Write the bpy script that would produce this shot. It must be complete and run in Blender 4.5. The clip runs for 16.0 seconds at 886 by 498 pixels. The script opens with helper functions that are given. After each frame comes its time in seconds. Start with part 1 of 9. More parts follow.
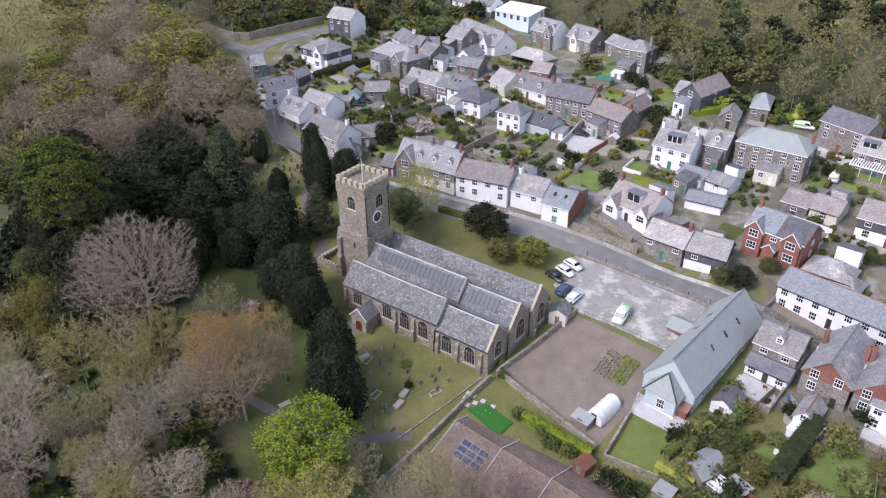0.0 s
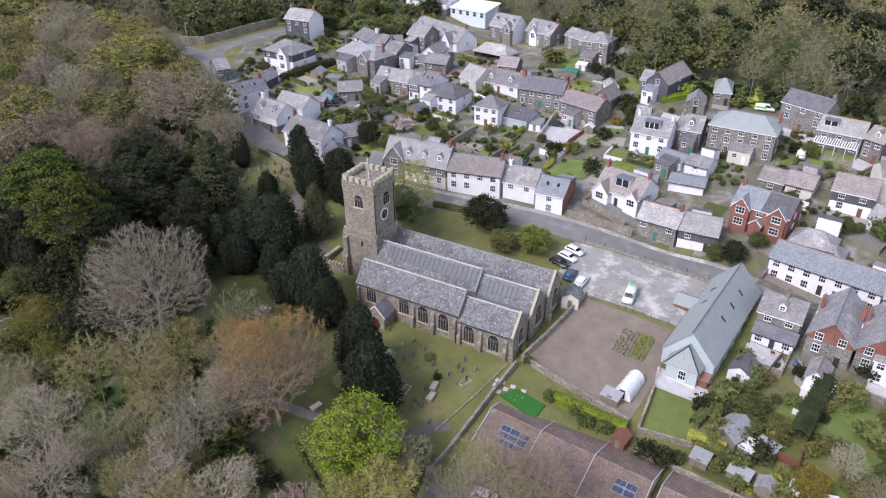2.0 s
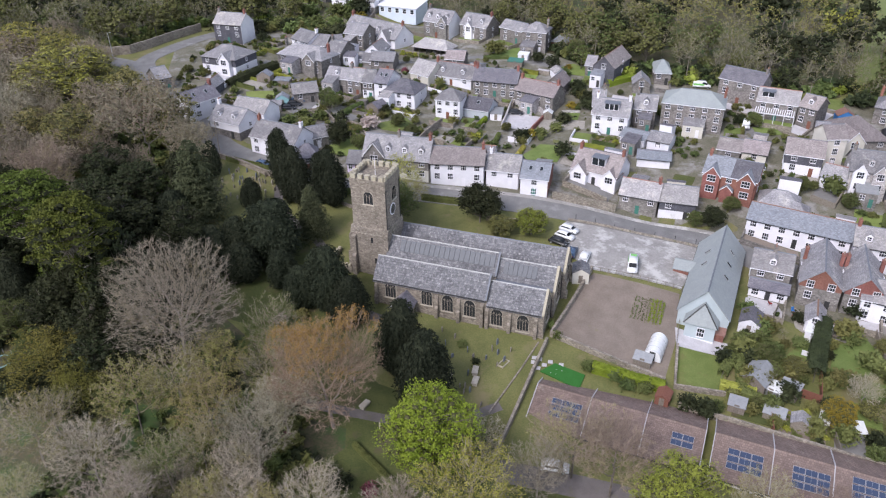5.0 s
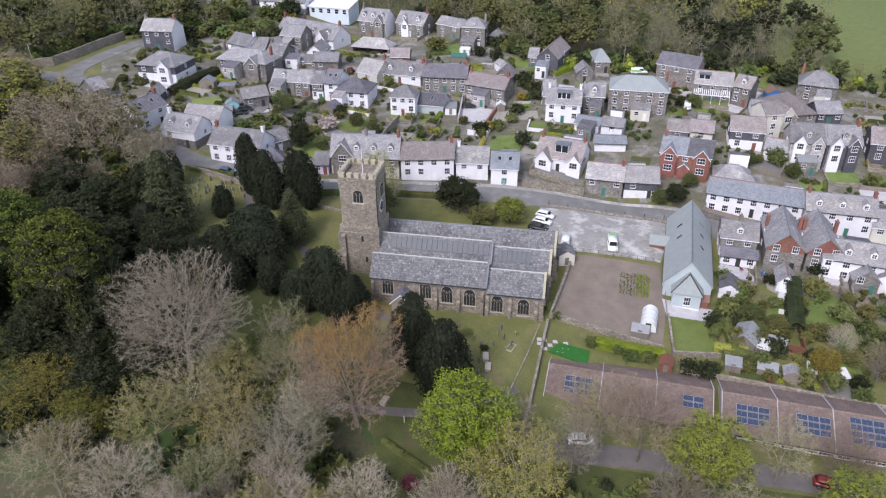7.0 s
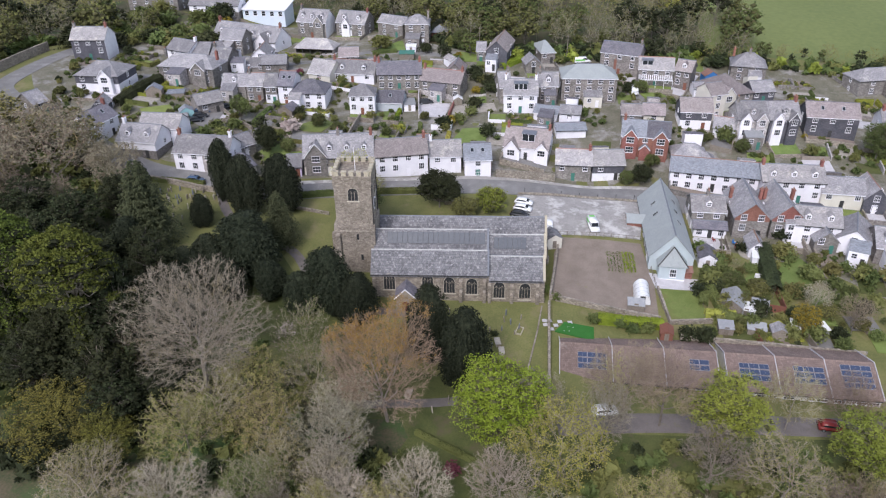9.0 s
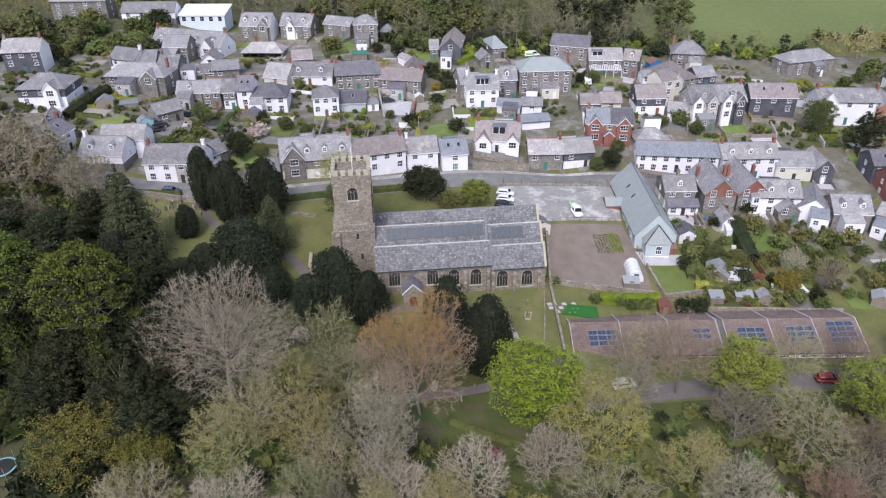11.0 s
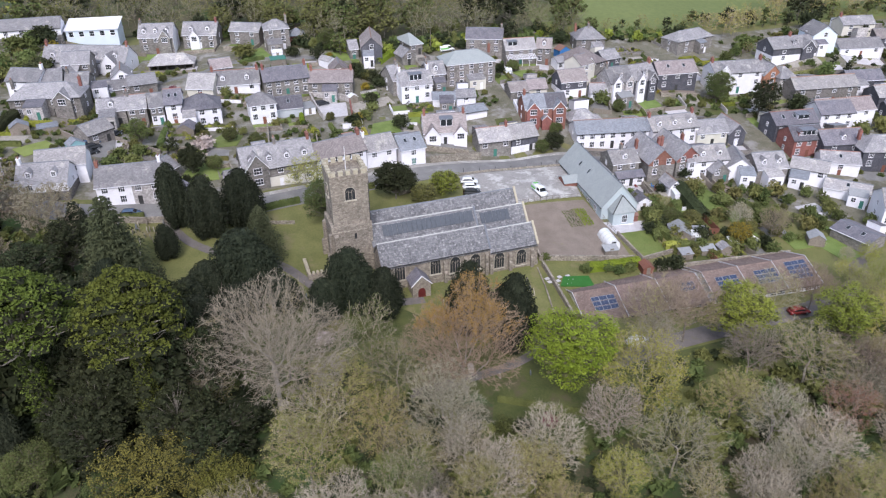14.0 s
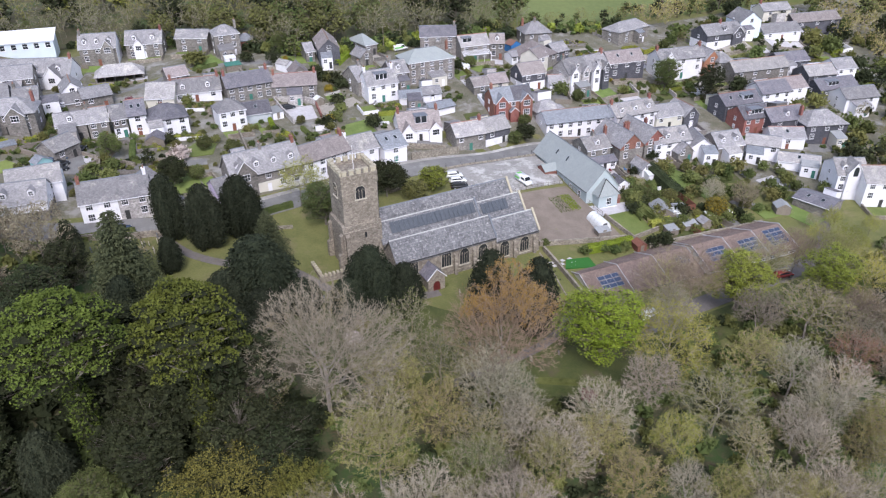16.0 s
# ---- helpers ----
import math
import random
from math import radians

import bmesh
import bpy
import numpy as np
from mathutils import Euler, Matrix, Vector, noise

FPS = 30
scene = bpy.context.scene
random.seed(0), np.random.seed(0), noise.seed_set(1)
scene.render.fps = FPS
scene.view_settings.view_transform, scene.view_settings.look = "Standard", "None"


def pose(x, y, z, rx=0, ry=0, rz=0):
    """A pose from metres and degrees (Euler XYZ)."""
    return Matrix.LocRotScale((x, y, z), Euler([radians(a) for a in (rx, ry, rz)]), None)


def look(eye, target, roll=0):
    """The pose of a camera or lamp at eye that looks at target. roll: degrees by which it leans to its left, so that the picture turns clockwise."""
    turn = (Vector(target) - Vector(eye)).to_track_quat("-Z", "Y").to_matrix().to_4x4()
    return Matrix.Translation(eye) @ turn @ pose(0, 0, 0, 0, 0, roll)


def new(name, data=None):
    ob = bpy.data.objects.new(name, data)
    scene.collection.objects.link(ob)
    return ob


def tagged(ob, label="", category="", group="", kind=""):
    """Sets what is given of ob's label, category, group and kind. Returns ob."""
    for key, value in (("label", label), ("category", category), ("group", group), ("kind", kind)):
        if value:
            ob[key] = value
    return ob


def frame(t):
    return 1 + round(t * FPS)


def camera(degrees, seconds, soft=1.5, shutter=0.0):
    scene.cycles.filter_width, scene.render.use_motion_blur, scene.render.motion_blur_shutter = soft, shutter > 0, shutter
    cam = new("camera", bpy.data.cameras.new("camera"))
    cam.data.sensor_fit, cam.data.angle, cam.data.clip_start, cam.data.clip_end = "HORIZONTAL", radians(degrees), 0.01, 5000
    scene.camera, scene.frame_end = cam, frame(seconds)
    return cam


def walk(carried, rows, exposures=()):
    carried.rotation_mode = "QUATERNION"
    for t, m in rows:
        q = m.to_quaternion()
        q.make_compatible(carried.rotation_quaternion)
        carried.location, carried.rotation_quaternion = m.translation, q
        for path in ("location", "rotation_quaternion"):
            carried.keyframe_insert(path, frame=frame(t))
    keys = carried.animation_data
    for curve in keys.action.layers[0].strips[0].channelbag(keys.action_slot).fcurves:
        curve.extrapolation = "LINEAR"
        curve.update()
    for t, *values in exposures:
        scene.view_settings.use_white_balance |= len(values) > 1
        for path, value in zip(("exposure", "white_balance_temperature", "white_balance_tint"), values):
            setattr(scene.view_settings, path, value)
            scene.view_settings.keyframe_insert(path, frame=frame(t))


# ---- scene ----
cam = camera(63.6, 16.0, soft=1.2)
METRES, EYE, TILT, LEAN, TURN = 140.0, 80.2, -30.5, 0.55, 36.8
X0, Y0 = 51.0, -79.5
ROWS = [
    (0.0, 0.0, 0.0, 0.0, 0.0, 0.0, -0.0),
    (0.5, -0.0266, -0.0028, -0.0017, -1.61, -0.03, 0.94),
    (1.0, -0.056, -0.005, -0.0034, -3.16, -0.06, 1.87),
    (1.5, -0.0835, -0.0059, -0.0045, -4.3, -0.11, 2.54),
    (2.0, -0.1126, -0.0066, -0.0054, -5.77, -0.2, 3.42),
    (2.5, -0.14, -0.0066, -0.0059, -7.46, -0.32, 4.42),
    (3.0, -0.1705, -0.005, -0.006, -9.12, -0.47, 5.36),
    (3.5, -0.1984, -0.0026, -0.0056, -10.44, -0.6, 6.12),
    (6.0, -0.3452, 0.0217, 0.0031, -18.7, -1.75, 10.78),
    (6.5, -0.3735, 0.0288, 0.0062, -20.75, -2.14, 11.85),
    (7.0, -0.4037, 0.0373, 0.0104, -22.82, -2.58, 12.94),
    (7.5, -0.4315, 0.0461, 0.0146, -24.69, -3.0, 13.9),
    (8.0, -0.461, 0.0569, 0.0194, -26.67, -3.48, 14.91),
    (8.5, -0.4882, 0.0676, 0.0243, -28.57, -3.97, 15.83),
    (9.0, -0.5173, 0.08, 0.0308, -30.63, -4.55, 16.81),
    (11.5, -0.6497, 0.1534, 0.0694, -40.44, -7.55, 21.04),
    (12.0, -0.6769, 0.1717, 0.08, -42.65, -8.34, 21.89),
    (12.5, -0.7015, 0.1896, 0.0901, -44.82, -9.14, 22.68),
    (13.0, -0.7276, 0.2102, 0.1015, -47.34, -10.11, 23.55),
    (13.5, -0.7509, 0.2305, 0.1122, -49.65, -11.02, 24.33),
    (14.0, -0.7752, 0.2539, 0.1244, -52.01, -11.97, 25.07),
    (14.5, -0.7967, 0.2766, 0.1357, -54.03, -12.79, 25.69),
    (15.0, -0.8192, 0.3024, 0.149, -56.31, -13.74, 26.35),
    (15.5, -0.839, 0.3268, 0.162, -58.47, -14.65, 26.93),
    (16.0, -0.8595, 0.3542, 0.1768, -60.95, -15.73, 27.57),
]
walk(cam, [(t, pose(X0, Y0, EYE, TILT, LEAN, TURN) @ pose(METRES * x, METRES * y, METRES * z, 90 + pitch, roll, yaw)) for t, x, y, z, yaw, pitch, roll in ROWS], exposures=((0.0, 1.06, 6500, 17), (8.0, 0.92, 6500, 16), (16.0, 1.10, 6420, 15)))

# ---- world, sun ----
world = bpy.data.worlds.new("world")
scene.world = world
world.use_nodes = True
wn = world.node_tree.nodes
wl = world.node_tree.links
sky = wn.new("ShaderNodeTexSky")
sky.sky_type, sky.sun_disc = "NISHITA", False
sky.sun_elevation, sky.sun_rotation = radians(45), radians(199)
sky.air_density, sky.dust_density, sky.ozone_density = 1.0, 1.0, 1.5
hsv = wn.new("ShaderNodeHueSaturation")
hsv.inputs["Saturation"].default_value = 0.62
wl.new(sky.outputs["Color"], hsv.inputs["Color"])
wl.new(hsv.outputs["Color"], wn["Background"].inputs["Color"])
wn["Background"].inputs["Strength"].default_value = 0.13
sun = new("sun", bpy.data.lights.new("sun", "SUN"))
sun.data.energy, sun.data.angle, sun.data.color = 1.3, radians(20), (1.0, 0.985, 0.97)
sun.matrix_world = look((-35, -80, 105), (0, 20, 0))


# ---- materials ----
def mat(name, a, b, scale=2.0, rough=0.85, fine=14.0, bump=0.3, metal=0.0, vary=0.0, spots=None, spot_scale=0.35, cover=0.5, gloss=0.4):
    """Two colours mixed by noise at two scales, a third in patches, fine relief, and a shift of value from object to object."""
    m = bpy.data.materials.new(name)
    m.use_nodes = True
    nt = m.node_tree
    n, l = nt.nodes, nt.links
    bs = n["Principled BSDF"]
    geo = n.new("ShaderNodeNewGeometry")
    big = n.new("ShaderNodeTexNoise")
    big.inputs["Scale"].default_value, big.inputs["Detail"].default_value = scale, 6
    small = n.new("ShaderNodeTexNoise")
    small.inputs["Scale"].default_value, small.inputs["Detail"].default_value = fine, 4
    for t in (big, small):
        l.new(geo.outputs["Position"], t.inputs["Vector"])
    add = n.new("ShaderNodeMath")
    add.operation = "MULTIPLY_ADD"
    add.inputs[1].default_value, add.inputs[2].default_value = 0.5, 0.0
    l.new(small.outputs["Fac"], add.inputs[0])
    half = n.new("ShaderNodeMath")
    half.operation = "MULTIPLY_ADD"
    half.inputs[1].default_value = 0.5
    l.new(big.outputs["Fac"], half.inputs[0])
    l.new(add.outputs[0], half.inputs[2])
    ramp = n.new("ShaderNodeValToRGB")
    ramp.color_ramp.elements[0].position, ramp.color_ramp.elements[1].position = 0.36, 0.64
    ramp.color_ramp.elements[0].color, ramp.color_ramp.elements[1].color = (*a, 1), (*b, 1)
    l.new(half.outputs[0], ramp.inputs["Fac"])
    out = ramp.outputs["Color"]
    if spots:
        sp = n.new("ShaderNodeTexNoise")
        sp.inputs["Scale"].default_value, sp.inputs["Detail"].default_value, sp.inputs["Roughness"].default_value = spot_scale, 8, 0.7
        l.new(geo.outputs["Position"], sp.inputs["Vector"])
        r2 = n.new("ShaderNodeValToRGB")
        r2.color_ramp.elements[0].position, r2.color_ramp.elements[1].position = cover, cover + 0.12
        l.new(sp.outputs["Fac"], r2.inputs["Fac"])
        mx = n.new("ShaderNodeMixRGB")
        mx.inputs["Color2"].default_value = (*spots, 1)
        l.new(r2.outputs["Color"], mx.inputs["Fac"])
        l.new(out, mx.inputs["Color1"])
        out = mx.outputs["Color"]
    if vary:
        oi = n.new("ShaderNodeObjectInfo")
        mr = n.new("ShaderNodeMapRange")
        mr.inputs["To Min"].default_value, mr.inputs["To Max"].default_value = 1 - vary, 1 + vary
        l.new(oi.outputs["Random"], mr.inputs["Value"])
        hs = n.new("ShaderNodeHueSaturation")
        l.new(mr.outputs["Result"], hs.inputs["Value"])
        mul7, fr, hr = n.new("ShaderNodeMath"), n.new("ShaderNodeMath"), n.new("ShaderNodeMapRange")
        mul7.operation, fr.operation = "MULTIPLY", "FRACT"
        mul7.inputs[1].default_value = 7.31
        hr.inputs["To Min"].default_value, hr.inputs["To Max"].default_value = 0.5 - vary * 0.07, 0.5 + vary * 0.07
        l.new(oi.outputs["Random"], mul7.inputs[0])
        l.new(mul7.outputs[0], fr.inputs[0])
        l.new(fr.outputs[0], hr.inputs["Value"])
        l.new(hr.outputs["Result"], hs.inputs["Hue"])
        l.new(out, hs.inputs["Color"])
        out = hs.outputs["Color"]
    l.new(out, bs.inputs["Base Color"])
    bs.inputs["Roughness"].default_value, bs.inputs["Metallic"].default_value = rough, metal
    bs.inputs["Specular IOR Level"].default_value = gloss
    if bump:
        bp = n.new("ShaderNodeBump")
        bp.inputs["Strength"].default_value, bp.inputs["Distance"].default_value = bump, 0.05
        l.new(small.outputs["Fac"], bp.inputs["Height"])
        l.new(bp.outputs["Normal"], bs.inputs["Normal"])
    return m


def coursed(name, a, b, mortar, width, height, lichen=None, cover=0.56, rough=0.8, vary=0.12, vertical=False, bump=0.4, blotch=0.35, contrast=0.2):
    """Courses of slates, tiles, bricks or stones laid in the object's own axes, with stains or lichen over them."""
    m = mat(name, a, b, scale=0.5, rough=rough, fine=5.0, bump=0.0, vary=vary, spots=lichen, spot_scale=blotch, cover=cover)
    n, l = m.node_tree.nodes, m.node_tree.links
    bs = n["Principled BSDF"]
    base = bs.inputs["Base Color"].links[0].from_socket
    tc = n.new("ShaderNodeTexCoord")
    mp = n.new("ShaderNodeMapping")
    if vertical:
        sx = n.new("ShaderNodeSeparateXYZ")
        sm = n.new("ShaderNodeMath")
        cx = n.new("ShaderNodeCombineXYZ")
        l.new(tc.outputs["Object"], sx.inputs[0])
        l.new(sx.outputs["X"], sm.inputs[0])
        l.new(sx.outputs["Y"], sm.inputs[1])
        l.new(sm.outputs[0], cx.inputs["X"])
        l.new(sx.outputs["Z"], cx.inputs["Y"])
        l.new(cx.outputs[0], mp.inputs["Vector"])
    else:
        l.new(tc.outputs["Object"], mp.inputs["Vector"])
    br = n.new("ShaderNodeTexBrick")
    br.inputs["Scale"].default_value = 1.0
    br.inputs["Brick Width"].default_value, br.inputs["Row Height"].default_value = width, height
    br.inputs["Mortar Size"].default_value, br.inputs["Bias"].default_value = height * 0.07, 0.0
    br.inputs["Color1"].default_value, br.inputs["Color2"].default_value = (1 - contrast, 1 - contrast, 1 - contrast, 1), (1 + contrast, 1 + contrast, 1 + contrast, 1)
    br.inputs["Mortar"].default_value = (mortar, mortar, mortar, 1)
    l.new(mp.outputs["Vector"], br.inputs["Vector"])
    mul = n.new("ShaderNodeMixRGB")
    mul.blend_type, mul.inputs["Fac"].default_value = "MULTIPLY", 1.0
    l.new(base, mul.inputs["Color1"])
    l.new(br.outputs["Color"], mul.inputs["Color2"])
    l.new(mul.outputs["Color"], bs.inputs["Base Color"])
    bp = n.new("ShaderNodeBump")
    bp.inputs["Strength"].default_value, bp.inputs["Distance"].default_value = bump, 0.03
    l.new(br.outputs["Fac"], bp.inputs["Height"])
    bp.invert = True
    l.new(bp.outputs["Normal"], bs.inputs["Normal"])
    return m


def rubble(name, a, b, size, vary=0.08, stain=None):
    """Uneven stones: cells with a colour each and dark joints, under weather stains."""
    m = mat(name, a, b, scale=0.35, rough=0.9, fine=3.0, bump=0.0, vary=vary, spots=stain, spot_scale=0.5, cover=0.58)
    n, l = m.node_tree.nodes, m.node_tree.links
    bs = n["Principled BSDF"]
    base = bs.inputs["Base Color"].links[0].from_socket
    tc = n.new("ShaderNodeTexCoord")
    mp = n.new("ShaderNodeMapping")
    mp.inputs["Scale"].default_value = (1, 1, 1.7)
    l.new(tc.outputs["Object"], mp.inputs["Vector"])
    v = n.new("ShaderNodeTexVoronoi")
    v.inputs["Scale"].default_value = 1 / size
    e = n.new("ShaderNodeTexVoronoi")
    e.feature = "DISTANCE_TO_EDGE"
    e.inputs["Scale"].default_value = 1 / size
    for t in (v, e):
        l.new(mp.outputs["Vector"], t.inputs["Vector"])
    bw = n.new("ShaderNodeRGBToBW")
    l.new(v.outputs["Color"], bw.inputs[0])
    mr = n.new("ShaderNodeMapRange")
    mr.inputs["To Min"].default_value, mr.inputs["To Max"].default_value = 0.62, 1.42
    l.new(bw.outputs[0], mr.inputs["Value"])
    jr = n.new("ShaderNodeMapRange")
    jr.inputs["From Max"].default_value = 0.07
    jr.inputs["To Min"].default_value, jr.inputs["To Max"].default_value = 0.7, 1.0
    l.new(e.outputs["Distance"], jr.inputs["Value"])
    mm = n.new("ShaderNodeMath")
    mm.operation = "MULTIPLY"
    l.new(mr.outputs["Result"], mm.inputs[0])
    l.new(jr.outputs["Result"], mm.inputs[1])
    mul = n.new("ShaderNodeMixRGB")
    mul.blend_type, mul.inputs["Fac"].default_value = "MULTIPLY", 1.0
    l.new(base, mul.inputs["Color1"])
    l.new(mm.outputs[0], mul.inputs["Color2"])
    l.new(mul.outputs["Color"], bs.inputs["Base Color"])
    bp = n.new("ShaderNodeBump")
    bp.inputs["Strength"].default_value, bp.inputs["Distance"].default_value = 0.5, 0.05
    l.new(jr.outputs["Result"], bp.inputs["Height"])
    l.new(bp.outputs["Normal"], bs.inputs["Normal"])
    return m


def glass(name, tint):
    m = bpy.data.materials.new(name)
    m.use_nodes = True
    bs = m.node_tree.nodes["Principled BSDF"]
    bs.inputs["Base Color"].default_value = (*tint, 1)
    bs.inputs["Roughness"].default_value = 0.08
    bs.inputs["Specular IOR Level"].default_value = 0.6
    return m


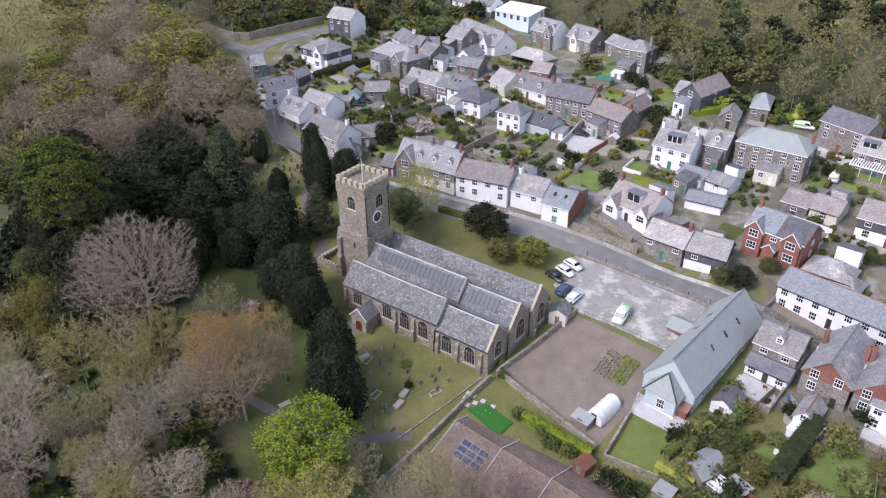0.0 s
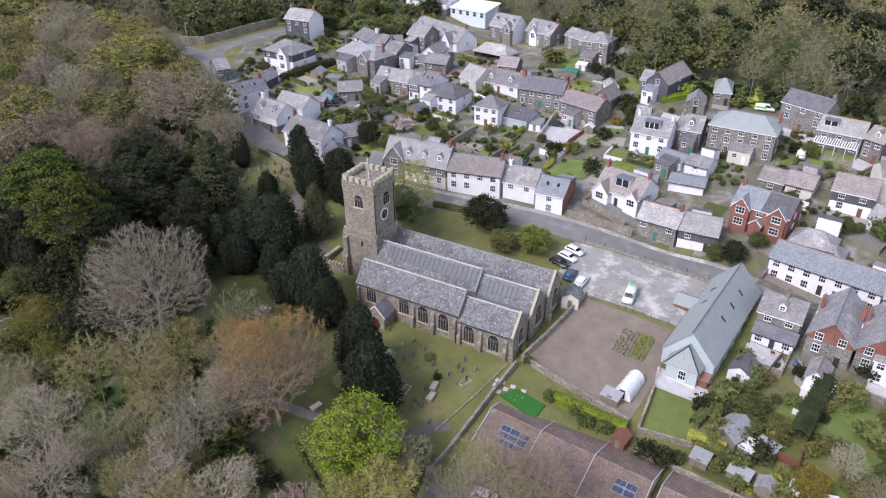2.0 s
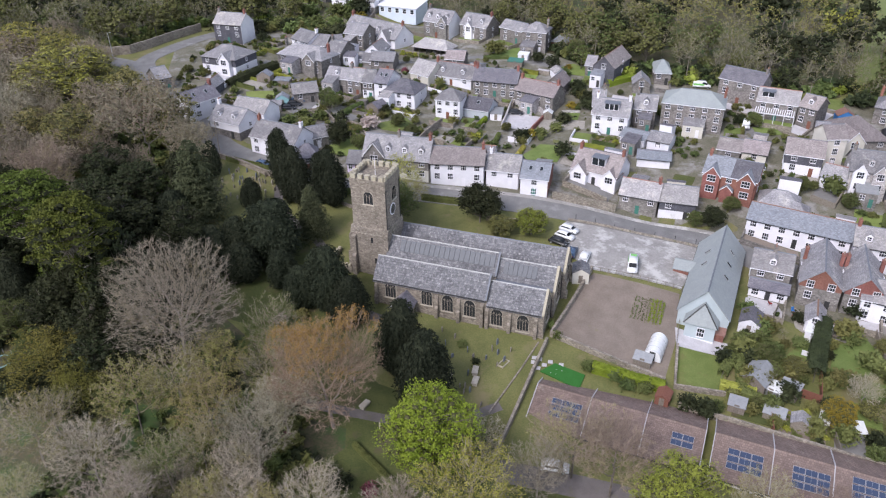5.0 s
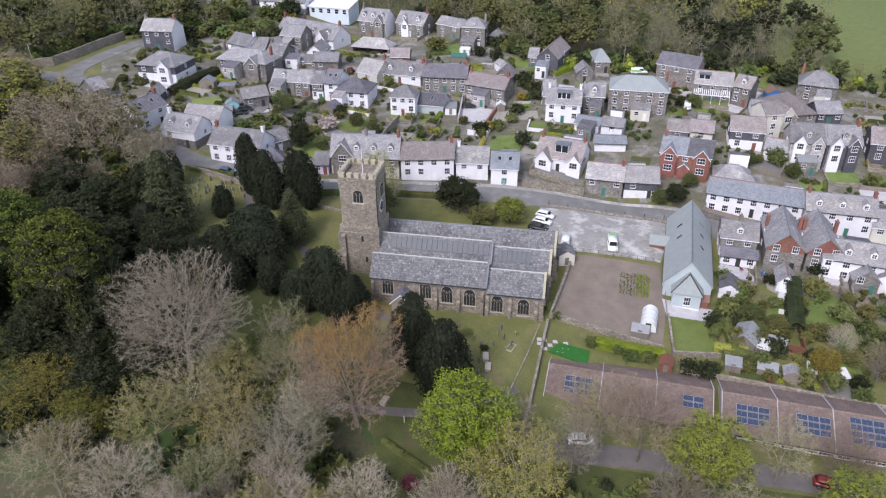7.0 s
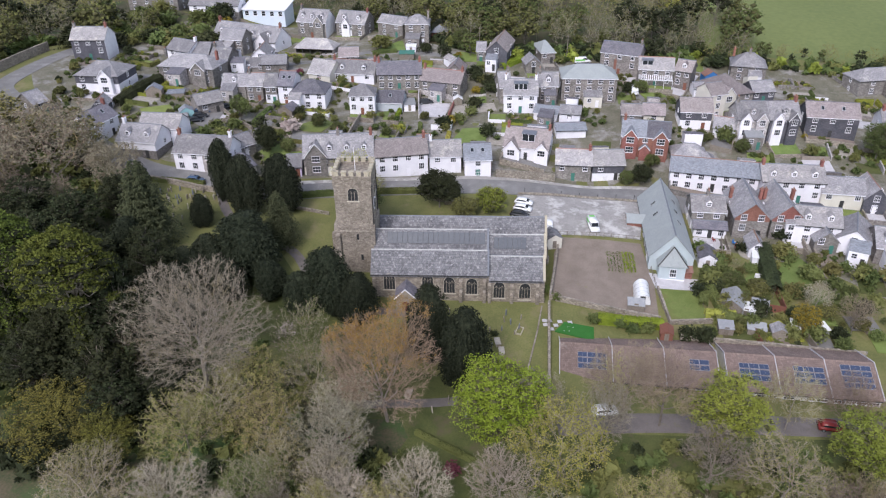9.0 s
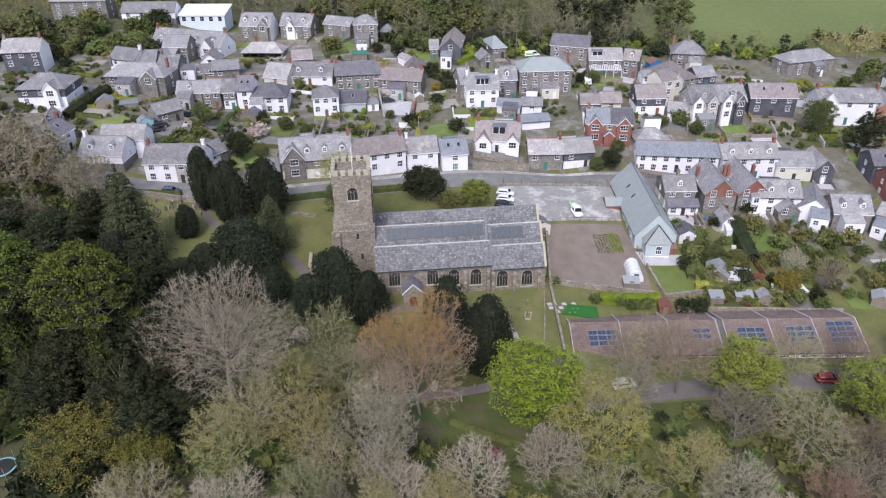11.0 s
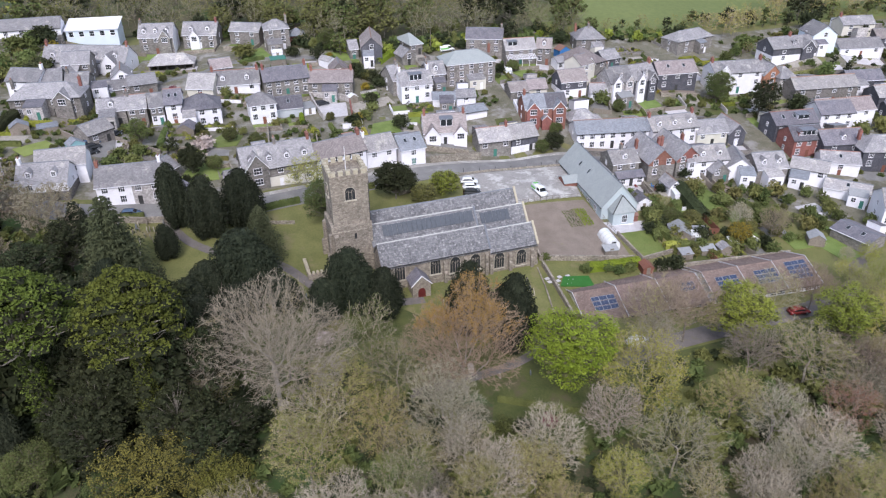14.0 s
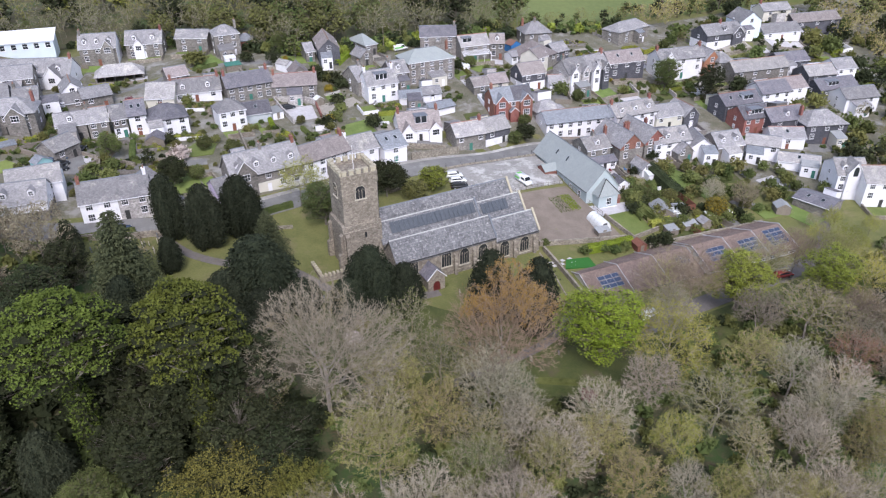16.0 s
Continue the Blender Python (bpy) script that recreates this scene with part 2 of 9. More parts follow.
M = {
    "slate": coursed("slate", (0.195, 0.190, 0.204), (0.307, 0.295, 0.304), 0.7, 0.35, 0.24, lichen=(0.431, 0.410, 0.388), cover=0.56, vary=0.26),
    "slate_b": coursed("slate_pale", (0.258, 0.246, 0.253), (0.381, 0.362, 0.361), 0.75, 0.35, 0.24, lichen=(0.477, 0.446, 0.410), cover=0.54, vary=0.26),
    "slate_d": coursed("slate_dark", (0.113, 0.110, 0.134), (0.193, 0.182, 0.202), 0.7, 0.35, 0.24, lichen=(0.283, 0.265, 0.255), cover=0.64, vary=0.26),
    "slate_p": coursed("slate_brown", (0.210, 0.179, 0.177), (0.304, 0.266, 0.262), 0.7, 0.35, 0.24, lichen=(0.378, 0.348, 0.322), cover=0.6, vary=0.26),
    "slate_blue": coursed("slate_blue", (0.19, 0.205, 0.235), (0.25, 0.262, 0.29), 0.85, 0.4, 0.26, cover=0.7),
    "slate_church": coursed("slate_church", (0.105, 0.105, 0.115), (0.225, 0.223, 0.235), 0.65, 0.4, 0.3, lichen=(0.33, 0.325, 0.325), cover=0.53, vary=0.0, blotch=1.8, contrast=0.26),
    "slate_hall": coursed("slate_hall", (0.285, 0.31, 0.315), (0.325, 0.35, 0.35), 0.96, 0.4, 0.26, vary=0.0, contrast=0.05, bump=0.15),
    "tile_brown": coursed("tile_brown", (0.175, 0.125, 0.11), (0.26, 0.19, 0.165), 0.6, 0.33, 0.34, lichen=(0.31, 0.26, 0.225), cover=0.58, vary=0.04, bump=0.8),
    "slate_hung": coursed("slate_hung", (0.065, 0.067, 0.083), (0.120, 0.118, 0.139), 0.7, 0.3, 0.2, vertical=True),
    "brick": coursed("brick", (0.195, 0.078, 0.062), (0.285, 0.125, 0.10), 1.1, 0.225, 0.075, vertical=True),
    "brick_orange": coursed("brick_orange", (0.30, 0.125, 0.08), (0.37, 0.17, 0.115), 1.0, 0.225, 0.075, vertical=True),
    "stone": rubble("stone", (0.15, 0.138, 0.13), (0.255, 0.235, 0.22), 0.45, vary=0.16),
    "stone_pale": rubble("stone_pale", (0.360, 0.335, 0.332), (0.460, 0.433, 0.428), 0.45),
    "stone_church": rubble("stone_church", (0.20, 0.172, 0.142), (0.31, 0.27, 0.225), 0.42, vary=0.0, stain=(0.13, 0.115, 0.095)),
    "stone_wall": rubble("stone_wall", (0.20, 0.17, 0.14), (0.32, 0.285, 0.24), 0.4, stain=(0.12, 0.13, 0.07)),
    "dressed": mat("dressed_stone", (0.36, 0.32, 0.26), (0.5, 0.46, 0.39), 1.5, fine=9),
    "lichen_stone": mat("lichen_stone", (0.36, 0.315, 0.235), (0.48, 0.44, 0.345), 3, fine=9),
    "render_white": mat("render_white", (0.700, 0.690, 0.738), (0.820, 0.808, 0.850), 0.5, bump=0.1, spots=(0.600, 0.581, 0.599), spot_scale=0.4, cover=0.6, vary=0.04),
    "render_cream": mat("render_cream", (0.56, 0.53, 0.47), (0.67, 0.64, 0.58), 0.5, bump=0.1, vary=0.05),
    "render_grey": mat("render_grey", (0.42, 0.45, 0.49), (0.50, 0.53, 0.57), 0.5, bump=0.1),
    "render_lilac": mat("render_lilac", (0.56, 0.48, 0.66), (0.64, 0.56, 0.73), 0.5, bump=0.1),
    "render_blue": mat("render_blue", (0.58, 0.65, 0.74), (0.66, 0.73, 0.8), 0.5, bump=0.1),
    "render_teal": mat("render_teal", (0.22, 0.42, 0.45), (0.28, 0.48, 0.5), 0.5, bump=0.1),
    "render_hall": mat("render_hall", (0.40, 0.46, 0.49), (0.46, 0.52, 0.545), 0.5, bump=0.08),
    "white": mat("white_paint", (0.740, 0.729, 0.781), (0.820, 0.808, 0.850), 1.5, rough=0.5, bump=0.0),
    "glass": glass("window_glass", (0.025, 0.03, 0.035)),
    "lead_glass": mat("leaded_glass", (0.02, 0.022, 0.025), (0.05, 0.052, 0.055), 9, rough=0.25, bump=0.2),
    "solar": glass("solar_cell", (0.045, 0.065, 0.12)),
    "lead": mat("lead", (0.13, 0.145, 0.175), (0.18, 0.195, 0.225), 1.2, rough=0.55),
    "panel": mat("dark_roof_panel", (0.055, 0.065, 0.08), (0.085, 0.095, 0.115), 1.5, rough=0.45, bump=0.05),
    "flashing": mat("mortar_flashing", (0.34, 0.34, 0.34), (0.52, 0.52, 0.51), 0.8, fine=3),
    "terracotta": mat("terracotta", (0.23, 0.125, 0.095), (0.32, 0.19, 0.15), 4, vary=0.2),
    "metal_dark": mat("dark_metal", (0.03, 0.03, 0.032), (0.05, 0.05, 0.05), 3, rough=0.5, bump=0.0),
    "metal": mat("galvanised", (0.42, 0.44, 0.46), (0.52, 0.54, 0.56), 2, rough=0.4, metal=0.6, bump=0.0),
    "poly": mat("polythene", (0.68, 0.69, 0.70), (0.78, 0.79, 0.80), 2, rough=0.35, bump=0.1),
    "wood": mat("weathered_wood", (0.16, 0.135, 0.11), (0.27, 0.235, 0.20), 4, vary=0.15),
    "wood_red": mat("stained_wood", (0.16, 0.06, 0.04), (0.23, 0.10, 0.07), 4),
    "felt": mat("roof_felt", (0.24, 0.25, 0.265), (0.33, 0.335, 0.345), 2, vary=0.15),
    "blue": mat("blue_paint", (0.03, 0.14, 0.36), (0.05, 0.19, 0.45), 3, bump=0.05),
    "green_paint": mat("green_paint", (0.04, 0.15, 0.12), (0.06, 0.2, 0.16), 3, bump=0.05),
    "red_paint": mat("red_paint", (0.085, 0.012, 0.012), (0.13, 0.02, 0.018), 3, bump=0.05, rough=0.6),
    "grass": mat("grass", (0.105, 0.117, 0.036), (0.185, 0.182, 0.066), 0.25, fine=4, bump=0.5, spots=(0.205, 0.175, 0.09), spot_scale=0.16, cover=0.54),
    "lawn": mat("lawn", (0.115, 0.16, 0.036), (0.19, 0.24, 0.07), 0.4, fine=6, bump=0.4, vary=0.2, spots=(0.17, 0.17, 0.06), spot_scale=0.25, cover=0.58),
    # rough grass, toned down so its colour holds the shade under churchyard trees
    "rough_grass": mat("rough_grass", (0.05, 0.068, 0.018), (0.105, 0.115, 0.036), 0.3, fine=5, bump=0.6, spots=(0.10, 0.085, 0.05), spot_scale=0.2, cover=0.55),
    "turf": mat("artificial_turf", (0.02, 0.115, 0.015), (0.03, 0.15, 0.025), 0.6, fine=8, bump=0.3),
    "field": mat("field", (0.115, 0.145, 0.045), (0.155, 0.185, 0.06), 0.02, fine=0.6, bump=0.2, spots=(0.18, 0.185, 0.08), spot_scale=0.03, cover=0.62),
    "litter": mat("wood_floor", (0.045, 0.06, 0.022), (0.12, 0.095, 0.06), 0.3, fine=3, bump=0.6, spots=(0.05, 0.09, 0.025), spot_scale=0.12, cover=0.5),
    "soil": mat("soil", (0.175, 0.14, 0.115), (0.26, 0.215, 0.18), 0.35, fine=5, bump=0.7, spots=(0.22, 0.20, 0.12), spot_scale=0.25, cover=0.62),
    "yard": mat("yard_ground", (0.10, 0.098, 0.06), (0.20, 0.185, 0.145), 0.3, fine=3, bump=0.5, spots=(0.28, 0.268, 0.255), spot_scale=0.14, cover=0.5),
    "asphalt": mat("asphalt", (0.152, 0.148, 0.146), (0.235, 0.23, 0.226), 0.4, fine=10, bump=0.2, spots=(0.28, 0.275, 0.27), spot_scale=0.2, cover=0.58),
    "tarmac_pale": mat("worn_tarmac", (0.24, 0.228, 0.218), (0.36, 0.345, 0.33), 0.35, fine=3, bump=0.3, spots=(0.52, 0.505, 0.49), spot_scale=0.3, cover=0.5),
    "path_tarmac": mat("path_tarmac", (0.12, 0.105, 0.10), (0.19, 0.17, 0.165), 0.5, fine=8, bump=0.2, spots=(0.15, 0.14, 0.09), spot_scale=0.4, cover=0.56),
    "concrete": mat("concrete", (0.420, 0.404, 0.417), (0.560, 0.542, 0.567), 0.8, fine=6, bump=0.15),
    "gravel": mat("gravel", (0.27, 0.25, 0.22), (0.40, 0.37, 0.33), 1.5, fine=16, bump=0.6),
    "bark": mat("bark", (0.10, 0.085, 0.07), (0.20, 0.175, 0.15), 3, vary=0.2),
    "bark_pale": mat("bark_pale", (0.20, 0.175, 0.15), (0.32, 0.285, 0.25), 3, vary=0.15),
    "twig_pale": mat("twig_pale", (0.215, 0.185, 0.138), (0.385, 0.342, 0.268), 0.5, vary=0.3, bump=0.0, gloss=0.2, spots=(0.24, 0.205, 0.10), spot_scale=0.22, cover=0.56),
    "twig_brown": mat("twig_brown", (0.176, 0.134, 0.102), (0.295, 0.234, 0.18), 0.4, vary=0.32, bump=0.0, gloss=0.2, spots=(0.285, 0.255, 0.11), spot_scale=0.2, cover=0.52),
    "twig_grey": mat("twig_grey", (0.21, 0.183, 0.152), (0.355, 0.315, 0.262), 0.4, vary=0.25, bump=0.0, gloss=0.2, spots=(0.16, 0.15, 0.085), spot_scale=0.12, cover=0.52),
    "twig_copper": mat("twig_copper", (0.20, 0.142, 0.10), (0.335, 0.25, 0.182), 0.3, vary=0.05, bump=0.0, gloss=0.2),
    # crown cores: the shade inside a crown is put into these two colours
    "inner": mat("shaded_inner_twigs", (0.055, 0.056, 0.024), (0.10, 0.098, 0.045), 0.8, fine=5, bump=0.0, gloss=0.1),
    "inner_dark": mat("shaded_inner_evergreen", (0.012, 0.015, 0.008), (0.034, 0.037, 0.018), 0.8, fine=5, bump=0.0, gloss=0.1),
    "leaf_yew": mat("leaf_yew", (0.010, 0.014, 0.009), (0.045, 0.052, 0.031), 1.6, fine=6.0, vary=0.25, bump=0.0, gloss=0.1),
    "leaf_dark": mat("leaf_dark", (0.018, 0.024, 0.011), (0.056, 0.066, 0.029), 0.5, vary=0.3, bump=0.0, gloss=0.2),
    "leaf_conifer": mat("leaf_conifer", (0.036, 0.045, 0.022), (0.105, 0.118, 0.058), 0.5, vary=0.15, bump=0.0, gloss=0.2),
    "leaf_pine": mat("leaf_pine", (0.06, 0.078, 0.015), (0.155, 0.18, 0.033), 0.3, vary=0.3, bump=0.0, gloss=0.2),
    "leaf_bright": mat("leaf_bright", (0.135, 0.19, 0.018), (0.24, 0.30, 0.038), 0.5, vary=0.1, bump=0.0, gloss=0.2),
    "leaf_mid": mat("leaf_mid", (0.062, 0.085, 0.026), (0.15, 0.175, 0.06), 0.4, vary=0.3, bump=0.0, gloss=0.2),
    "leaf_olive": mat("leaf_olive", (0.195, 0.185, 0.06), (0.325, 0.30, 0.105), 0.4, vary=0.25, bump=0.0, gloss=0.2),
    "leaf_lime": mat("leaf_lime", (0.22, 0.22, 0.045), (0.38, 0.365, 0.085), 0.4, vary=0.25, bump=0.0, gloss=0.2),
    "leaf_moss": mat("leaf_moss", (0.10, 0.105, 0.033), (0.195, 0.19, 0.066), 0.4, vary=0.3, bump=0.0, gloss=0.2),
    "leaf_ochre": mat("leaf_ochre", (0.12, 0.11, 0.024), (0.235, 0.21, 0.05), 0.4, vary=0.25, bump=0.0, gloss=0.2),
    "leaf_fresh": mat("leaf_fresh", (0.16, 0.19, 0.03), (0.285, 0.305, 0.06), 0.4, vary=0.2, bump=0.0, gloss=0.2),
    "leaf_gold": mat("leaf_gold", (0.22, 0.175, 0.02), (0.35, 0.28, 0.032), 0.5, vary=0.15, bump=0.0),
    "leaf_copper": mat("leaf_copper", (0.27, 0.16, 0.05), (0.38, 0.25, 0.07), 0.4, vary=0.1, bump=0.0, gloss=0.2),
    "leaf_russet": mat("leaf_russet", (0.20, 0.085, 0.05), (0.29, 0.14, 0.085), 0.5, vary=0.1, bump=0.0, gloss=0.2),
    "bud_grey": mat("bud_grey", (0.19, 0.16, 0.115), (0.31, 0.27, 0.195), 0.4, vary=0.25, bump=0.0, gloss=0.2),
    "leaf_red": mat("leaf_red", (0.12, 0.03, 0.045), (0.20, 0.055, 0.075), 0.5, bump=0.0),
    "blossom": mat("blossom", (0.42, 0.34, 0.31), (0.56, 0.48, 0.45), 1, bump=0.0),
}


# ---- mesh helpers ----
def box(bm, x0, y0, z0, x1, y1, z1):
    """Adds a box between two corners."""
    v = [bm.verts.new(p) for p in ((x0, y0, z0), (x1, y0, z0), (x1, y1, z0), (x0, y1, z0), (x0, y0, z1), (x1, y0, z1), (x1, y1, z1), (x0, y1, z1))]
    for f in ((0, 3, 2, 1), (4, 5, 6, 7), (0, 1, 5, 4), (1, 2, 6, 5), (2, 3, 7, 6), (3, 0, 4, 7)):
        bm.faces.new([v[i] for i in f])


def prism(bm, outline, x0, x1, axis="x"):
    """Extrudes an outline of (across, up) pairs along x or y."""
    def at(s, p):
        return (s, p[0], p[1]) if axis == "x" else (p[0], s, p[1])
    a = [bm.verts.new(at(x0, p)) for p in outline]
    b = [bm.verts.new(at(x1, p)) for p in outline]
    n = len(outline)
    bm.faces.new(a)
    bm.faces.new(list(reversed(b)))
    for i in range(n):
        j = (i + 1) % n
        bm.faces.new((a[j], a[i], b[i], b[j]))


def tube(bm, p, q, r0, r1, sides=8, cap=True):
    """A tapered round bar from p to q."""
    p, q = Vector(p), Vector(q)
    d = (q - p).normalized()
    s = d.orthogonal().normalized()
    t = d.cross(s)
    ring = [[bm.verts.new(c + r * (s * math.cos(k * math.tau / sides) + t * math.sin(k * math.tau / sides))) for k in range(sides)] for c, r in ((p, r0), (q, r1))]
    for k in range(sides):
        j = (k + 1) % sides
        bm.faces.new((ring[0][k], ring[0][j], ring[1][j], ring[1][k]))
    if cap:
        bm.faces.new(ring[1])
        bm.faces.new(list(reversed(ring[0])))


def finish(bm, name, material, smooth=False):
    bmesh.ops.recalc_face_normals(bm, faces=bm.faces)
    me = bpy.data.meshes.new(name)
    bm.to_mesh(me)
    bm.free()
    me.materials.append(M[material])
    if smooth:
        me.polygons.foreach_set("use_smooth", [True] * len(me.polygons))
    return me


def part(name, bm, material, parent, label="", at=None, smooth=False):
    """One mesh object under a thing or a part."""
    me = bm if isinstance(bm, bpy.types.Mesh) else finish(bm, name, material, smooth)
    ob = new(name, me)
    ob.parent = parent
    if at is not None:
        ob.matrix_basis = at
    return tagged(ob, label)


def thing(name, m, label, category, group="", kind=""):
    ob = new(name)
    ob.empty_display_size = 0.2
    ob.matrix_basis = m
    return tagged(ob, label, category, group, kind)


def whole(name, bm, material, label, category, group="", kind="", at=None, smooth=False):
    ob = new(name, finish(bm, name, material, smooth))
    if at is not None:
        ob.matrix_basis = at
    return tagged(ob, label, category, group, kind)


# ---- ground ----
SLOPE = (-1.17, -4.96, 11.68, 1.83, -2.5, 5.14, 0.73, -1.32, 3.67, -3.54)

KNOLLS = ((-120, 85, 0.5), (-100, 100, -1.6), (-80, 90, -3.3), (-62, 82, -1.9), (-42, 82, -2), (-20, 90, -1.8), (0, 84, -0.3), (20, 92, -0.8), (40, 98, 1.1), (60, 98, 0.5), (-90, 130, -3.2), (-65, 140, -0.6), (-35, 130, -0.5), (-5, 108, 1), (45, 74, 1.2), (62, 68, 0.7), (30, 60, 1.1), (0, 60, -0.6), (-30, 46, -0.3), (-95, 48, -0.2), (15, 50, -2.1), (45, 44, -0.9), (42, 30, -0.7), (56, 26, 0.8), (-1, -4, 0.9), (14, 26, 0.9), (80, 72, 1.5), (-25, 72, -1.1), (74, 104, -0.3), (120, 60, 2.5), (142, 78, 4.5), (105, 36, 2.5), (168, 88, 5.0), (146, 48, 3.0), (-107, 154, 5.0), (-134, 164, 8.0), (-66, 124, -2.6))


def ground(x, y):
    """Height of the hillside."""
    u, v = min(max(x, -160), 115) / 100, min(max(y, -65), 165) / 100
    terms = (1, u, v, u * u, u * v, v * v, u ** 3, u * u * v, u * v * v, v ** 3)
    h = sum(a * b for a, b in zip(SLOPE, terms))
    for cx, cy, rise in KNOLLS:
        h += rise * math.exp(-((x - cx) ** 2 + (y - cy) ** 2) / 196)
    return h + (0.11 * (y - 165) if y > 165 else 0)


def sheet(name, material, outline, lift, label, category, step=2.0, kind="structure"):
    """A thin layer laid over the hillside inside an outline of (x, y) corners."""
    bm = bmesh.new()
    f = bm.faces.new([bm.verts.new((x, y, 0)) for x, y in outline])
    xs, ys = [p[0] for p in outline], [p[1] for p in outline]
    for axis, lo, hi in ((0, min(xs), max(xs)), (1, min(ys), max(ys))):
        k = lo + step
        while k < hi:
            co, no = [0, 0, 0], [0, 0, 0]
            co[axis], no[axis] = k, 1
            bmesh.ops.bisect_plane(bm, geom=bm.verts[:] + bm.edges[:] + bm.faces[:], plane_co=co, plane_no=no)
            k += step
    for v in bm.verts:
        v.co.z = ground(v.co.x, v.co.y) + lift
    res = bmesh.ops.extrude_face_region(bm, geom=bm.faces[:])
    for v in res["geom"]:
        if isinstance(v, bmesh.types.BMVert):
            v.co.z -= lift + 0.3
    return whole(name, bm, material, label, category, kind=kind)


def strip(name, material, line, width, lift, label, category, kind="structure"):
    """A road or path of one width along a line of (x, y) points."""
    pts = []
    for (ax, ay), (bx, by) in zip(line, line[1:]):
        n = max(1, int(math.hypot(bx - ax, by - ay) / 2))
        pts += [(ax + (bx - ax) * i / n, ay + (by - ay) * i / n) for i in range(n)]
    pts.append(line[-1])
    for _ in range(6):
        pts = [pts[0]] + [((a[0] + 2 * b[0] + c[0]) / 4, (a[1] + 2 * b[1] + c[1]) / 4) for a, b, c in zip(pts, pts[1:], pts[2:])] + [pts[-1]]
    bm = bmesh.new()
    rows = []
    for i, (x, y) in enumerate(pts):
        a, b = pts[max(i - 1, 0)], pts[min(i + 1, len(pts) - 1)]
        d = Vector((b[0] - a[0], b[1] - a[1])).normalized()
        row = []
        for s in (-0.5, 0, 0.5):
            px, py = x - d.y * s * width, y + d.x * s * width
            row.append(bm.verts.new((px, py, ground(px, py) + lift)))
        row.append(bm.verts.new((row[2].co.x, row[2].co.y, row[2].co.z - lift - 0.3)))
        row.insert(0, bm.verts.new((row[0].co.x, row[0].co.y, row[0].co.z - lift - 0.3)))
        rows.append(row)
    for r, s in zip(rows, rows[1:]):
        for k in range(4):
            bm.faces.new((r[k], s[k], s[k + 1], r[k + 1]))
    return whole(name, bm, material, label, category, kind=kind)


def build_ground():
    xs = [-900, -600, -400, -300, -240] + list(range(-200, 201, 5)) + [240, 300, 400, 600, 900]
    ys = [-500, -300, -200, -150] + list(range(-120, 261, 5)) + [300, 350, 420, 520, 700, 900]
    bm = bmesh.new()
    grid = [[bm.verts.new((x, y, ground(x, y) + 0.12 * noise.noise((x * 0.2, y * 0.2, 0)))) for x in xs] for y in ys]
    for r, s in zip(grid, grid[1:]):
        for k in range(len(xs) - 1):
            bm.faces.new((r[k], r[k + 1], s[k + 1], s[k]))
    whole("ground", bm, "grass", "rough grass hillside falling towards the churchyard", "ground", kind="structure", smooth=True)


build_ground()
sheet("ground_wood", "litter", [(-36, -36), (-44, -20), (-62, -12), (-76, 6), (-88, 32), (-104, 42), (-125, 55), (-155, 66), (-220, 80), (-220, -120), (70, -120), (70, -40), (20, -40), (-4, -46), (-26, -46)], 0.05, "dark leaf litter and ivy under the bare wood", "woodland floor", 5.0)
sheet("ground_wood_north", "litter", [(-162, 84), (-162, 118), (-146, 130), (-128, 130), (-112, 147), (-104, 156), (-100, 164), (-76, 164), (-70, 152), (-44, 141), (-18, 122), (4, 117), (26, 119), (46, 110), (58, 118), (76, 190), (30, 230), (-260, 230), (-260, 90)], 0.08, "dark leaf litter under the wood above the village", "woodland floor", 6.0)
sheet("ground_field", "field", [(58, 128), (78, 122), (140, 112), (260, 105), (300, 300), (90, 300), (75, 190)], 0.06, "green pasture above the village", "field", 8.0)
sheet("ground_village", "yard", [(-128, 62), (-104, 52), (-88, 43), (-60, 38), (-34, 42), (-14, 45), (24, 46), (34, 42), (37, 22), (60, 14), (86, -10), (110, -6), (170, 0), (235, 60), (235, 104), (120, 108), (90, 112), (60, 116), (40, 112), (14, 122), (-14, 128), (-34, 140), (-64, 152), (-104, 146), (-146, 122), (-146, 92)], 0.04, "worn yards and rough garden ground between the houses", "yards", 5.0)
strip("road", "asphalt", [(-60, 32.5), (-35, 37.5), (-16, 40.5), (6, 41.8), (24, 41.5), (36, 38), (44, 36)], 6.6, 0.13, "grey asphalt village street", "road")
strip("road_church_lane", "asphalt", [(-60, 32.5), (-76, 35.5), (-90, 38), (-104, 46), (-122, 58), (-138, 69), (-149, 79), (-148.5, 90), (-147, 104), (-143, 120), (-138, 140)], 6.4, 0.12, "grey asphalt lane climbing past the wood", "road")
strip("road_wood_lane", "asphalt", [(-140, 71), (-150, 75.5), (-160, 76.5), (-174, 77), (-200, 80)], 6.0, 0.10, "pale asphalt lane leading into the wood", "road")
strip("road_back_lane", "asphalt", [(-112, 92), (-90, 97), (-74, 108), (-62, 112), (-54, 118), (-40, 122), (-20, 116)], 3.2, 0.05, "narrow asphalt lane between the cottages", "road")
strip("road_upper_lane", "asphalt", [(33, 80), (33.5, 94), (30, 116)], 4.0, 0.05, "short asphalt lane beside a tall stone house", "road")
strip("road_terrace_lane", "path_tarmac", [(0, -29), (14, -27.5), (30, -27), (50, -27), (64, -24), (72, -14)], 4.0, 0.05, "asphalt drive in front of a row of bungalows", "road")
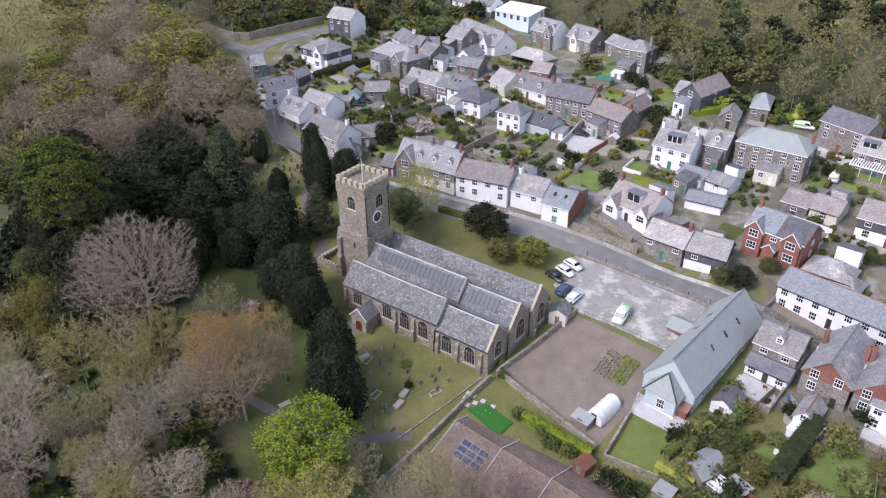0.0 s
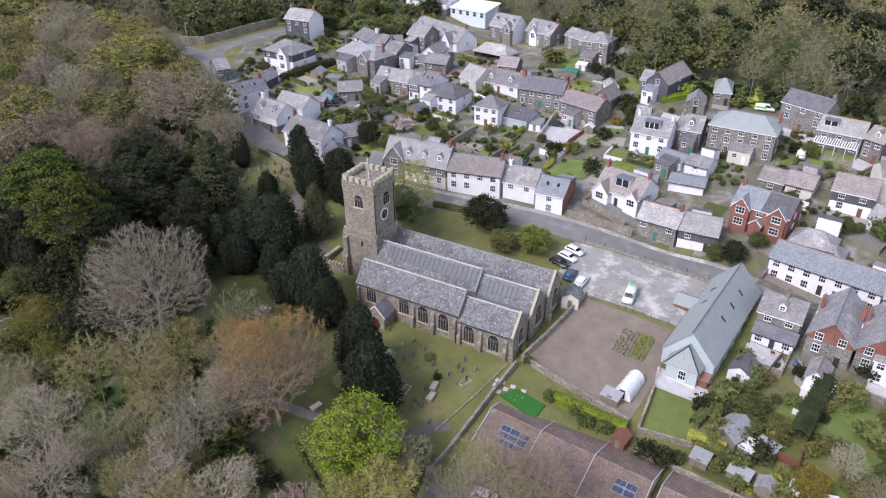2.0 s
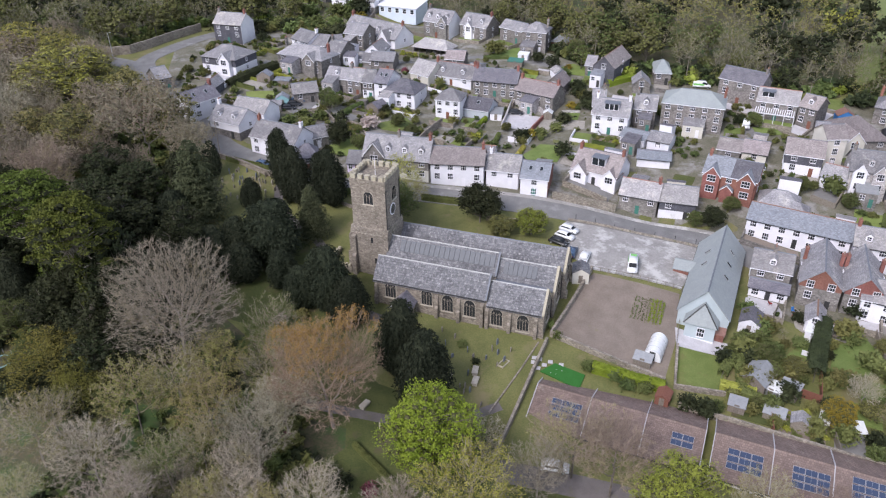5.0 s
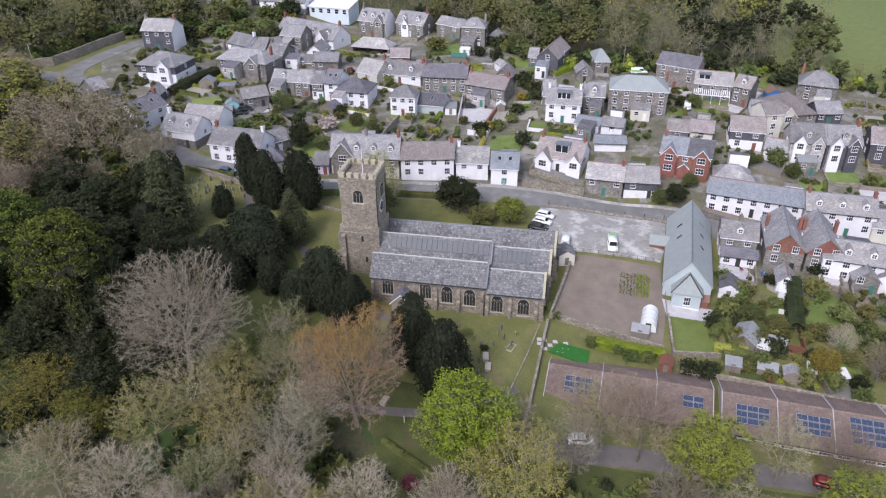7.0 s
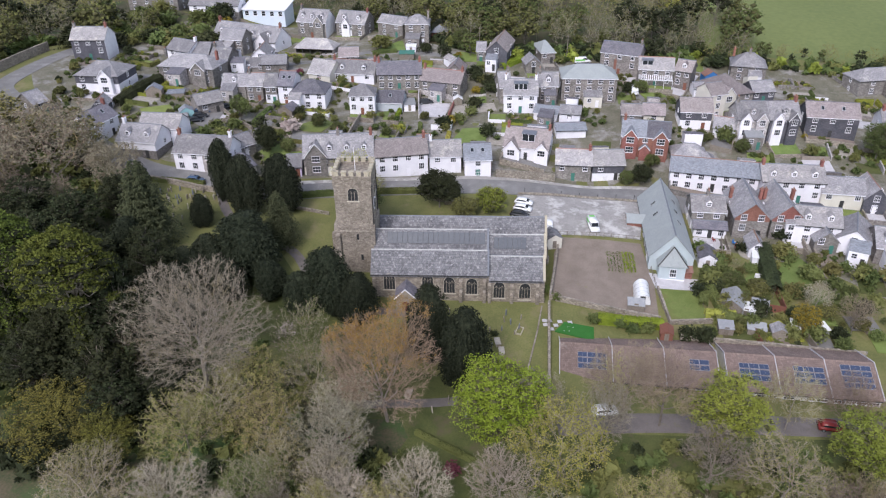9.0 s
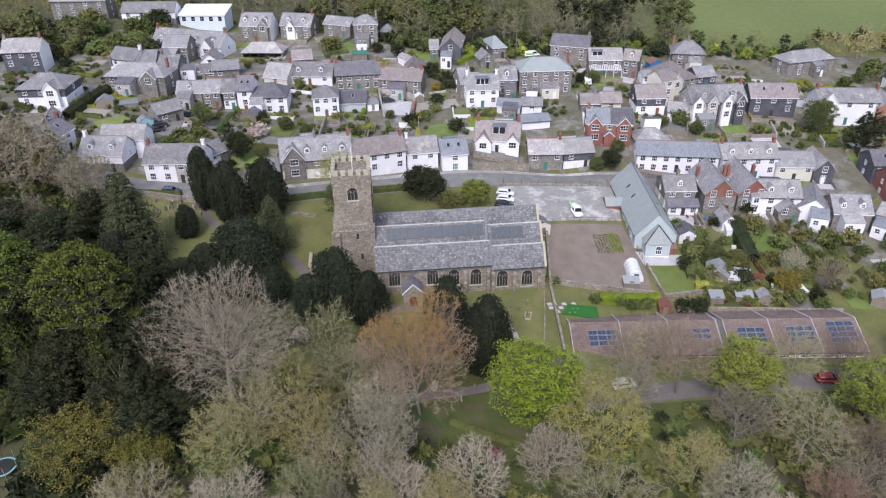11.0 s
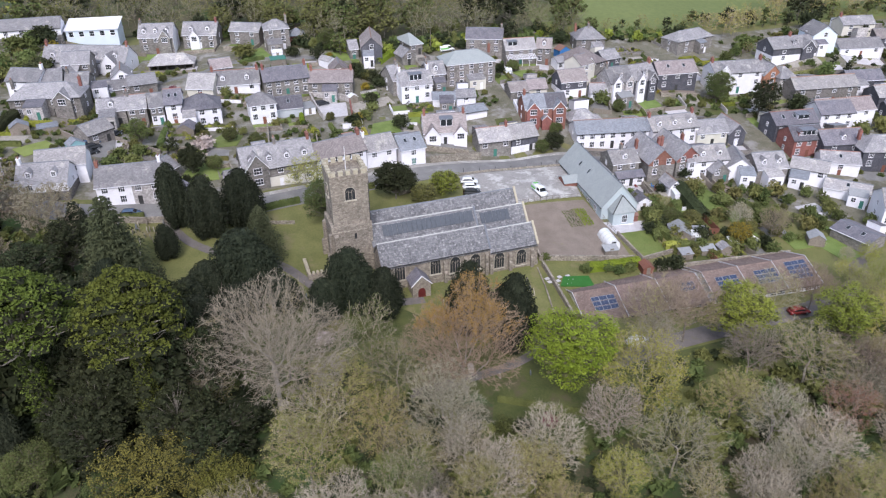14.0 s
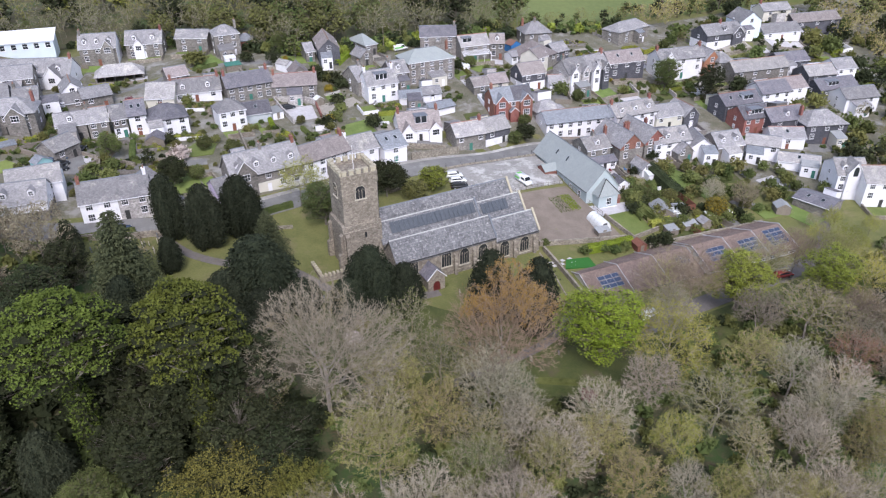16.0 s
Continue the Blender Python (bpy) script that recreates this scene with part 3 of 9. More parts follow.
# two grass sheets with the shade of the trees painted in as darker colour
sheet("ground_glade", "rough_grass", [(-44, -18), (-36, -34), (-30, -45), (-6, -47), (6, -38), (18, -37), (62, -38), (70, -28), (50, -29.5), (14, -30), (-1, -30), (-2, -23), (-12, -20), (-24, -19), (-34, -13)], 0.03, "long rough grass in the lower churchyard, coloured for tree shade", "grass", 3.0)
sheet("ground_yew_shade", "rough_grass", [(-62, -14), (-46, -14), (-36, -13), (-26, -18), (-25, -12), (-34, -3), (-40, -5.5), (-46, -1), (-49, 5), (-53, 11), (-62, 14), (-74, 8)], 0.03, "rough grass under the churchyard yews, coloured for their shade", "grass", 3.0)
sheet("ground_litter", "litter", [(-40, -28), (-33, -30), (-25, -29.5), (-23.5, -33), (-27, -40), (-36, -42)], 0.07, "brown leaf litter under the copper-budded beech", "woodland floor", 3.0)
strip("path_churchyard", "path_tarmac", [(-72, 33), (-70, 29), (-68.4, 23), (-65.5, 20.4), (-58, 15.5), (-50, 13), (-47, 6), (-44, 0.4), (-38, -2.8), (-30, -4.6), (-26, -4.4)], 2.0, 0.05, "worn tarmac churchyard path to the porch", "path")
strip("path_lower", "path_tarmac", [(-36, -27), (-30, -26.8), (-25, -26), (-15.7, -25.4), (-9, -22.5), (-3, -17)], 1.8, 0.05, "dark tarmac path through the lower churchyard", "path")
sheet("pavement_car_park", "tarmac_pale", [(-2.5, 27), (5, 22.5), (22.6, 22.3), (26.2, 37.8), (16, 38.6), (6, 38.6), (-3.4, 37.6)], 0.09, "worn pale tarmac car park with faded bays", "car park")
sheet("ground_allotment", "soil", [(1.8, 1.2), (21.8, -2.4), (22.8, 7.0), (22.4, 20.8), (5.6, 21.5), (3.4, 16)], 0.06, "dug brown soil allotment", "allotment")
sheet("ground_hall_lawn", "lawn", [(23.2, 7), (31.5, 6.5), (31.3, -2), (24, -3)], 0.05, "mown green lawn below the chapel hall", "lawn")
sheet("pavement_hall", "concrete", [(22.4, 11.5), (33, 10.2), (33, 6.8), (23, 6.9)], 0.07, "pale concrete apron round the hall", "pavement")


# ---- windows, roofs and walls that houses share ----
SHARED = {}


def lattice(bm, xs, zs, open_cells, y0, y1):
    """A slab over a grid, with the named cells left open: one joined piece."""
    grid = {}

    def at(i, k, y):
        key = (i, k, y)
        if key not in grid:
            grid[key] = bm.verts.new((xs[i], y, zs[k]))
        return grid[key]
    nx, nz = len(xs) - 1, len(zs) - 1

    def solid(i, k):
        return 0 <= i < nx and 0 <= k < nz and (i, k) not in open_cells
    for i in range(nx):
        for k in range(nz):
            if not solid(i, k):
                continue
            bm.faces.new((at(i, k, y0), at(i + 1, k, y0), at(i + 1, k + 1, y0), at(i, k + 1, y0)))
            bm.faces.new((at(i, k, y1), at(i, k + 1, y1), at(i + 1, k + 1, y1), at(i + 1, k, y1)))
            for di, dk, a, c in ((-1, 0, (i, k), (i, k + 1)), (1, 0, (i + 1, k + 1), (i + 1, k)), (0, -1, (i + 1, k), (i, k)), (0, 1, (i, k + 1), (i + 1, k + 1))):
                if not solid(i + di, k + dk):
                    bm.faces.new((at(*a, y0), at(*c, y0), at(*c, y1), at(*a, y1)))


def window_meshes(w, h, kind):
    """Frame with bars, and the pane behind them, seen from the front at local y = 0 facing -y."""
    key = (round(w, 1), round(h, 1), kind)
    if key not in SHARED:
        w, h = key[0], key[1]
        t, b = 0.07, 0.025
        n = 1 if kind == "plain" else (2 if w < 1.3 else 3)
        xs = [-w / 2]
        for i in range(n):
            xs += [-w / 2 + w * i / n + (t if i == 0 else b), -w / 2 + w * (i + 1) / n - (t if i == n - 1 else b)]
        xs.append(w / 2)
        zs = [-0.06, 0.12, h / 2 - 0.035, h / 2 + 0.035, h - t, h]
        f = bmesh.new()
        lattice(f, xs, zs, {(1 + 2 * i, k) for i in range(n) for k in (1, 3)}, -0.09, 0.04)
        p = bmesh.new()
        box(p, -w / 2 + t, -0.03, t, w / 2 - t, 0.01, h - t)
        SHARED[key] = (finish(f, "window", "white"), finish(p, "pane", "glass"))
    return SHARED[key]


def add_window(parent, m, w, h, kind="sash"):
    f, p = window_meshes(w, h, kind)
    ob = part("window", f, "", parent, at=m)
    part("pane", p, "", ob)
    return ob


def roof_mesh(length, depth, rise, hip, over=0.3, thick=0.16):
    """A roof with its ridge along x and its eaves at z = 0."""
    bm = bmesh.new()
    hx, hy = length / 2 + over, depth / 2 + over
    drop = rise * over / (depth / 2)
    if hip:
        rx = max(length / 2 - depth * 0.42, 0.3)
        lo = [bm.verts.new((x, y, -drop - thick)) for x, y in ((-hx, -hy), (hx, -hy), (hx, hy), (-hx, hy))]
        up = [bm.verts.new((x, y, -drop)) for x, y in ((-hx, -hy), (hx, -hy), (hx, hy), (-hx, hy))]
        a, b = bm.verts.new((-rx, 0, rise)), bm.verts.new((rx, 0, rise))
        bm.faces.new((up[0], up[1], b, a))
        bm.faces.new((up[2], up[3], a, b))
        bm.faces.new((up[1], up[2], b))
        bm.faces.new((up[3], up[0], a))
        for i in range(4):
            j = (i + 1) % 4
            bm.faces.new((lo[i], lo[j], up[j], up[i]))
        bm.faces.new(list(reversed(lo)))
    else:
        prism(bm, [(-hy, -drop), (0, rise), (hy, -drop), (hy, -drop - thick), (0, rise - thick), (-hy, -drop - thick)], -hx, hx)
    return bm


def chimney(parent, x, y, top, material="brick", pots=2):
    bm = bmesh.new()
    w = 0.45 + 0.2 * pots
    box(bm, x - 0.32, y - w / 2, top - 2.4, x + 0.32, y + w / 2, top)
    box(bm, x - 0.4, y - w / 2 - 0.08, top - 0.02, x + 0.4, y + w / 2 + 0.08, top + 0.13)
    ob = part("chimney", bm, material, parent)
    for i in range(pots):
        b = bmesh.new()
        py = y + (i - (pots - 1) / 2) * 0.38
        tube(b, (x, py, top + 0.13), (x, py, top + 0.6), 0.14, 0.11, 8)
        part("chimney_pot", b, "terracotta", ob)


WORDS = {"stone": "grey rubble stone", "stone_pale": "pale stone", "render_white": "white rendered", "render_cream": "cream rendered", "render_grey": "pale grey rendered",
         "render_lilac": "lilac painted", "render_blue": "pale blue painted", "slate_hung": "dark slate-hung", "brick": "red brick", "brick_orange": "orange brick"}
ROOFS = {"slate_hall": "smooth pale slate roof", "slate": "grey slate roof", "slate_b": "pale weathered slate roof", "slate_d": "dark slate roof", "slate_p": "brown-grey slate roof", "slate_blue": "blue-grey slate roof"}
rng = random.Random(7)
HOUSE_SPOTS = []
HOUSES = {}


def house(x, y, turn, length, depth, eave, rise, wall, low="", roof="slate", hip=0, gable=0, nwin=3, dorm=0, sky=0, chim="", side="", door=-1):
    """A house on the hillside: front at -y of its own axes, eaves and rise in metres above datum."""
    c, s = math.cos(radians(turn)), math.sin(radians(turn))
    corners = [ground(x + c * u - s * v, y + s * u + c * v) for u in (-length / 2, length / 2) for v in (-depth / 2, depth / 2)]
    base = min(corners) - 0.4
    front = (corners[0] + corners[2]) / 2 - base
    e = eave - base
    words = WORDS[wall] + (" and " + WORDS[low] if low else "")
    label = f"{words} house with a {ROOFS[roof]}" + (" and dormers" if dorm and not low else "")
    if len(label.split()) > 12:
        label = f"{words} house, {ROOFS[roof]}"
    hs = thing("house", pose(x, y, base, 0, 0, turn), label, "house", "village houses")
    HOUSE_SPOTS.append((x, y, turn, length, depth))
    HOUSES[(x, y)] = (hs, length, depth, e, rise, front, wall, roof)
    hl, hd = length / 2, depth / 2
    ridge_x = not gable
    # walls with their gables
    bm = bmesh.new()
    split = (e - 0.9 if gable else e - max(2.3, (e - front) * 0.5)) if low else 0
    if hip:
        box(bm, -hl, -hd, split, hl, hd, e)
    elif ridge_x:
        prism(bm, [(-hd, split), (hd, split), (hd, e), (0, e + rise - 0.1), (-hd, e)], -hl, hl)
    else:
        prism(bm, [(-hl, split), (hl, split), (hl, e), (0, e + rise - 0.1), (-hl, e)], -hd, hd, "y")
    part("wall", bm, wall, hs)
    if low:
        bm = bmesh.new()
        box(bm, -hl + 0.02, -hd + 0.02, 0, hl - 0.02, hd - 0.02, split)
        part("lower_wall", bm, low, hs, WORDS[low] + " lower storey")
    if side:
        bm = bmesh.new()
        prism(bm, [(-hd, 0), (hd, 0), (hd, e), (0, e + rise - 0.15), (-hd, e)], hl, hl + 0.04)
        part("side_wall", bm, side, hs, WORDS[side] + " gable end")
    # roof, ridge tiles, gutter
    rl, rd = (length, depth) if ridge_x else (depth, length)
    turned = pose(0, 0, e, 0, 0, 0 if ridge_x else 90)
    rf = part("roof", roof_mesh(rl, rd, rise, hip), roof, hs, at=turned)
    bm = bmesh.new()
    rx = max(rl / 2 - rd * 0.42, 0.3) if hip else rl / 2 + 0.3
    prism(bm, [(-0.16, rise - 0.06), (0, rise + 0.09), (0.16, rise - 0.06)], -rx, rx)
    part("ridge_tiles", bm, rng.choice(["terracotta", "lead", "lead", "slate_d", "lead"]), rf)
    if ridge_x:
        bm = bmesh.new()
        drop = rise * 0.3 / hd
        box(bm, -hl - 0.3, -hd - 0.42, e - drop - 0.2, hl + 0.3, -hd - 0.3, e - drop - 0.07)
        part("gutter", bm, rng.choice(["metal_dark", "white"]), hs)
    # windows and doors, storey by storey down from the eaves
    top = e - 1.75 if ridge_x or hip else e - 0.9
    floors = max(1, int((top - front) / 2.3 + 0.8))
    for k in range(floors):
        z = top - 2.4 * k
        if z < front + 0.35:
            z = max(z, front + 0.5) if k == 0 else -1
        if z < 0:
            continue
        ground_floor = z - 2.5 < front + 0.2
        for i in range(nwin):
            wx = (i + 0.5) / nwin * length - hl
            if ground_floor and (i == door or (door < 0 and nwin > 1 and i == nwin // 2)):
                continue
            add_window(hs, pose(wx, -hd - 0.02, z), min(1.3, length / nwin * 0.6), 1.65 if ground_floor or floors > 1 else 1.2)
        for sx in (-1, 1):
            if depth > 7.4 and not (side and sx > 0):
                add_window(hs, pose(sx * (hl + 0.02), 0.2, z, 0, 0, 90 * sx), 0.9, 1.2)
    if nwin:
        i = door if door >= 0 else nwin // 2
        wx = (i + 0.5) / nwin * length - hl
        bm = bmesh.new()
        box(bm, wx - 0.45, -hd - 0.06, front - 0.1, wx + 0.45, -hd + 0.02, front + 2.0)
        part("door", bm, rng.choice(["metal_dark", "white", "wood_red", "green_paint"]), hs, "panelled front door")
    pitch = math.degrees(math.atan2(rise, (hd if ridge_x else hl)))
    for i in range(dorm):
        dx = (i + 0.5) / dorm * length - hl
        dz, dy = e + rise * 0.28, -hd + hd * 0.28
        bm = bmesh.new()
        prism(bm, [(dx - 0.6, dz - 0.2), (dx + 0.6, dz - 0.2), (dx + 0.6, dz + 1.0), (dx, dz + 1.5), (dx - 0.6, dz + 1.0)], dy, dy + hd * 0.62, "y")
        d = part("dormer", bm, rng.choice(["white", wall]) if wall != "stone" else "white", hs)
        bm = bmesh.new()
        prism(bm, [(dx - 0.75, dz + 0.9), (dx, dz + 1.52), (dx + 0.75, dz + 0.9), (dx + 0.75, dz + 1.0), (dx, dz + 1.64), (dx - 0.75, dz + 1.0)], dy - 0.15, dy + hd * 0.7, "y")
        part("dormer_roof", bm, roof, d)
        add_window(hs, pose(dx, dy - 0.01, dz - 0.05), 0.9, 1.0)
    for i in range(sky):
        dx = (i + 0.5) / sky * length * 0.8 - hl * 0.8
        f = 0.55
        m = pose(dx, -hd + hd * f, e + rise * f + 0.06, pitch, 0, 0)
        bm = bmesh.new()
        box(bm, -0.42, -0.62, -0.03, 0.42, 0.62, 0.05)
        ob = part("skylight", bm, "metal", hs, at=m)
        bm = bmesh.new()
        box(bm, -0.34, -0.54, 0.045, 0.34, 0.54, 0.065)
        part("pane", bm, "glass", ob)
    for ch in chim:
        cx = {"L": -hl + 0.4, "R": hl - 0.4, "M": 0.0}[ch]
        if ridge_x:
            chimney(hs, cx, 0, e + rise + 1.0, rng.choice(["brick", "brick", wall if "render" in wall else "stone"]), rng.choice([2, 3]))
        else:
            chimney(hs, cx, hd * 0.3, e + rise * 0.3 + 1.8, "brick", 2)
    return hs


# ---- the church ----
def arched(bm, cx, z0, w, h, y0, y1, steps=6):
    """A pointed-arch block facing -y."""
    out = [(cx - w / 2, z0), (cx + w / 2, z0)]
    r = h * 0.62
    for i in range(steps + 1):
        t = i / steps
        out.append((cx + w / 2 * math.cos(t * math.pi / 2) ** 0.8, z0 + r + (h - r) * math.sin(t * math.pi / 2)))
    for i in range(1, steps + 1):
        t = 1 - i / steps
        out.append((cx - w / 2 * math.cos(t * math.pi / 2) ** 0.8, z0 + r + (h - r) * math.sin(t * math.pi / 2)))
    prism(bm, out, y0, y1, "y")


def church_window(parent, m, w, h, lights=3):
    bm = bmesh.new()
    arched(bm, 0, 0, w + 0.2, h + 0.12, -0.05, 0.05)
    ob = part("window", bm, "dressed", parent, at=m)
    bm = bmesh.new()
    arched(bm, 0, 0.12, w, h - 0.05, -0.065, 0.0)
    part("leaded_pane", bm, "lead_glass", ob)
    bm = bmesh.new()
    for i in range(1, lights):
        x = -w / 2 + w * i / lights
        box(bm, x - 0.04, -0.12, 0.12, x + 0.04, -0.06, h * 0.8)
    for s in (-1, 1):
        tube(bm, (s * w * 0.25 - w * 0.2, -0.1, h * 0.62), (s * w * 0.25, -0.1, h * 0.82), 0.035, 0.035, 5)
        tube(bm, (s * w * 0.25 + w * 0.2, -0.1, h * 0.62), (s * w * 0.25, -0.1, h * 0.82), 0.035, 0.035, 5)
    part("mullion", bm, "stone_church", ob)
    bm = bmesh.new()
    box(bm, -w / 2 - 0.25, -0.25, -0.15, w / 2 + 0.25, 0.05, 0.02)
    part("sill", bm, "dressed", ob)


def buttress(parent, x, y, base, top, out=0.75, w=0.65, turn=0):
    bm = bmesh.new()
    mid = base + (top - base) * 0.62
    prism(bm, [(0.1, 0), (-out, 0), (-out, mid - base), (-out * 0.6, mid - base + 0.35), (-out * 0.6, top - base - 0.5), (0, top - base), (0.1, top - base)], -w / 2, w / 2)
    part("buttress", bm, "stone_church", parent, at=pose(x, y, base, 0, 0, turn))


def gable_body(parent, x0, x1, y0, y1, base, eave, ridge, east=True):
    ym = (y0 + y1) / 2
    bm = bmesh.new()
    prism(bm, [(y0, base), (y1, base), (y1, eave), (ym, ridge - 0.12), (y0, eave)], x0, x1)
    part("wall", bm, "stone_church", parent)


def church_roof(parent, x0, x1, y0, y1, eave, ridge, over_s=0.3, over_n=0.0):
    ym = (y0 + y1) / 2
    sl = (ridge - eave) / (ym - y0)
    bm = bmesh.new()
    ya, yb = y0 - ym - over_s, y1 - ym + over_n
    za, zb = eave - ridge - sl * over_s, eave - ridge - sl * over_n
    prism(bm, [(ya, za), (0, 0), (yb, zb), (yb, zb - 0.2), (0, -0.22), (ya, za - 0.2)], -(x1 - x0) / 2, (x1 - x0) / 2)
    rf = part("roof", bm, "slate_church", parent, at=pose((x0 + x1) / 2, ym, ridge))
    bm = bmesh.new()
    prism(bm, [(-0.15, -0.08), (0, 0.08), (0.15, -0.08)], -(x1 - x0) / 2, (x1 - x0) / 2)
    part("ridge_tiles", bm, "flashing" if y0 < 7 else "lead", rf)
    return rf


def build_church():
    ch = thing("church", pose(0, 0, 0), "medieval grey stone church with three slate roofs", "church")
    lowz = -2.2
    S0, S1, N1, N2 = 0.0, 6.1, 12.2, 18.3
    XW, XM = -32.8, -10.6
    # nave and aisles; the eastern bays of two of them are lower
    for x0, x1, y0, y1, eave, ridge in ((XW, XM, S0, S1, 5.9, 9.4), (XM, 0.0, S0, S1, 4.85, 8.2), (XW, XM, S1, N1, 7.0, 10.5), (XM, 0.6, S1, N1, 6.1, 9.5), (XW, 1.2, N1, N2, 6.6, 10.2)):
        gable_body(ch, x0, x1, y0, y1, lowz, eave, ridge)
        church_roof(ch, x0 - (0.25 if x0 == XW else 0), x1 - 0.25, y0, y1, eave, ridge, 0.35 if y0 == S0 else 0.0, 0.35 if y1 == N2 else 0.0)
    for y, z, x0, x1 in ((S1, 6.3, XW, 0.2), (N1, 7.1, XW, 0.8)):
        bm = bmesh.new()
        prism(bm, [(y - 0.55, z - 0.2), (y + 0.55, z - 0.2), (y + 0.55, z + 0.12), (y - 0.55, z + 0.12)], x0, x1)
        part("valley_gutter", bm, "lead", ch)
    # coping on the eastern gables, and pale flashing where the roofs step
    for x, y0, y1, eave, ridge in ((0.0, S0, S1, 4.85, 8.2), (0.6, S1, N1, 6.1, 9.5), (1.2, N1, N2, 6.6, 10.2)):
        ym = (y0 + y1) / 2
        bm = bmesh.new()
        prism(bm, [(y0 - 0.2, eave - 0.25), (ym, ridge + 0.05), (y1 + 0.2, eave - 0.25), (y1 + 0.2, eave + 0.05), (ym, ridge + 0.33), (y0 - 0.2, eave + 0.05)], x - 0.35, x + 0.1)
        part("gable_coping", bm, "lichen_stone", ch)
        bm = bmesh.new()
        tube(bm, (x + 0.12, y1, eave - 0.3), (x + 0.12, y1, lowz + 2), 0.09, 0.09, 8)
        part("downpipe", bm, "metal_dark", ch)
    for y0, y1, lo, hi in ((S0 - 0.3, (S0 + S1) / 2, 5.7, 9.5), (S1, (S1 + N1) / 2, 6.9, 10.6)):
        bm = bmesh.new()
        prism(bm, [(y0, lo), (y1, hi), (y1, hi + 0.16), (y0, lo + 0.16)], XM - 0.3, XM + 0.06)
        part("verge", bm, "lead", ch)
    # dark panels on the nave's southern slope
    for x0, x1, ridge, n in ((-30.5, -11.3, 10.5, 19), (-9.6, -3.2, 9.5, 7)):
        ym = (S1 + N1) / 2
        sl = 3.45 / (ym - S1)
        for i in range(n):
            w = (x1 - x0) / n
            bm = bmesh.new()
            box(bm, -w / 2 + 0.03, -1.15, 0, w / 2 - 0.03, 1.15, 0.07)
            part("roof_panel", bm, "panel", ch, at=pose(x0 + w * (i + 0.5), ym - 1.25, ridge - 1.25 * sl + 0.1, math.degrees(math.atan(sl)), 0, 0))
    # southern windows and buttresses
    for x, z in ((-29.5, 2.75), (-22.2, 2.6), (-18.1, 2.1), (-13.8, 1.9), (-8.6, 1.15), (-3.7, 0.9)):
        church_window(ch, pose(x, -0.06, z - 0.5), 2.1, 3.5, 4)
    for x, t in ((-32.4, 5.2), (-20.2, 4.9), (-15.9, 4.9), (-11.4, 4.9), (-10.4, 4.2), (-6.2, 3.9), (-1.3, 3.9)):
        buttress(ch, x, 0, lowz, t)
    for y, w, h, x, z in ((3.05, 1.9, 3.0, 0.06, 1.9), (9.15, 2.5, 3.8, 0.66, 2.4), (15.2, 2.1, 3.9, 1.26, 2.6)):
        church_window(ch, pose(x, y, z, 0, 0, 90), w, h, 4)
    buttress(ch, 1.2, 17.9, lowz, 5.6, turn=90)
    buttress(ch, 1.2, 12.6, lowz, 5.0, turn=90)
    for x0, x1, z in ((XW - 0.2, XM - 0.3, 5.62), (XM + 0.1, -0.4, 4.57)):
        bm = bmesh.new()
        box(bm, x0, -0.5, z, x1, -0.34, z + 0.14)
        part("gutter", bm, "metal_dark", ch)
    # plinth
    bm = bmesh.new()
    box(bm, XW - 0.15, -0.15, lowz, 0.15, 0.0, 0.75)
    part("plinth", bm, "stone_church", ch)
    # southern porch
    px0, px1, py = -28.0, -24.4, -3.6
    xm = (px0 + px1) / 2
    bm = bmesh.new()
    prism(bm, [(px0, lowz), (px1, lowz), (px1, 2.6), (xm, 4.4), (px0, 2.6)], py, 0.0, "y")
    pw = part("porch", bm, "stone_church", ch)
    bm = bmesh.new()
    prism(bm, [(px0 - 0.3, 2.35), (xm, 4.5), (px1 + 0.3, 2.35), (px1 + 0.3, 2.55), (xm, 4.72), (px0 - 0.3, 2.55)], py - 0.1, 0.0, "y")
    part("porch_roof", bm, "slate_d", pw)
    bm = bmesh.new()
    prism(bm, [(px0 - 0.35, 2.4), (xm, 4.55), (px1 + 0.35, 2.4), (px1 + 0.35, 2.62), (xm, 4.8), (px0 - 0.35, 2.62)], py - 0.22, py - 0.1, "y")
    part("bargeboard", bm, "white", pw)
    bm = bmesh.new()
    arched(bm, xm, -0.9, 1.5, 2.8, py - 0.06, py + 0.02)
    part("porch_door", bm, "red_paint", pw, "dark red arched door")
    # the tower
    tx0, tx1, ty0, ty1, top = -40.1, -33.0, 7.3, 14.3, 22.6
    bm = bmesh.new()
    prism(bm, [(tx0 - 0.55, -1.5), (tx1 + 0.25, -1.5), (tx1 + 0.25, 11.2), (tx1, 12.2), (tx0, 12.2), (tx0 - 0.55, 11.2)], ty0 - 0.45, ty1 + 0.45, "y")
    tw = part("tower_base", bm, "stone_church", ch)
    bm = bmesh.new()
    prism(bm, [(ty0 - 0.55, 11.0), (ty1 + 0.55, 11.0), (ty1, 12.3), (ty0, 12.3)], tx0 - 0.58, tx1 + 0.28)
    part("string_course", bm, "stone_wall", tw, "weathered sloping offset course")
    bm = bmesh.new()
    box(bm, tx0, ty0, 12.2, tx1, ty1, top - 0.4)
    tu = part("tower_shaft", bm, "stone_church", ch)
    bm = bmesh.new()
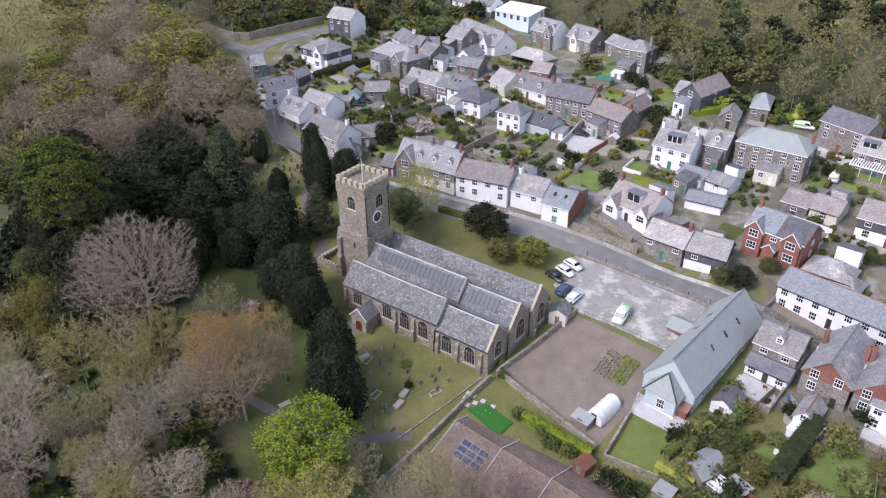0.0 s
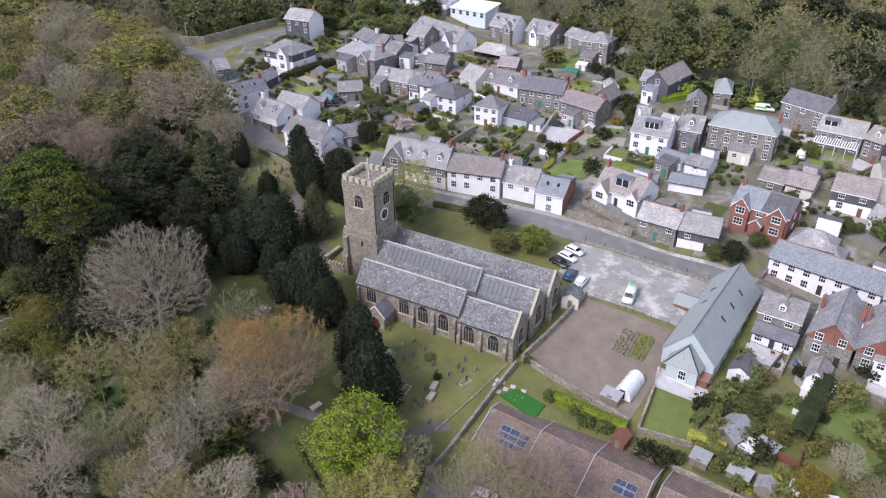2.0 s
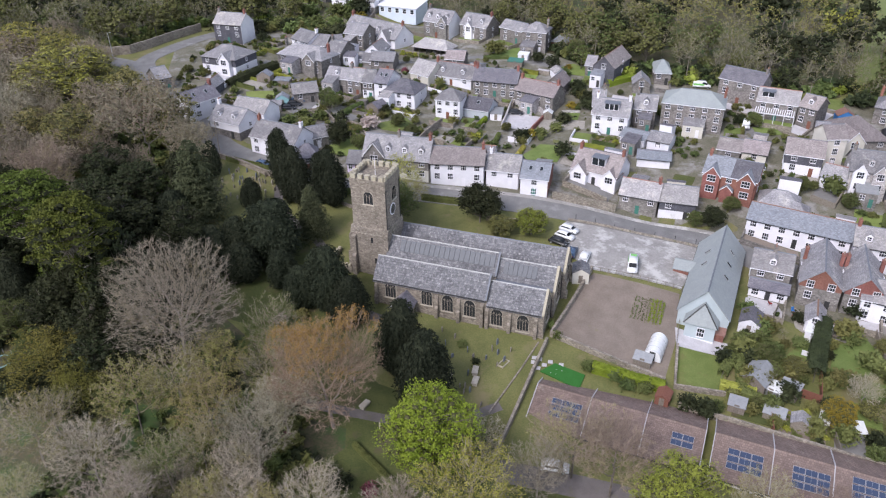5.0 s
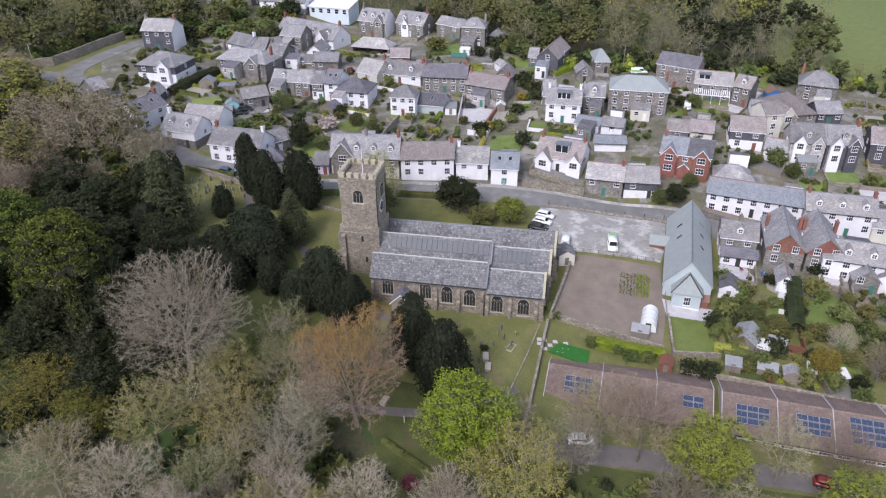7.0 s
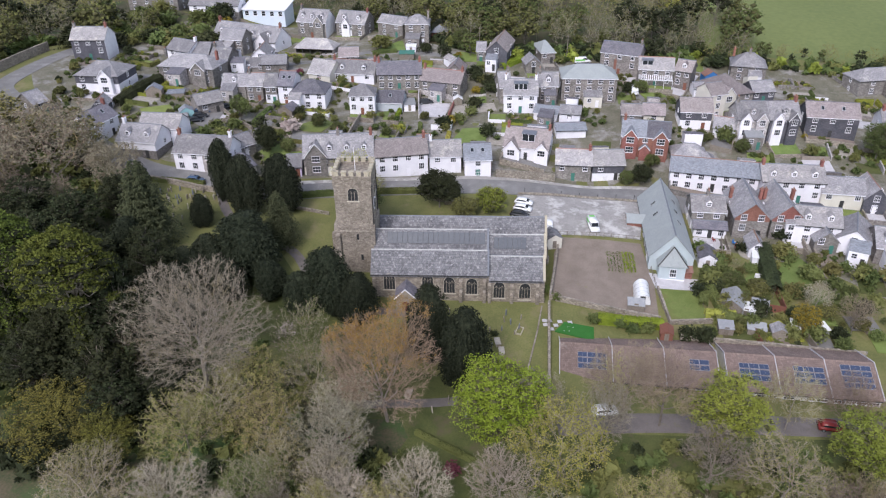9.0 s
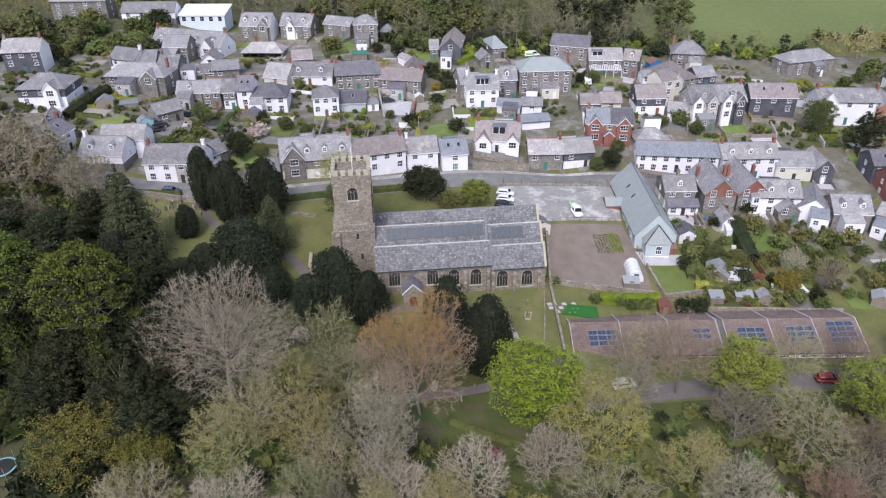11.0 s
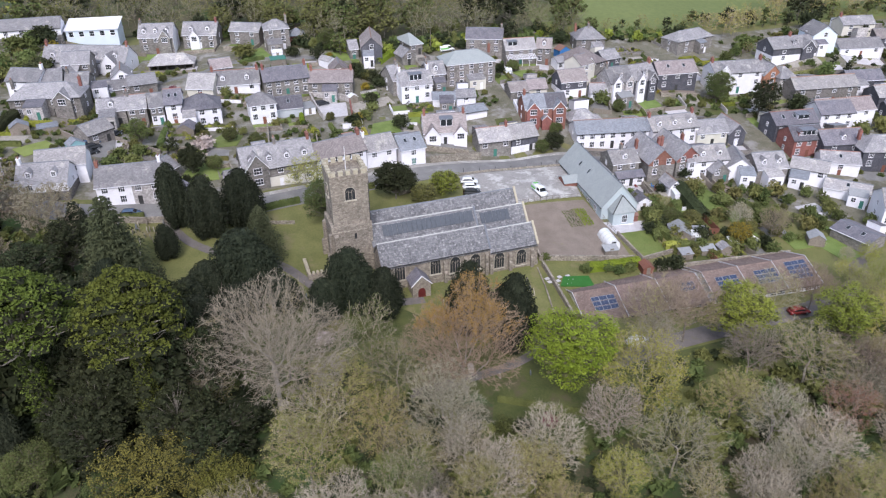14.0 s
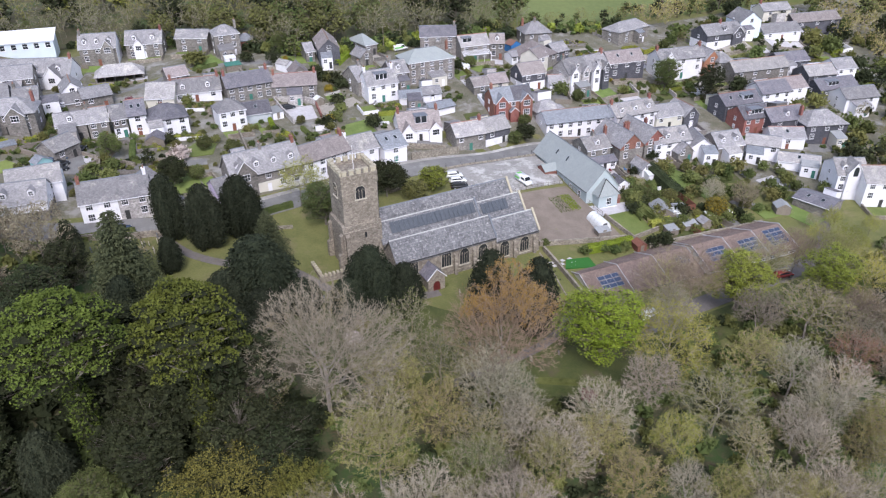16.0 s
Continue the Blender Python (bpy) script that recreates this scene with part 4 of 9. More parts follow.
    for a, b, c, d in ((tx0 - 0.12, ty0 - 0.12, tx1 + 0.12, ty0 + 0.5), (tx0 - 0.12, ty1 - 0.5, tx1 + 0.12, ty1 + 0.12), (tx0 - 0.12, ty0 + 0.5, tx0 + 0.5, ty1 - 0.5), (tx1 - 0.5, ty0 + 0.5, tx1 + 0.12, ty1 - 0.5)):
        box(bm, a, b, top - 2.2, c, d, top)
    part("parapet", bm, "stone_church", tu)
    bm = bmesh.new()
    box(bm, tx0 + 0.5, ty0 + 0.5, top - 0.9, tx1 - 0.5, ty1 - 0.5, top - 0.75)
    part("tower_roof", bm, "lead", tu)
    for k in range(5):
        for side in range(4):
            f = 0.1 + k * 0.2
            if side % 2 == 0:
                x, y = tx0 + (tx1 - tx0) * f, (ty0 - 0.12, ty1 - 0.5)[side // 2]
                b = (x - 0.42, y, x + 0.42, y + 0.62)
            else:
                x, y = (tx0 - 0.12, tx1 - 0.5)[side // 2], ty0 + (ty1 - ty0) * f
                b = (x, y - 0.42, x + 0.62, y + 0.42)
            bm = bmesh.new()
            box(bm, b[0], b[1], top, b[2], b[3], top + 0.75)
            box(bm, b[0] - 0.06, b[1] - 0.06, top + 0.75, b[2] + 0.06, b[3] + 0.06, top + 0.9)
            part("merlon", bm, "lichen_stone", tu)
    church_window(tu, pose(-36.5, ty0 - 0.05, 17.4), 1.9, 2.6, 3)
    church_window(tu, pose(tx1 + 0.05, 11.2, 17.4, 0, 0, 90), 1.9, 2.6, 3)
    church_window(tu, pose(tx0 - 0.05, 10.8, 17.4, 0, 0, -90), 1.9, 2.6, 3)
    for x, z in ((-36.1, 9.2), (-35.5, 4.6)):
        bm = bmesh.new()
        box(bm, x - 0.22, ty0 - 0.5, z, x + 0.22, ty0 - 0.4, z + 1.2)
        part("slit_window", bm, "lead_glass", tw)
    # clock on the eastern face
    bm = bmesh.new()
    tube(bm, (tx1, 10.4, 15.6), (tx1 + 0.12, 10.4, 15.6), 1.25, 1.25, 28)
    ck = part("clock_surround", bm, "white", tu, "white painted ring round the clock")
    bm = bmesh.new()
    tube(bm, (tx1 + 0.1, 10.4, 15.6), (tx1 + 0.15, 10.4, 15.6), 0.98, 0.98, 28)
    part("clock_dial", bm, "metal_dark", ck, "black clock dial")
    bm = bmesh.new()
    box(bm, tx1 + 0.16, 10.37, 15.6, tx1 + 0.18, 10.43, 16.4)
    box(bm, tx1 + 0.16, 10.4, 15.57, tx1 + 0.18, 10.95, 15.63)
    part("clock_pointer", bm, "lichen_stone", ck)
    # rainwater pipes, flagpole, stair buttress at the west
    for x, y, z0 in ((tx1 + 0.08, ty0 + 0.15, 10.0), (tx1 + 0.08, ty1 - 0.4, 10.5)):
        bm = bmesh.new()
        tube(bm, (x, y, top - 2.1), (x, y, z0), 0.1, 0.1, 8)
        box(bm, x - 0.18, y - 0.18, top - 2.2, x + 0.18, y + 0.18, top - 1.8)
        part("downpipe", bm, "metal_dark", tu)
    bm = bmesh.new()
    tube(bm, (-36.3, 10.6, top - 0.8), (-36.3, 10.6, 27.0), 0.07, 0.04, 8)
    part("flagpole", bm, "white", tu, "white flagpole with a limp flag")
    for x, y, tr in ((tx0 - 0.4, ty0 + 0.3, -90), (tx0 - 0.4, ty1 - 0.3, -90), (tx0 + 0.2, ty0 - 0.3, 0), (tx1 - 0.2, ty1 + 0.3, 180)):
        buttress(tw, x, y, -1.5, 10.8, 1.2, 0.9, tr)
    # low battlemented wall west of the tower
    bm = bmesh.new()
    box(bm, -46.2, 6.0, -1, -40.6, 6.5, 3.4)
    box(bm, -46.2, 6.5, -1, -45.7, 12.0, 3.6)
    bw = part("forecourt_wall", bm, "stone_church", ch)
    for i in range(7):
        bm = bmesh.new()
        box(bm, -46.1 + i * 0.8, 5.9, 3.4, -45.7 + i * 0.8, 6.55, 3.85)
        part("coping_stone", bm, "lichen_stone", bw)
    for i in range(6):
        bm = bmesh.new()
        box(bm, -46.3, 6.9 + i * 0.85, 3.6, -45.65, 7.35 + i * 0.85, 4.05)
        part("coping_stone", bm, "lichen_stone", bw)


build_church()


# ---- the chapel hall, white-roofed vestry shed, allotment ----
def build_hall():
    x0, x1, y0, y1 = 23.8, 32.6, 12.5, 38.5
    base, eave, ridge = -2.2, 3.0, 8.0
    turn = -6
    h = thing("chapel_hall", pose(28.2, 25.5, 0, 0, 0, turn), "long pale grey-blue rendered hall with a smooth slate roof", "hall")
    w, l = 8.8, 26.5
    bm = bmesh.new()
    prism(bm, [(-w / 2, base), (w / 2, base), (w / 2, eave), (0, ridge - 0.1), (-w / 2, eave)], -l / 2, l / 2, "y")
    part("wall", bm, "render_hall", h)
    rf = part("roof", roof_mesh(l, w, ridge - eave, 0), "slate_hall", h, at=pose(0, 0, eave, 0, 0, 90))
    bm = bmesh.new()
    prism(bm, [(-0.16, 4.94), (0, 5.09), (0.16, 4.94)], -l / 2 - 0.3, l / 2 + 0.3)
    part("ridge_tiles", bm, "lead", rf)
    # hipped southern end bay
    bm = bmesh.new()
    box(bm, -2.6, -l / 2 - 2.6, base, 2.6, -l / 2, 2.2)
    ap = part("end_bay", bm, "render_hall", h)
    bm = bmesh.new()
    v = [bm.verts.new(p) for p in ((-3, -l / 2 - 3, 2.1), (3, -l / 2 - 3, 2.1), (3, -l / 2 + 2.5, 2.1), (-3, -l / 2 + 2.5, 2.1), (0, -l / 2 - 0.9, 5.6), (0, -l / 2 + 2.5, 5.6))]
    for f in ((0, 1, 4), (1, 2, 5, 4), (3, 0, 4, 5), (2, 3, 5), (3, 2, 1, 0)):
        bm.faces.new([v[i] for i in f])
    part("end_bay_roof", bm, "slate_hall", ap)
    bm = bmesh.new()
    for a, b in ((0, 4), (1, 4)):
        p = ((-3, -l / 2 - 3, 2.15), (3, -l / 2 - 3, 2.15))[a]
        tube(bm, p, (0, -l / 2 - 0.9, 5.65), 0.12, 0.12, 6)
    part("hip_tiles", bm, "metal_dark", ap)
    add_window(h, pose(0.2, -l / 2 - 2.64, -0.4), 1.3, 1.9, "sash")
    bm = bmesh.new()
    box(bm, -2.65, -l / 2 - 2.65, base, 2.65, -l / 2, -0.9)
    part("plinth", bm, "white", h, "white painted plinth")
    bm = bmesh.new()
    box(bm, 2.6, -l / 2 - 1.6, base, 4.2, -l / 2 - 0.05, 0.4)
    po = part("side_porch", bm, "brick", h)
    bm = bmesh.new()
    prism(bm, [(-l / 2 - 1.8, 0.35), (-l / 2 + 0.05, 0.35), (-l / 2 + 0.05, 1.0)], 2.55, 4.4)
    part("side_porch_roof", bm, "terracotta", po)
    # skylights
    pitch = math.degrees(math.atan2(5, w / 2))
    for sx, ys in ((1, (-3.5, 1.5, 6.5)), (-1, (0.0, 5.0))):
        for yy in ys:
            m = pose(sx * w / 4, yy, eave + 2.5 + 0.1, 0, sx * pitch, 0)
            bm = bmesh.new()
            box(bm, -0.75, -0.35, 0, 0.75, 0.35, 0.08)
            s = part("skylight", bm, "metal", h, at=m)
            bm = bmesh.new()
            box(bm, -0.65, -0.27, 0.08, 0.65, 0.27, 0.1)
            part("pane", bm, "glass", s)
    for sx in (-1, 1):
        for yy in (-10, -6, -2, 2, 6, 10):
            add_window(h, pose(sx * (w / 2 + 0.02), yy, -0.2, 0, 0, 90 * sx), 1.1, 1.9)
        bm = bmesh.new()
        box(bm, sx * (w / 2 + 0.3) - 0.07, -l / 2 - 0.3, 2.5, sx * (w / 2 + 0.3) + 0.07, l / 2 + 0.3, 2.62)
        part("gutter", bm, "metal_dark", h)
    # western side wing with a brick end
    bm = bmesh.new()
    prism(bm, [(1.0, base), (5.0, base), (5.0, 2.6), (3.0, 3.6), (1.0, 2.6)], -w / 2 - 3.4, -w / 2 + 0.5)
    wg = part("side_wing", bm, "brick", h, "brick side wing")
    bm = bmesh.new()
    prism(bm, [(0.7, 2.5), (3.0, 3.65), (5.3, 2.5), (5.3, 2.65), (3.0, 3.8), (0.7, 2.65)], -w / 2 - 3.6, -w / 2 + 0.6)
    part("side_wing_roof", bm, "slate_hall", wg)


build_hall()


# ---- the row of bungalows ----
def bungalow(x, y, turn, length, label, panels, ends=(1,)):
    b = thing("bungalow", pose(x, y, -5.6, 0, 0, turn), label, "bungalow", "row of bungalows")
    d, e, rise = 12.4, 2.5, 2.5
    bm = bmesh.new()
    prism(bm, [(-d / 2, 0), (d / 2, 0), (d / 2, e), (0, e + rise - 0.1), (-d / 2, e)], -length / 2, length / 2)
    part("wall", bm, "render_cream", b)
    rf = part("roof", roof_mesh(length - 0.62, d, rise, 0, 0.45), "tile_brown", b, at=pose(0, 0, e))
    bm = bmesh.new()
    prism(bm, [(-0.18, rise - 0.06), (0, rise + 0.1), (0.18, rise - 0.06)], -length / 2 + 0.15, length / 2 - 0.15)
    part("ridge_tiles", bm, "tile_brown", rf)
    for sx in ends:
        bm = bmesh.new()
        o = d / 2 + 0.5
        prism(bm, [(-o, -0.2), (0, rise + 0.02), (o, -0.2), (o, 0.06), (0, rise + 0.22), (-o, 0.06)], sx * (length / 2 + 0.1) - 0.06, sx * (length / 2 + 0.1) + 0.06)
        part("verge", bm, "concrete", rf)
    for wx in (-length * 0.3, length * 0.12, length * 0.36):
        add_window(b, pose(wx, -d / 2 - 0.02, 0.9), 1.8, 1.2)
    bm = bmesh.new()
    box(bm, -0.5, -d / 2 - 0.06, 0.1, 0.5, -d / 2, 2.1)
    part("door", bm, "white", b)
    bm = bmesh.new()
    box(bm, -length / 2, -d / 2 - 0.62, e - 0.42, length / 2, -d / 2 - 0.48, e - 0.28)
    part("gutter", bm, "metal_dark", b)
    pitch = math.degrees(math.atan2(rise, d / 2))
    for px, py, nx, ny in panels:
        for i in range(nx):
            for j in range(ny):
                yy = py + j * 1.05
                bm = bmesh.new()
                box(bm, -0.8, -0.48, 0.0, 0.8, 0.48, 0.05)
                s = part("solar_panel", bm, "metal", b, at=pose(px + i * 1.66, yy, e + rise * (1 + yy / (d / 2)) + 0.08, pitch, 0, 0))
                for k in range(2):
                    bm = bmesh.new()
                    box(bm, -0.76 + k * 0.77, -0.44, 0.05, -0.01 + k * 0.77, 0.44, 0.056)
                    part("solar_cell", bm, "solar", s)


bungalow(6.5, -12.1, -4.5, 8.9, "low bungalow with brown tiled roof and solar panels", [(-0.6, -4.2, 3, 3)], (-1, 1))
bungalow(15.4, -12.8, -4.5, 8.9, "low bungalow with brown tiled roof", [])
bungalow(24.3, -13.5, -4.5, 8.9, "low bungalow with brown tiled roof, last of its block", [(0.6, -3.2, 2, 2)])
bungalow(34.3, -14.3, -4.5, 8.2, "low bungalow with brown tiled roof and two solar arrays", [(-1.2, -4.3, 3, 3)], (-1, 1))
bungalow(42.4, -15.0, -4.5, 8.2, "low bungalow with brown tiled roof and a solar array", [(-0.4, -4.2, 3, 3)])
bungalow(50.5, -15.7, -4.5, 8.2, "end bungalow with brown tiled roof and a solar array", [(-0.8, -4.4, 3, 4)])


# ---- the village ----
house(-133.2, 108.4, 1, 10.6, 8, 22.9, 3, "slate_hung", roof="slate_b", nwin=3, chim="LR", side="render_white")
house(-118.4, 82.9, -4, 12.6, 10.5, 19.9, 2.7, "slate_hung", low="render_white", hip=1, nwin=3)
house(-112.3, 65.3, 9, 3.2, 6, 16.4, 1.8, "slate_hung", gable=1, nwin=1)
house(-108.6, 52.6, 73, 9.8, 6.5, 16.6, 2.6, "render_white", roof="slate_d", nwin=2, sky=2, chim="R")
house(-94.1, 48.0, -10, 10.1, 8, 14.3, 3, "render_white", low="stone", nwin=2, dorm=2, chim="L")
house(-77.1, 42.9, -6, 13.4, 8, 13.5, 3, "render_white", nwin=4, chim="LR", door=2)
house(-71.3, 49.1, 49, 5.0, 6, 12.2, 2, "stone", nwin=1)
house(-68.2, 39.6, 31, 5.0, 6, 11.1, 2.4, "render_cream", roof="slate_d", nwin=1, hip=1)
house(-97.6, 95.0, -11, 17.6, 9, 18.4, 2.8, "stone", hip=1, nwin=4, chim="LR")
house(-103.2, 106.7, -26, 9.2, 8, 20.0, 2.4, "render_white", nwin=2, chim="R")
house(-97.8, 105.5, -4, 6.0, 7, 19.3, 2.6, "stone", nwin=2)
house(-95.5, 108.8, 38, 5.2, 7, 18.6, 2.4, "stone", nwin=2)
house(-90.4, 132.9, -23, 26.2, 9, 17.0, 4, "render_white", nwin=4, dorm=4, chim="LR")
house(-80.4, 109.8, 2, 5.6, 8, 17.5, 2.4, "render_white", gable=1, nwin=1)
house(-83.4, 105.9, 1, 17.8, 6, 15.2, 2, "stone", nwin=5)
house(-82.3, 86.8, -4, 6.8, 6, 15.4, 2.4, "stone", nwin=2, dorm=1)
house(-76.2, 86.6, -3, 4.8, 7, 15.5, 2.6, "stone", nwin=2, chim="L")
house(-71.5, 85.7, 1, 3.3, 7, 15.6, 2.6, "stone", low="render_white", nwin=2)
house(-66.9, 86.5, -4, 4.2, 9, 15.8, 2.8, "render_white", roof="slate_d", nwin=1, sky=2)
house(-60.2, 83.6, -2, 9.8, 9, 14.6, 2.6, "render_white", roof="slate_d", hip=1, nwin=3, door=0)
house(-44.8, 80.0, 2, 7.0, 7, 14.8, 2.2, "render_white", hip=1, nwin=3)
house(-37.2, 83.5, -5, 7.3, 7.5, 11.8, 2.2, "render_grey", roof="slate_d", nwin=0, sky=1)
house(-49.5, 98.8, -8, 13.3, 7.5, 15.4, 3, "render_white", nwin=3, dorm=2, chim="LR")
house(-35.9, 96.0, 2, 12.9, 7, 16.0, 2.8, "stone", nwin=5, chim="LR", roof="slate_d")
house(-58.4, 98.0, -22, 7.4, 8, 15.5, 3.2, "render_cream", nwin=1, roof="slate_b")
house(-69.6, 142.6, -14, 10.7, 8, 20.3, 3.4, "stone", nwin=3, dorm=3, chim="L", side="render_white")
house(-55.8, 142.9, -18, 11.0, 8, 19.8, 3.2, "stone", nwin=3, dorm=2, chim="R")
house(-45.9, 45.1, 5, 16.3, 8, 11.9, 4.2, "stone", low="render_cream", nwin=5, dorm=4, chim="MR")
house(-56.3, 42.4, 9, 3.2, 6, 10.0, 2, "render_lilac", nwin=2)
house(-31.5, 46.7, 12, 12.5, 7.5, 11.7, 2.8, "render_white", nwin=4, chim="R", roof="slate_p", door=2)
house(-20.8, 49.7, 5, 7.6, 8, 10.3, 2.6, "render_white", nwin=2, roof="slate_b", chim="L")
house(-12.9, 49.3, 4, 6.3, 9, 9.8, 2.4, "render_white", roof="slate_blue", nwin=1, sky=2, side="brick")
house(0.5, 59.7, -13, 11.3, 9, 8.7, 3.6, "render_white", roof="slate_p", nwin=3, chim="LR")
house(11.1, 51.5, -5, 8.5, 7, 7.3, 2.6, "stone", nwin=3, chim="R", roof="slate_b", door=1)
house(19.2, 51.8, 3, 7.8, 7, 7.1, 2.6, "slate_hung", low="render_white", nwin=2, roof="slate_b")
house(-22.6, 93.2, -17, 12.4, 7, 14.6, 2.6, "stone", nwin=4, chim="LR", roof="slate_p")
house(-32.8, 132.1, -2, 7.9, 7.5, 22.0, 2.2, "stone", hip=1, nwin=2, chim="R")
house(-41.3, 139.2, -29, 10.3, 6, 20.3, 2, "stone", nwin=2)
house(-5.5, 112.9, -12, 6.5, 14, 19.2, 2.9, "slate_hung", gable=1, nwin=1, roof="slate_p")
house(-11.4, 114.3, -3, 2.7, 7, 17.8, 2, "stone", nwin=1)
house(8.7, 117.6, 9, 4.5, 11, 17.0, 2.4, "stone", hip=1, nwin=2, roof="slate_hall")
house(4.0, 106.7, 9, 4.7, 6, 15.8, 2, "stone", gable=1, nwin=1)
house(-0.6, 83.1, -2, 9.2, 8, 14.4, 3.2, "render_white", nwin=3, chim="LR")
house(-5.3, 89.4, 9, 3.3, 9, 14.6, 3.2, "stone", nwin=1, chim="R")
house(7.4, 88.7, -0, 5.5, 7, 15.0, 2.8, "stone", nwin=2, dorm=1, chim="L")
house(19.4, 92.4, -2, 15.5, 10, 16.5, 2.6, "stone", hip=1, nwin=5, chim="R", roof="slate_hall", door=2)
house(6.7, 77.3, -17, 6.4, 6, 10.7, 1.3, "render_white", roof="slate_blue", nwin=1)
house(13.0, 76.6, -12, 5.5, 6, 10.9, 1.4, "render_white", nwin=1)
house(12.0, 69.4, 4, 7.8, 6, 9.0, 1, "render_white", roof="slate_blue", nwin=0)
house(31.8, 107.7, -25, 11.8, 6.5, 18.7, 2.6, "stone", nwin=3, chim="R", roof="slate_d")
house(40.4, 100.0, -8, 9.9, 7, 16.4, 2.6, "stone", nwin=3, roof="slate_b")
house(48.8, 97.8, -28, 4.6, 7, 16.4, 2.4, "stone", nwin=2, roof="slate_p", dorm=1)
house(45.7, 74.0, -4, 8.1, 7.5, 12.9, 2.6, "slate_hung", low="render_white", nwin=2, roof="slate_p")
house(52.9, 68.8, -20, 5.5, 6, 9.9, 2, "render_white", nwin=2)
house(51.2, 79.1, 19, 4.7, 7, 15.8, 2.2, "render_cream", nwin=1, roof="slate_p")
house(57.8, 90.6, 19, 11.7, 13, 12.9, 4, "stone", roof="slate_p", hip=1, nwin=3)
house(69.0, 92.5, 9, 6.4, 7, 12.2, 2.2, "slate_hung", nwin=3)
house(58.5, 69.0, -1, 7.8, 8.5, 12.9, 3.4, "stone_pale", nwin=2, dorm=1, chim="L")
house(66.3, 69.2, 4, 7.8, 8.5, 12.9, 3.4, "slate_hung", nwin=2, dorm=1, chim="R")
house(80.8, 72.2, -8, 12.9, 8, 12.2, 2.8, "slate_hung", nwin=3, sky=2, roof="slate_p")
house(70.1, 107.1, -14, 9.9, 9, 15.4, 3, "stone", hip=1, nwin=2, chim="LM")
house(30.2, 60.6, -11, 11.6, 8, 11.2, 2.8, "brick", nwin=3, roof="slate_blue", chim="L")
house(44.5, 48.0, -12, 20.0, 8, 6.7, 2.3, "render_white", nwin=7, roof="slate_blue", side="render_white")
house(61.1, 44.0, -4, 13.9, 8, 6.9, 2.6, "render_white", nwin=4, dorm=3, roof="slate_b", chim="LR")
house(38.8, 32.4, -5, 7.1, 7.5, 4.9, 2.2, "stone", low="render_white", nwin=2, roof="slate_b", dorm=1, chim="M")
house(47.6, 32.1, -6, 7.2, 13, 5.0, 3.4, "brick", low="stone", gable=1, nwin=2, chim="LR")
house(54.7, 31.5, -3, 6.8, 13, 5.2, 3.2, "brick", low="stone", gable=1, nwin=2, chim="LR")
house(76.0, -10.2, -78, 8.9, 7, -1.8, 1.0, "stone", nwin=0, sky=2, roof="slate_d")
house(106.3, 100.2, 11, 17.0, 8, 13.6, 2.4, "stone", nwin=2, hip=1)
house(60.9, 27.0, -10, 9.0, 8, 4.6, 2.6, "render_white", nwin=2, dorm=2, roof="slate_b")
house(68.2, 23.7, -25, 6.4, 9, 3.0, 2.4, "render_white", gable=1, nwin=1)
house(75.1, 20.9, -10, 8.3, 8, 2.7, 2.8, "stone", nwin=2, dorm=2)
house(93.9, 29.2, -10, 8.8, 8, 4.7, 2.6, "brick", nwin=3, roof="slate_d", dorm=2)
house(85.8, 16.4, -48, 8.7, 6.5, 2.0, 1.8, "render_white", nwin=3, roof="slate_b")
house(89.5, 7.0, -48, 10.3, 6, -0.4, 1.4, "render_white", nwin=0, roof="slate_b", sky=1)
house(101.8, 24.6, -12, 11.8, 8, 4.1, 2.8, "slate_hung", nwin=2, roof="slate_d", dorm=1)
house(97.0, 18.4, -30, 9.5, 7, 1.5, 2, "render_white", nwin=1, sky=1)
house(109.6, 17.8, -20, 12.6, 10, 3.8, 2.8, "slate_hung", nwin=3, chim="L", hip=1)
house(112.0, 38.2, -10, 10.6, 8, 6.7, 2.4, "render_white", nwin=3, roof="slate_d")
house(100.4, 67.2, -10, 17.0, 8, 11.7, 2.6, "render_white", nwin=3, chim="LR")
house(110.3, 64.2, -10, 5.6, 8, 10.7, 3, "brick_orange", gable=1, nwin=1)
house(113.9, 61.1, -10, 5.7, 8, 10.2, 2.6, "stone_pale", nwin=2, hip=1)
house(121.4, 52.4, -10, 21.0, 7, 8.8, 2.6, "stone", nwin=4, roof="slate_b")
house(137.2, 41.6, -14, 10.3, 8, 7.6, 2.4, "slate_hung", nwin=2, roof="slate_b")
house(148.3, 41.4, -14, 7.7, 8, 8.2, 2.4, "render_white", nwin=2)
house(131.8, 79.6, -6, 16.9, 9, 13.4, 2.8, "slate_hung", low="render_white", nwin=2, dorm=1, chim="M")
house(144.5, 80.2, -12, 8.6, 9, 16.4, 3, "render_blue", gable=1, nwin=1)
house(159.6, 77.3, -12, 16.3, 8, 11.1, 2.4, "render_white", nwin=3)
house(168.0, 87.8, -12, 12.3, 7, 16.0, 2.2, "render_cream", nwin=2, chim="L")
house(182.5, 80.4, -12, 21.0, 8, 12.0, 2.4, "slate_hung", nwin=3, roof="slate_p")
house(138.9, 54.1, -12, 11.8, 7, 8.7, 2.2, "slate_hung", nwin=2, roof="slate_d")
house(117.6, 40.1, -8, 18.0, 8, 6.1, 2.6, "render_white", nwin=3, roof="slate_p")
house(72.3, 41.9, -8, 9.3, 8, 5.0, 2.4, "render_cream", nwin=3)
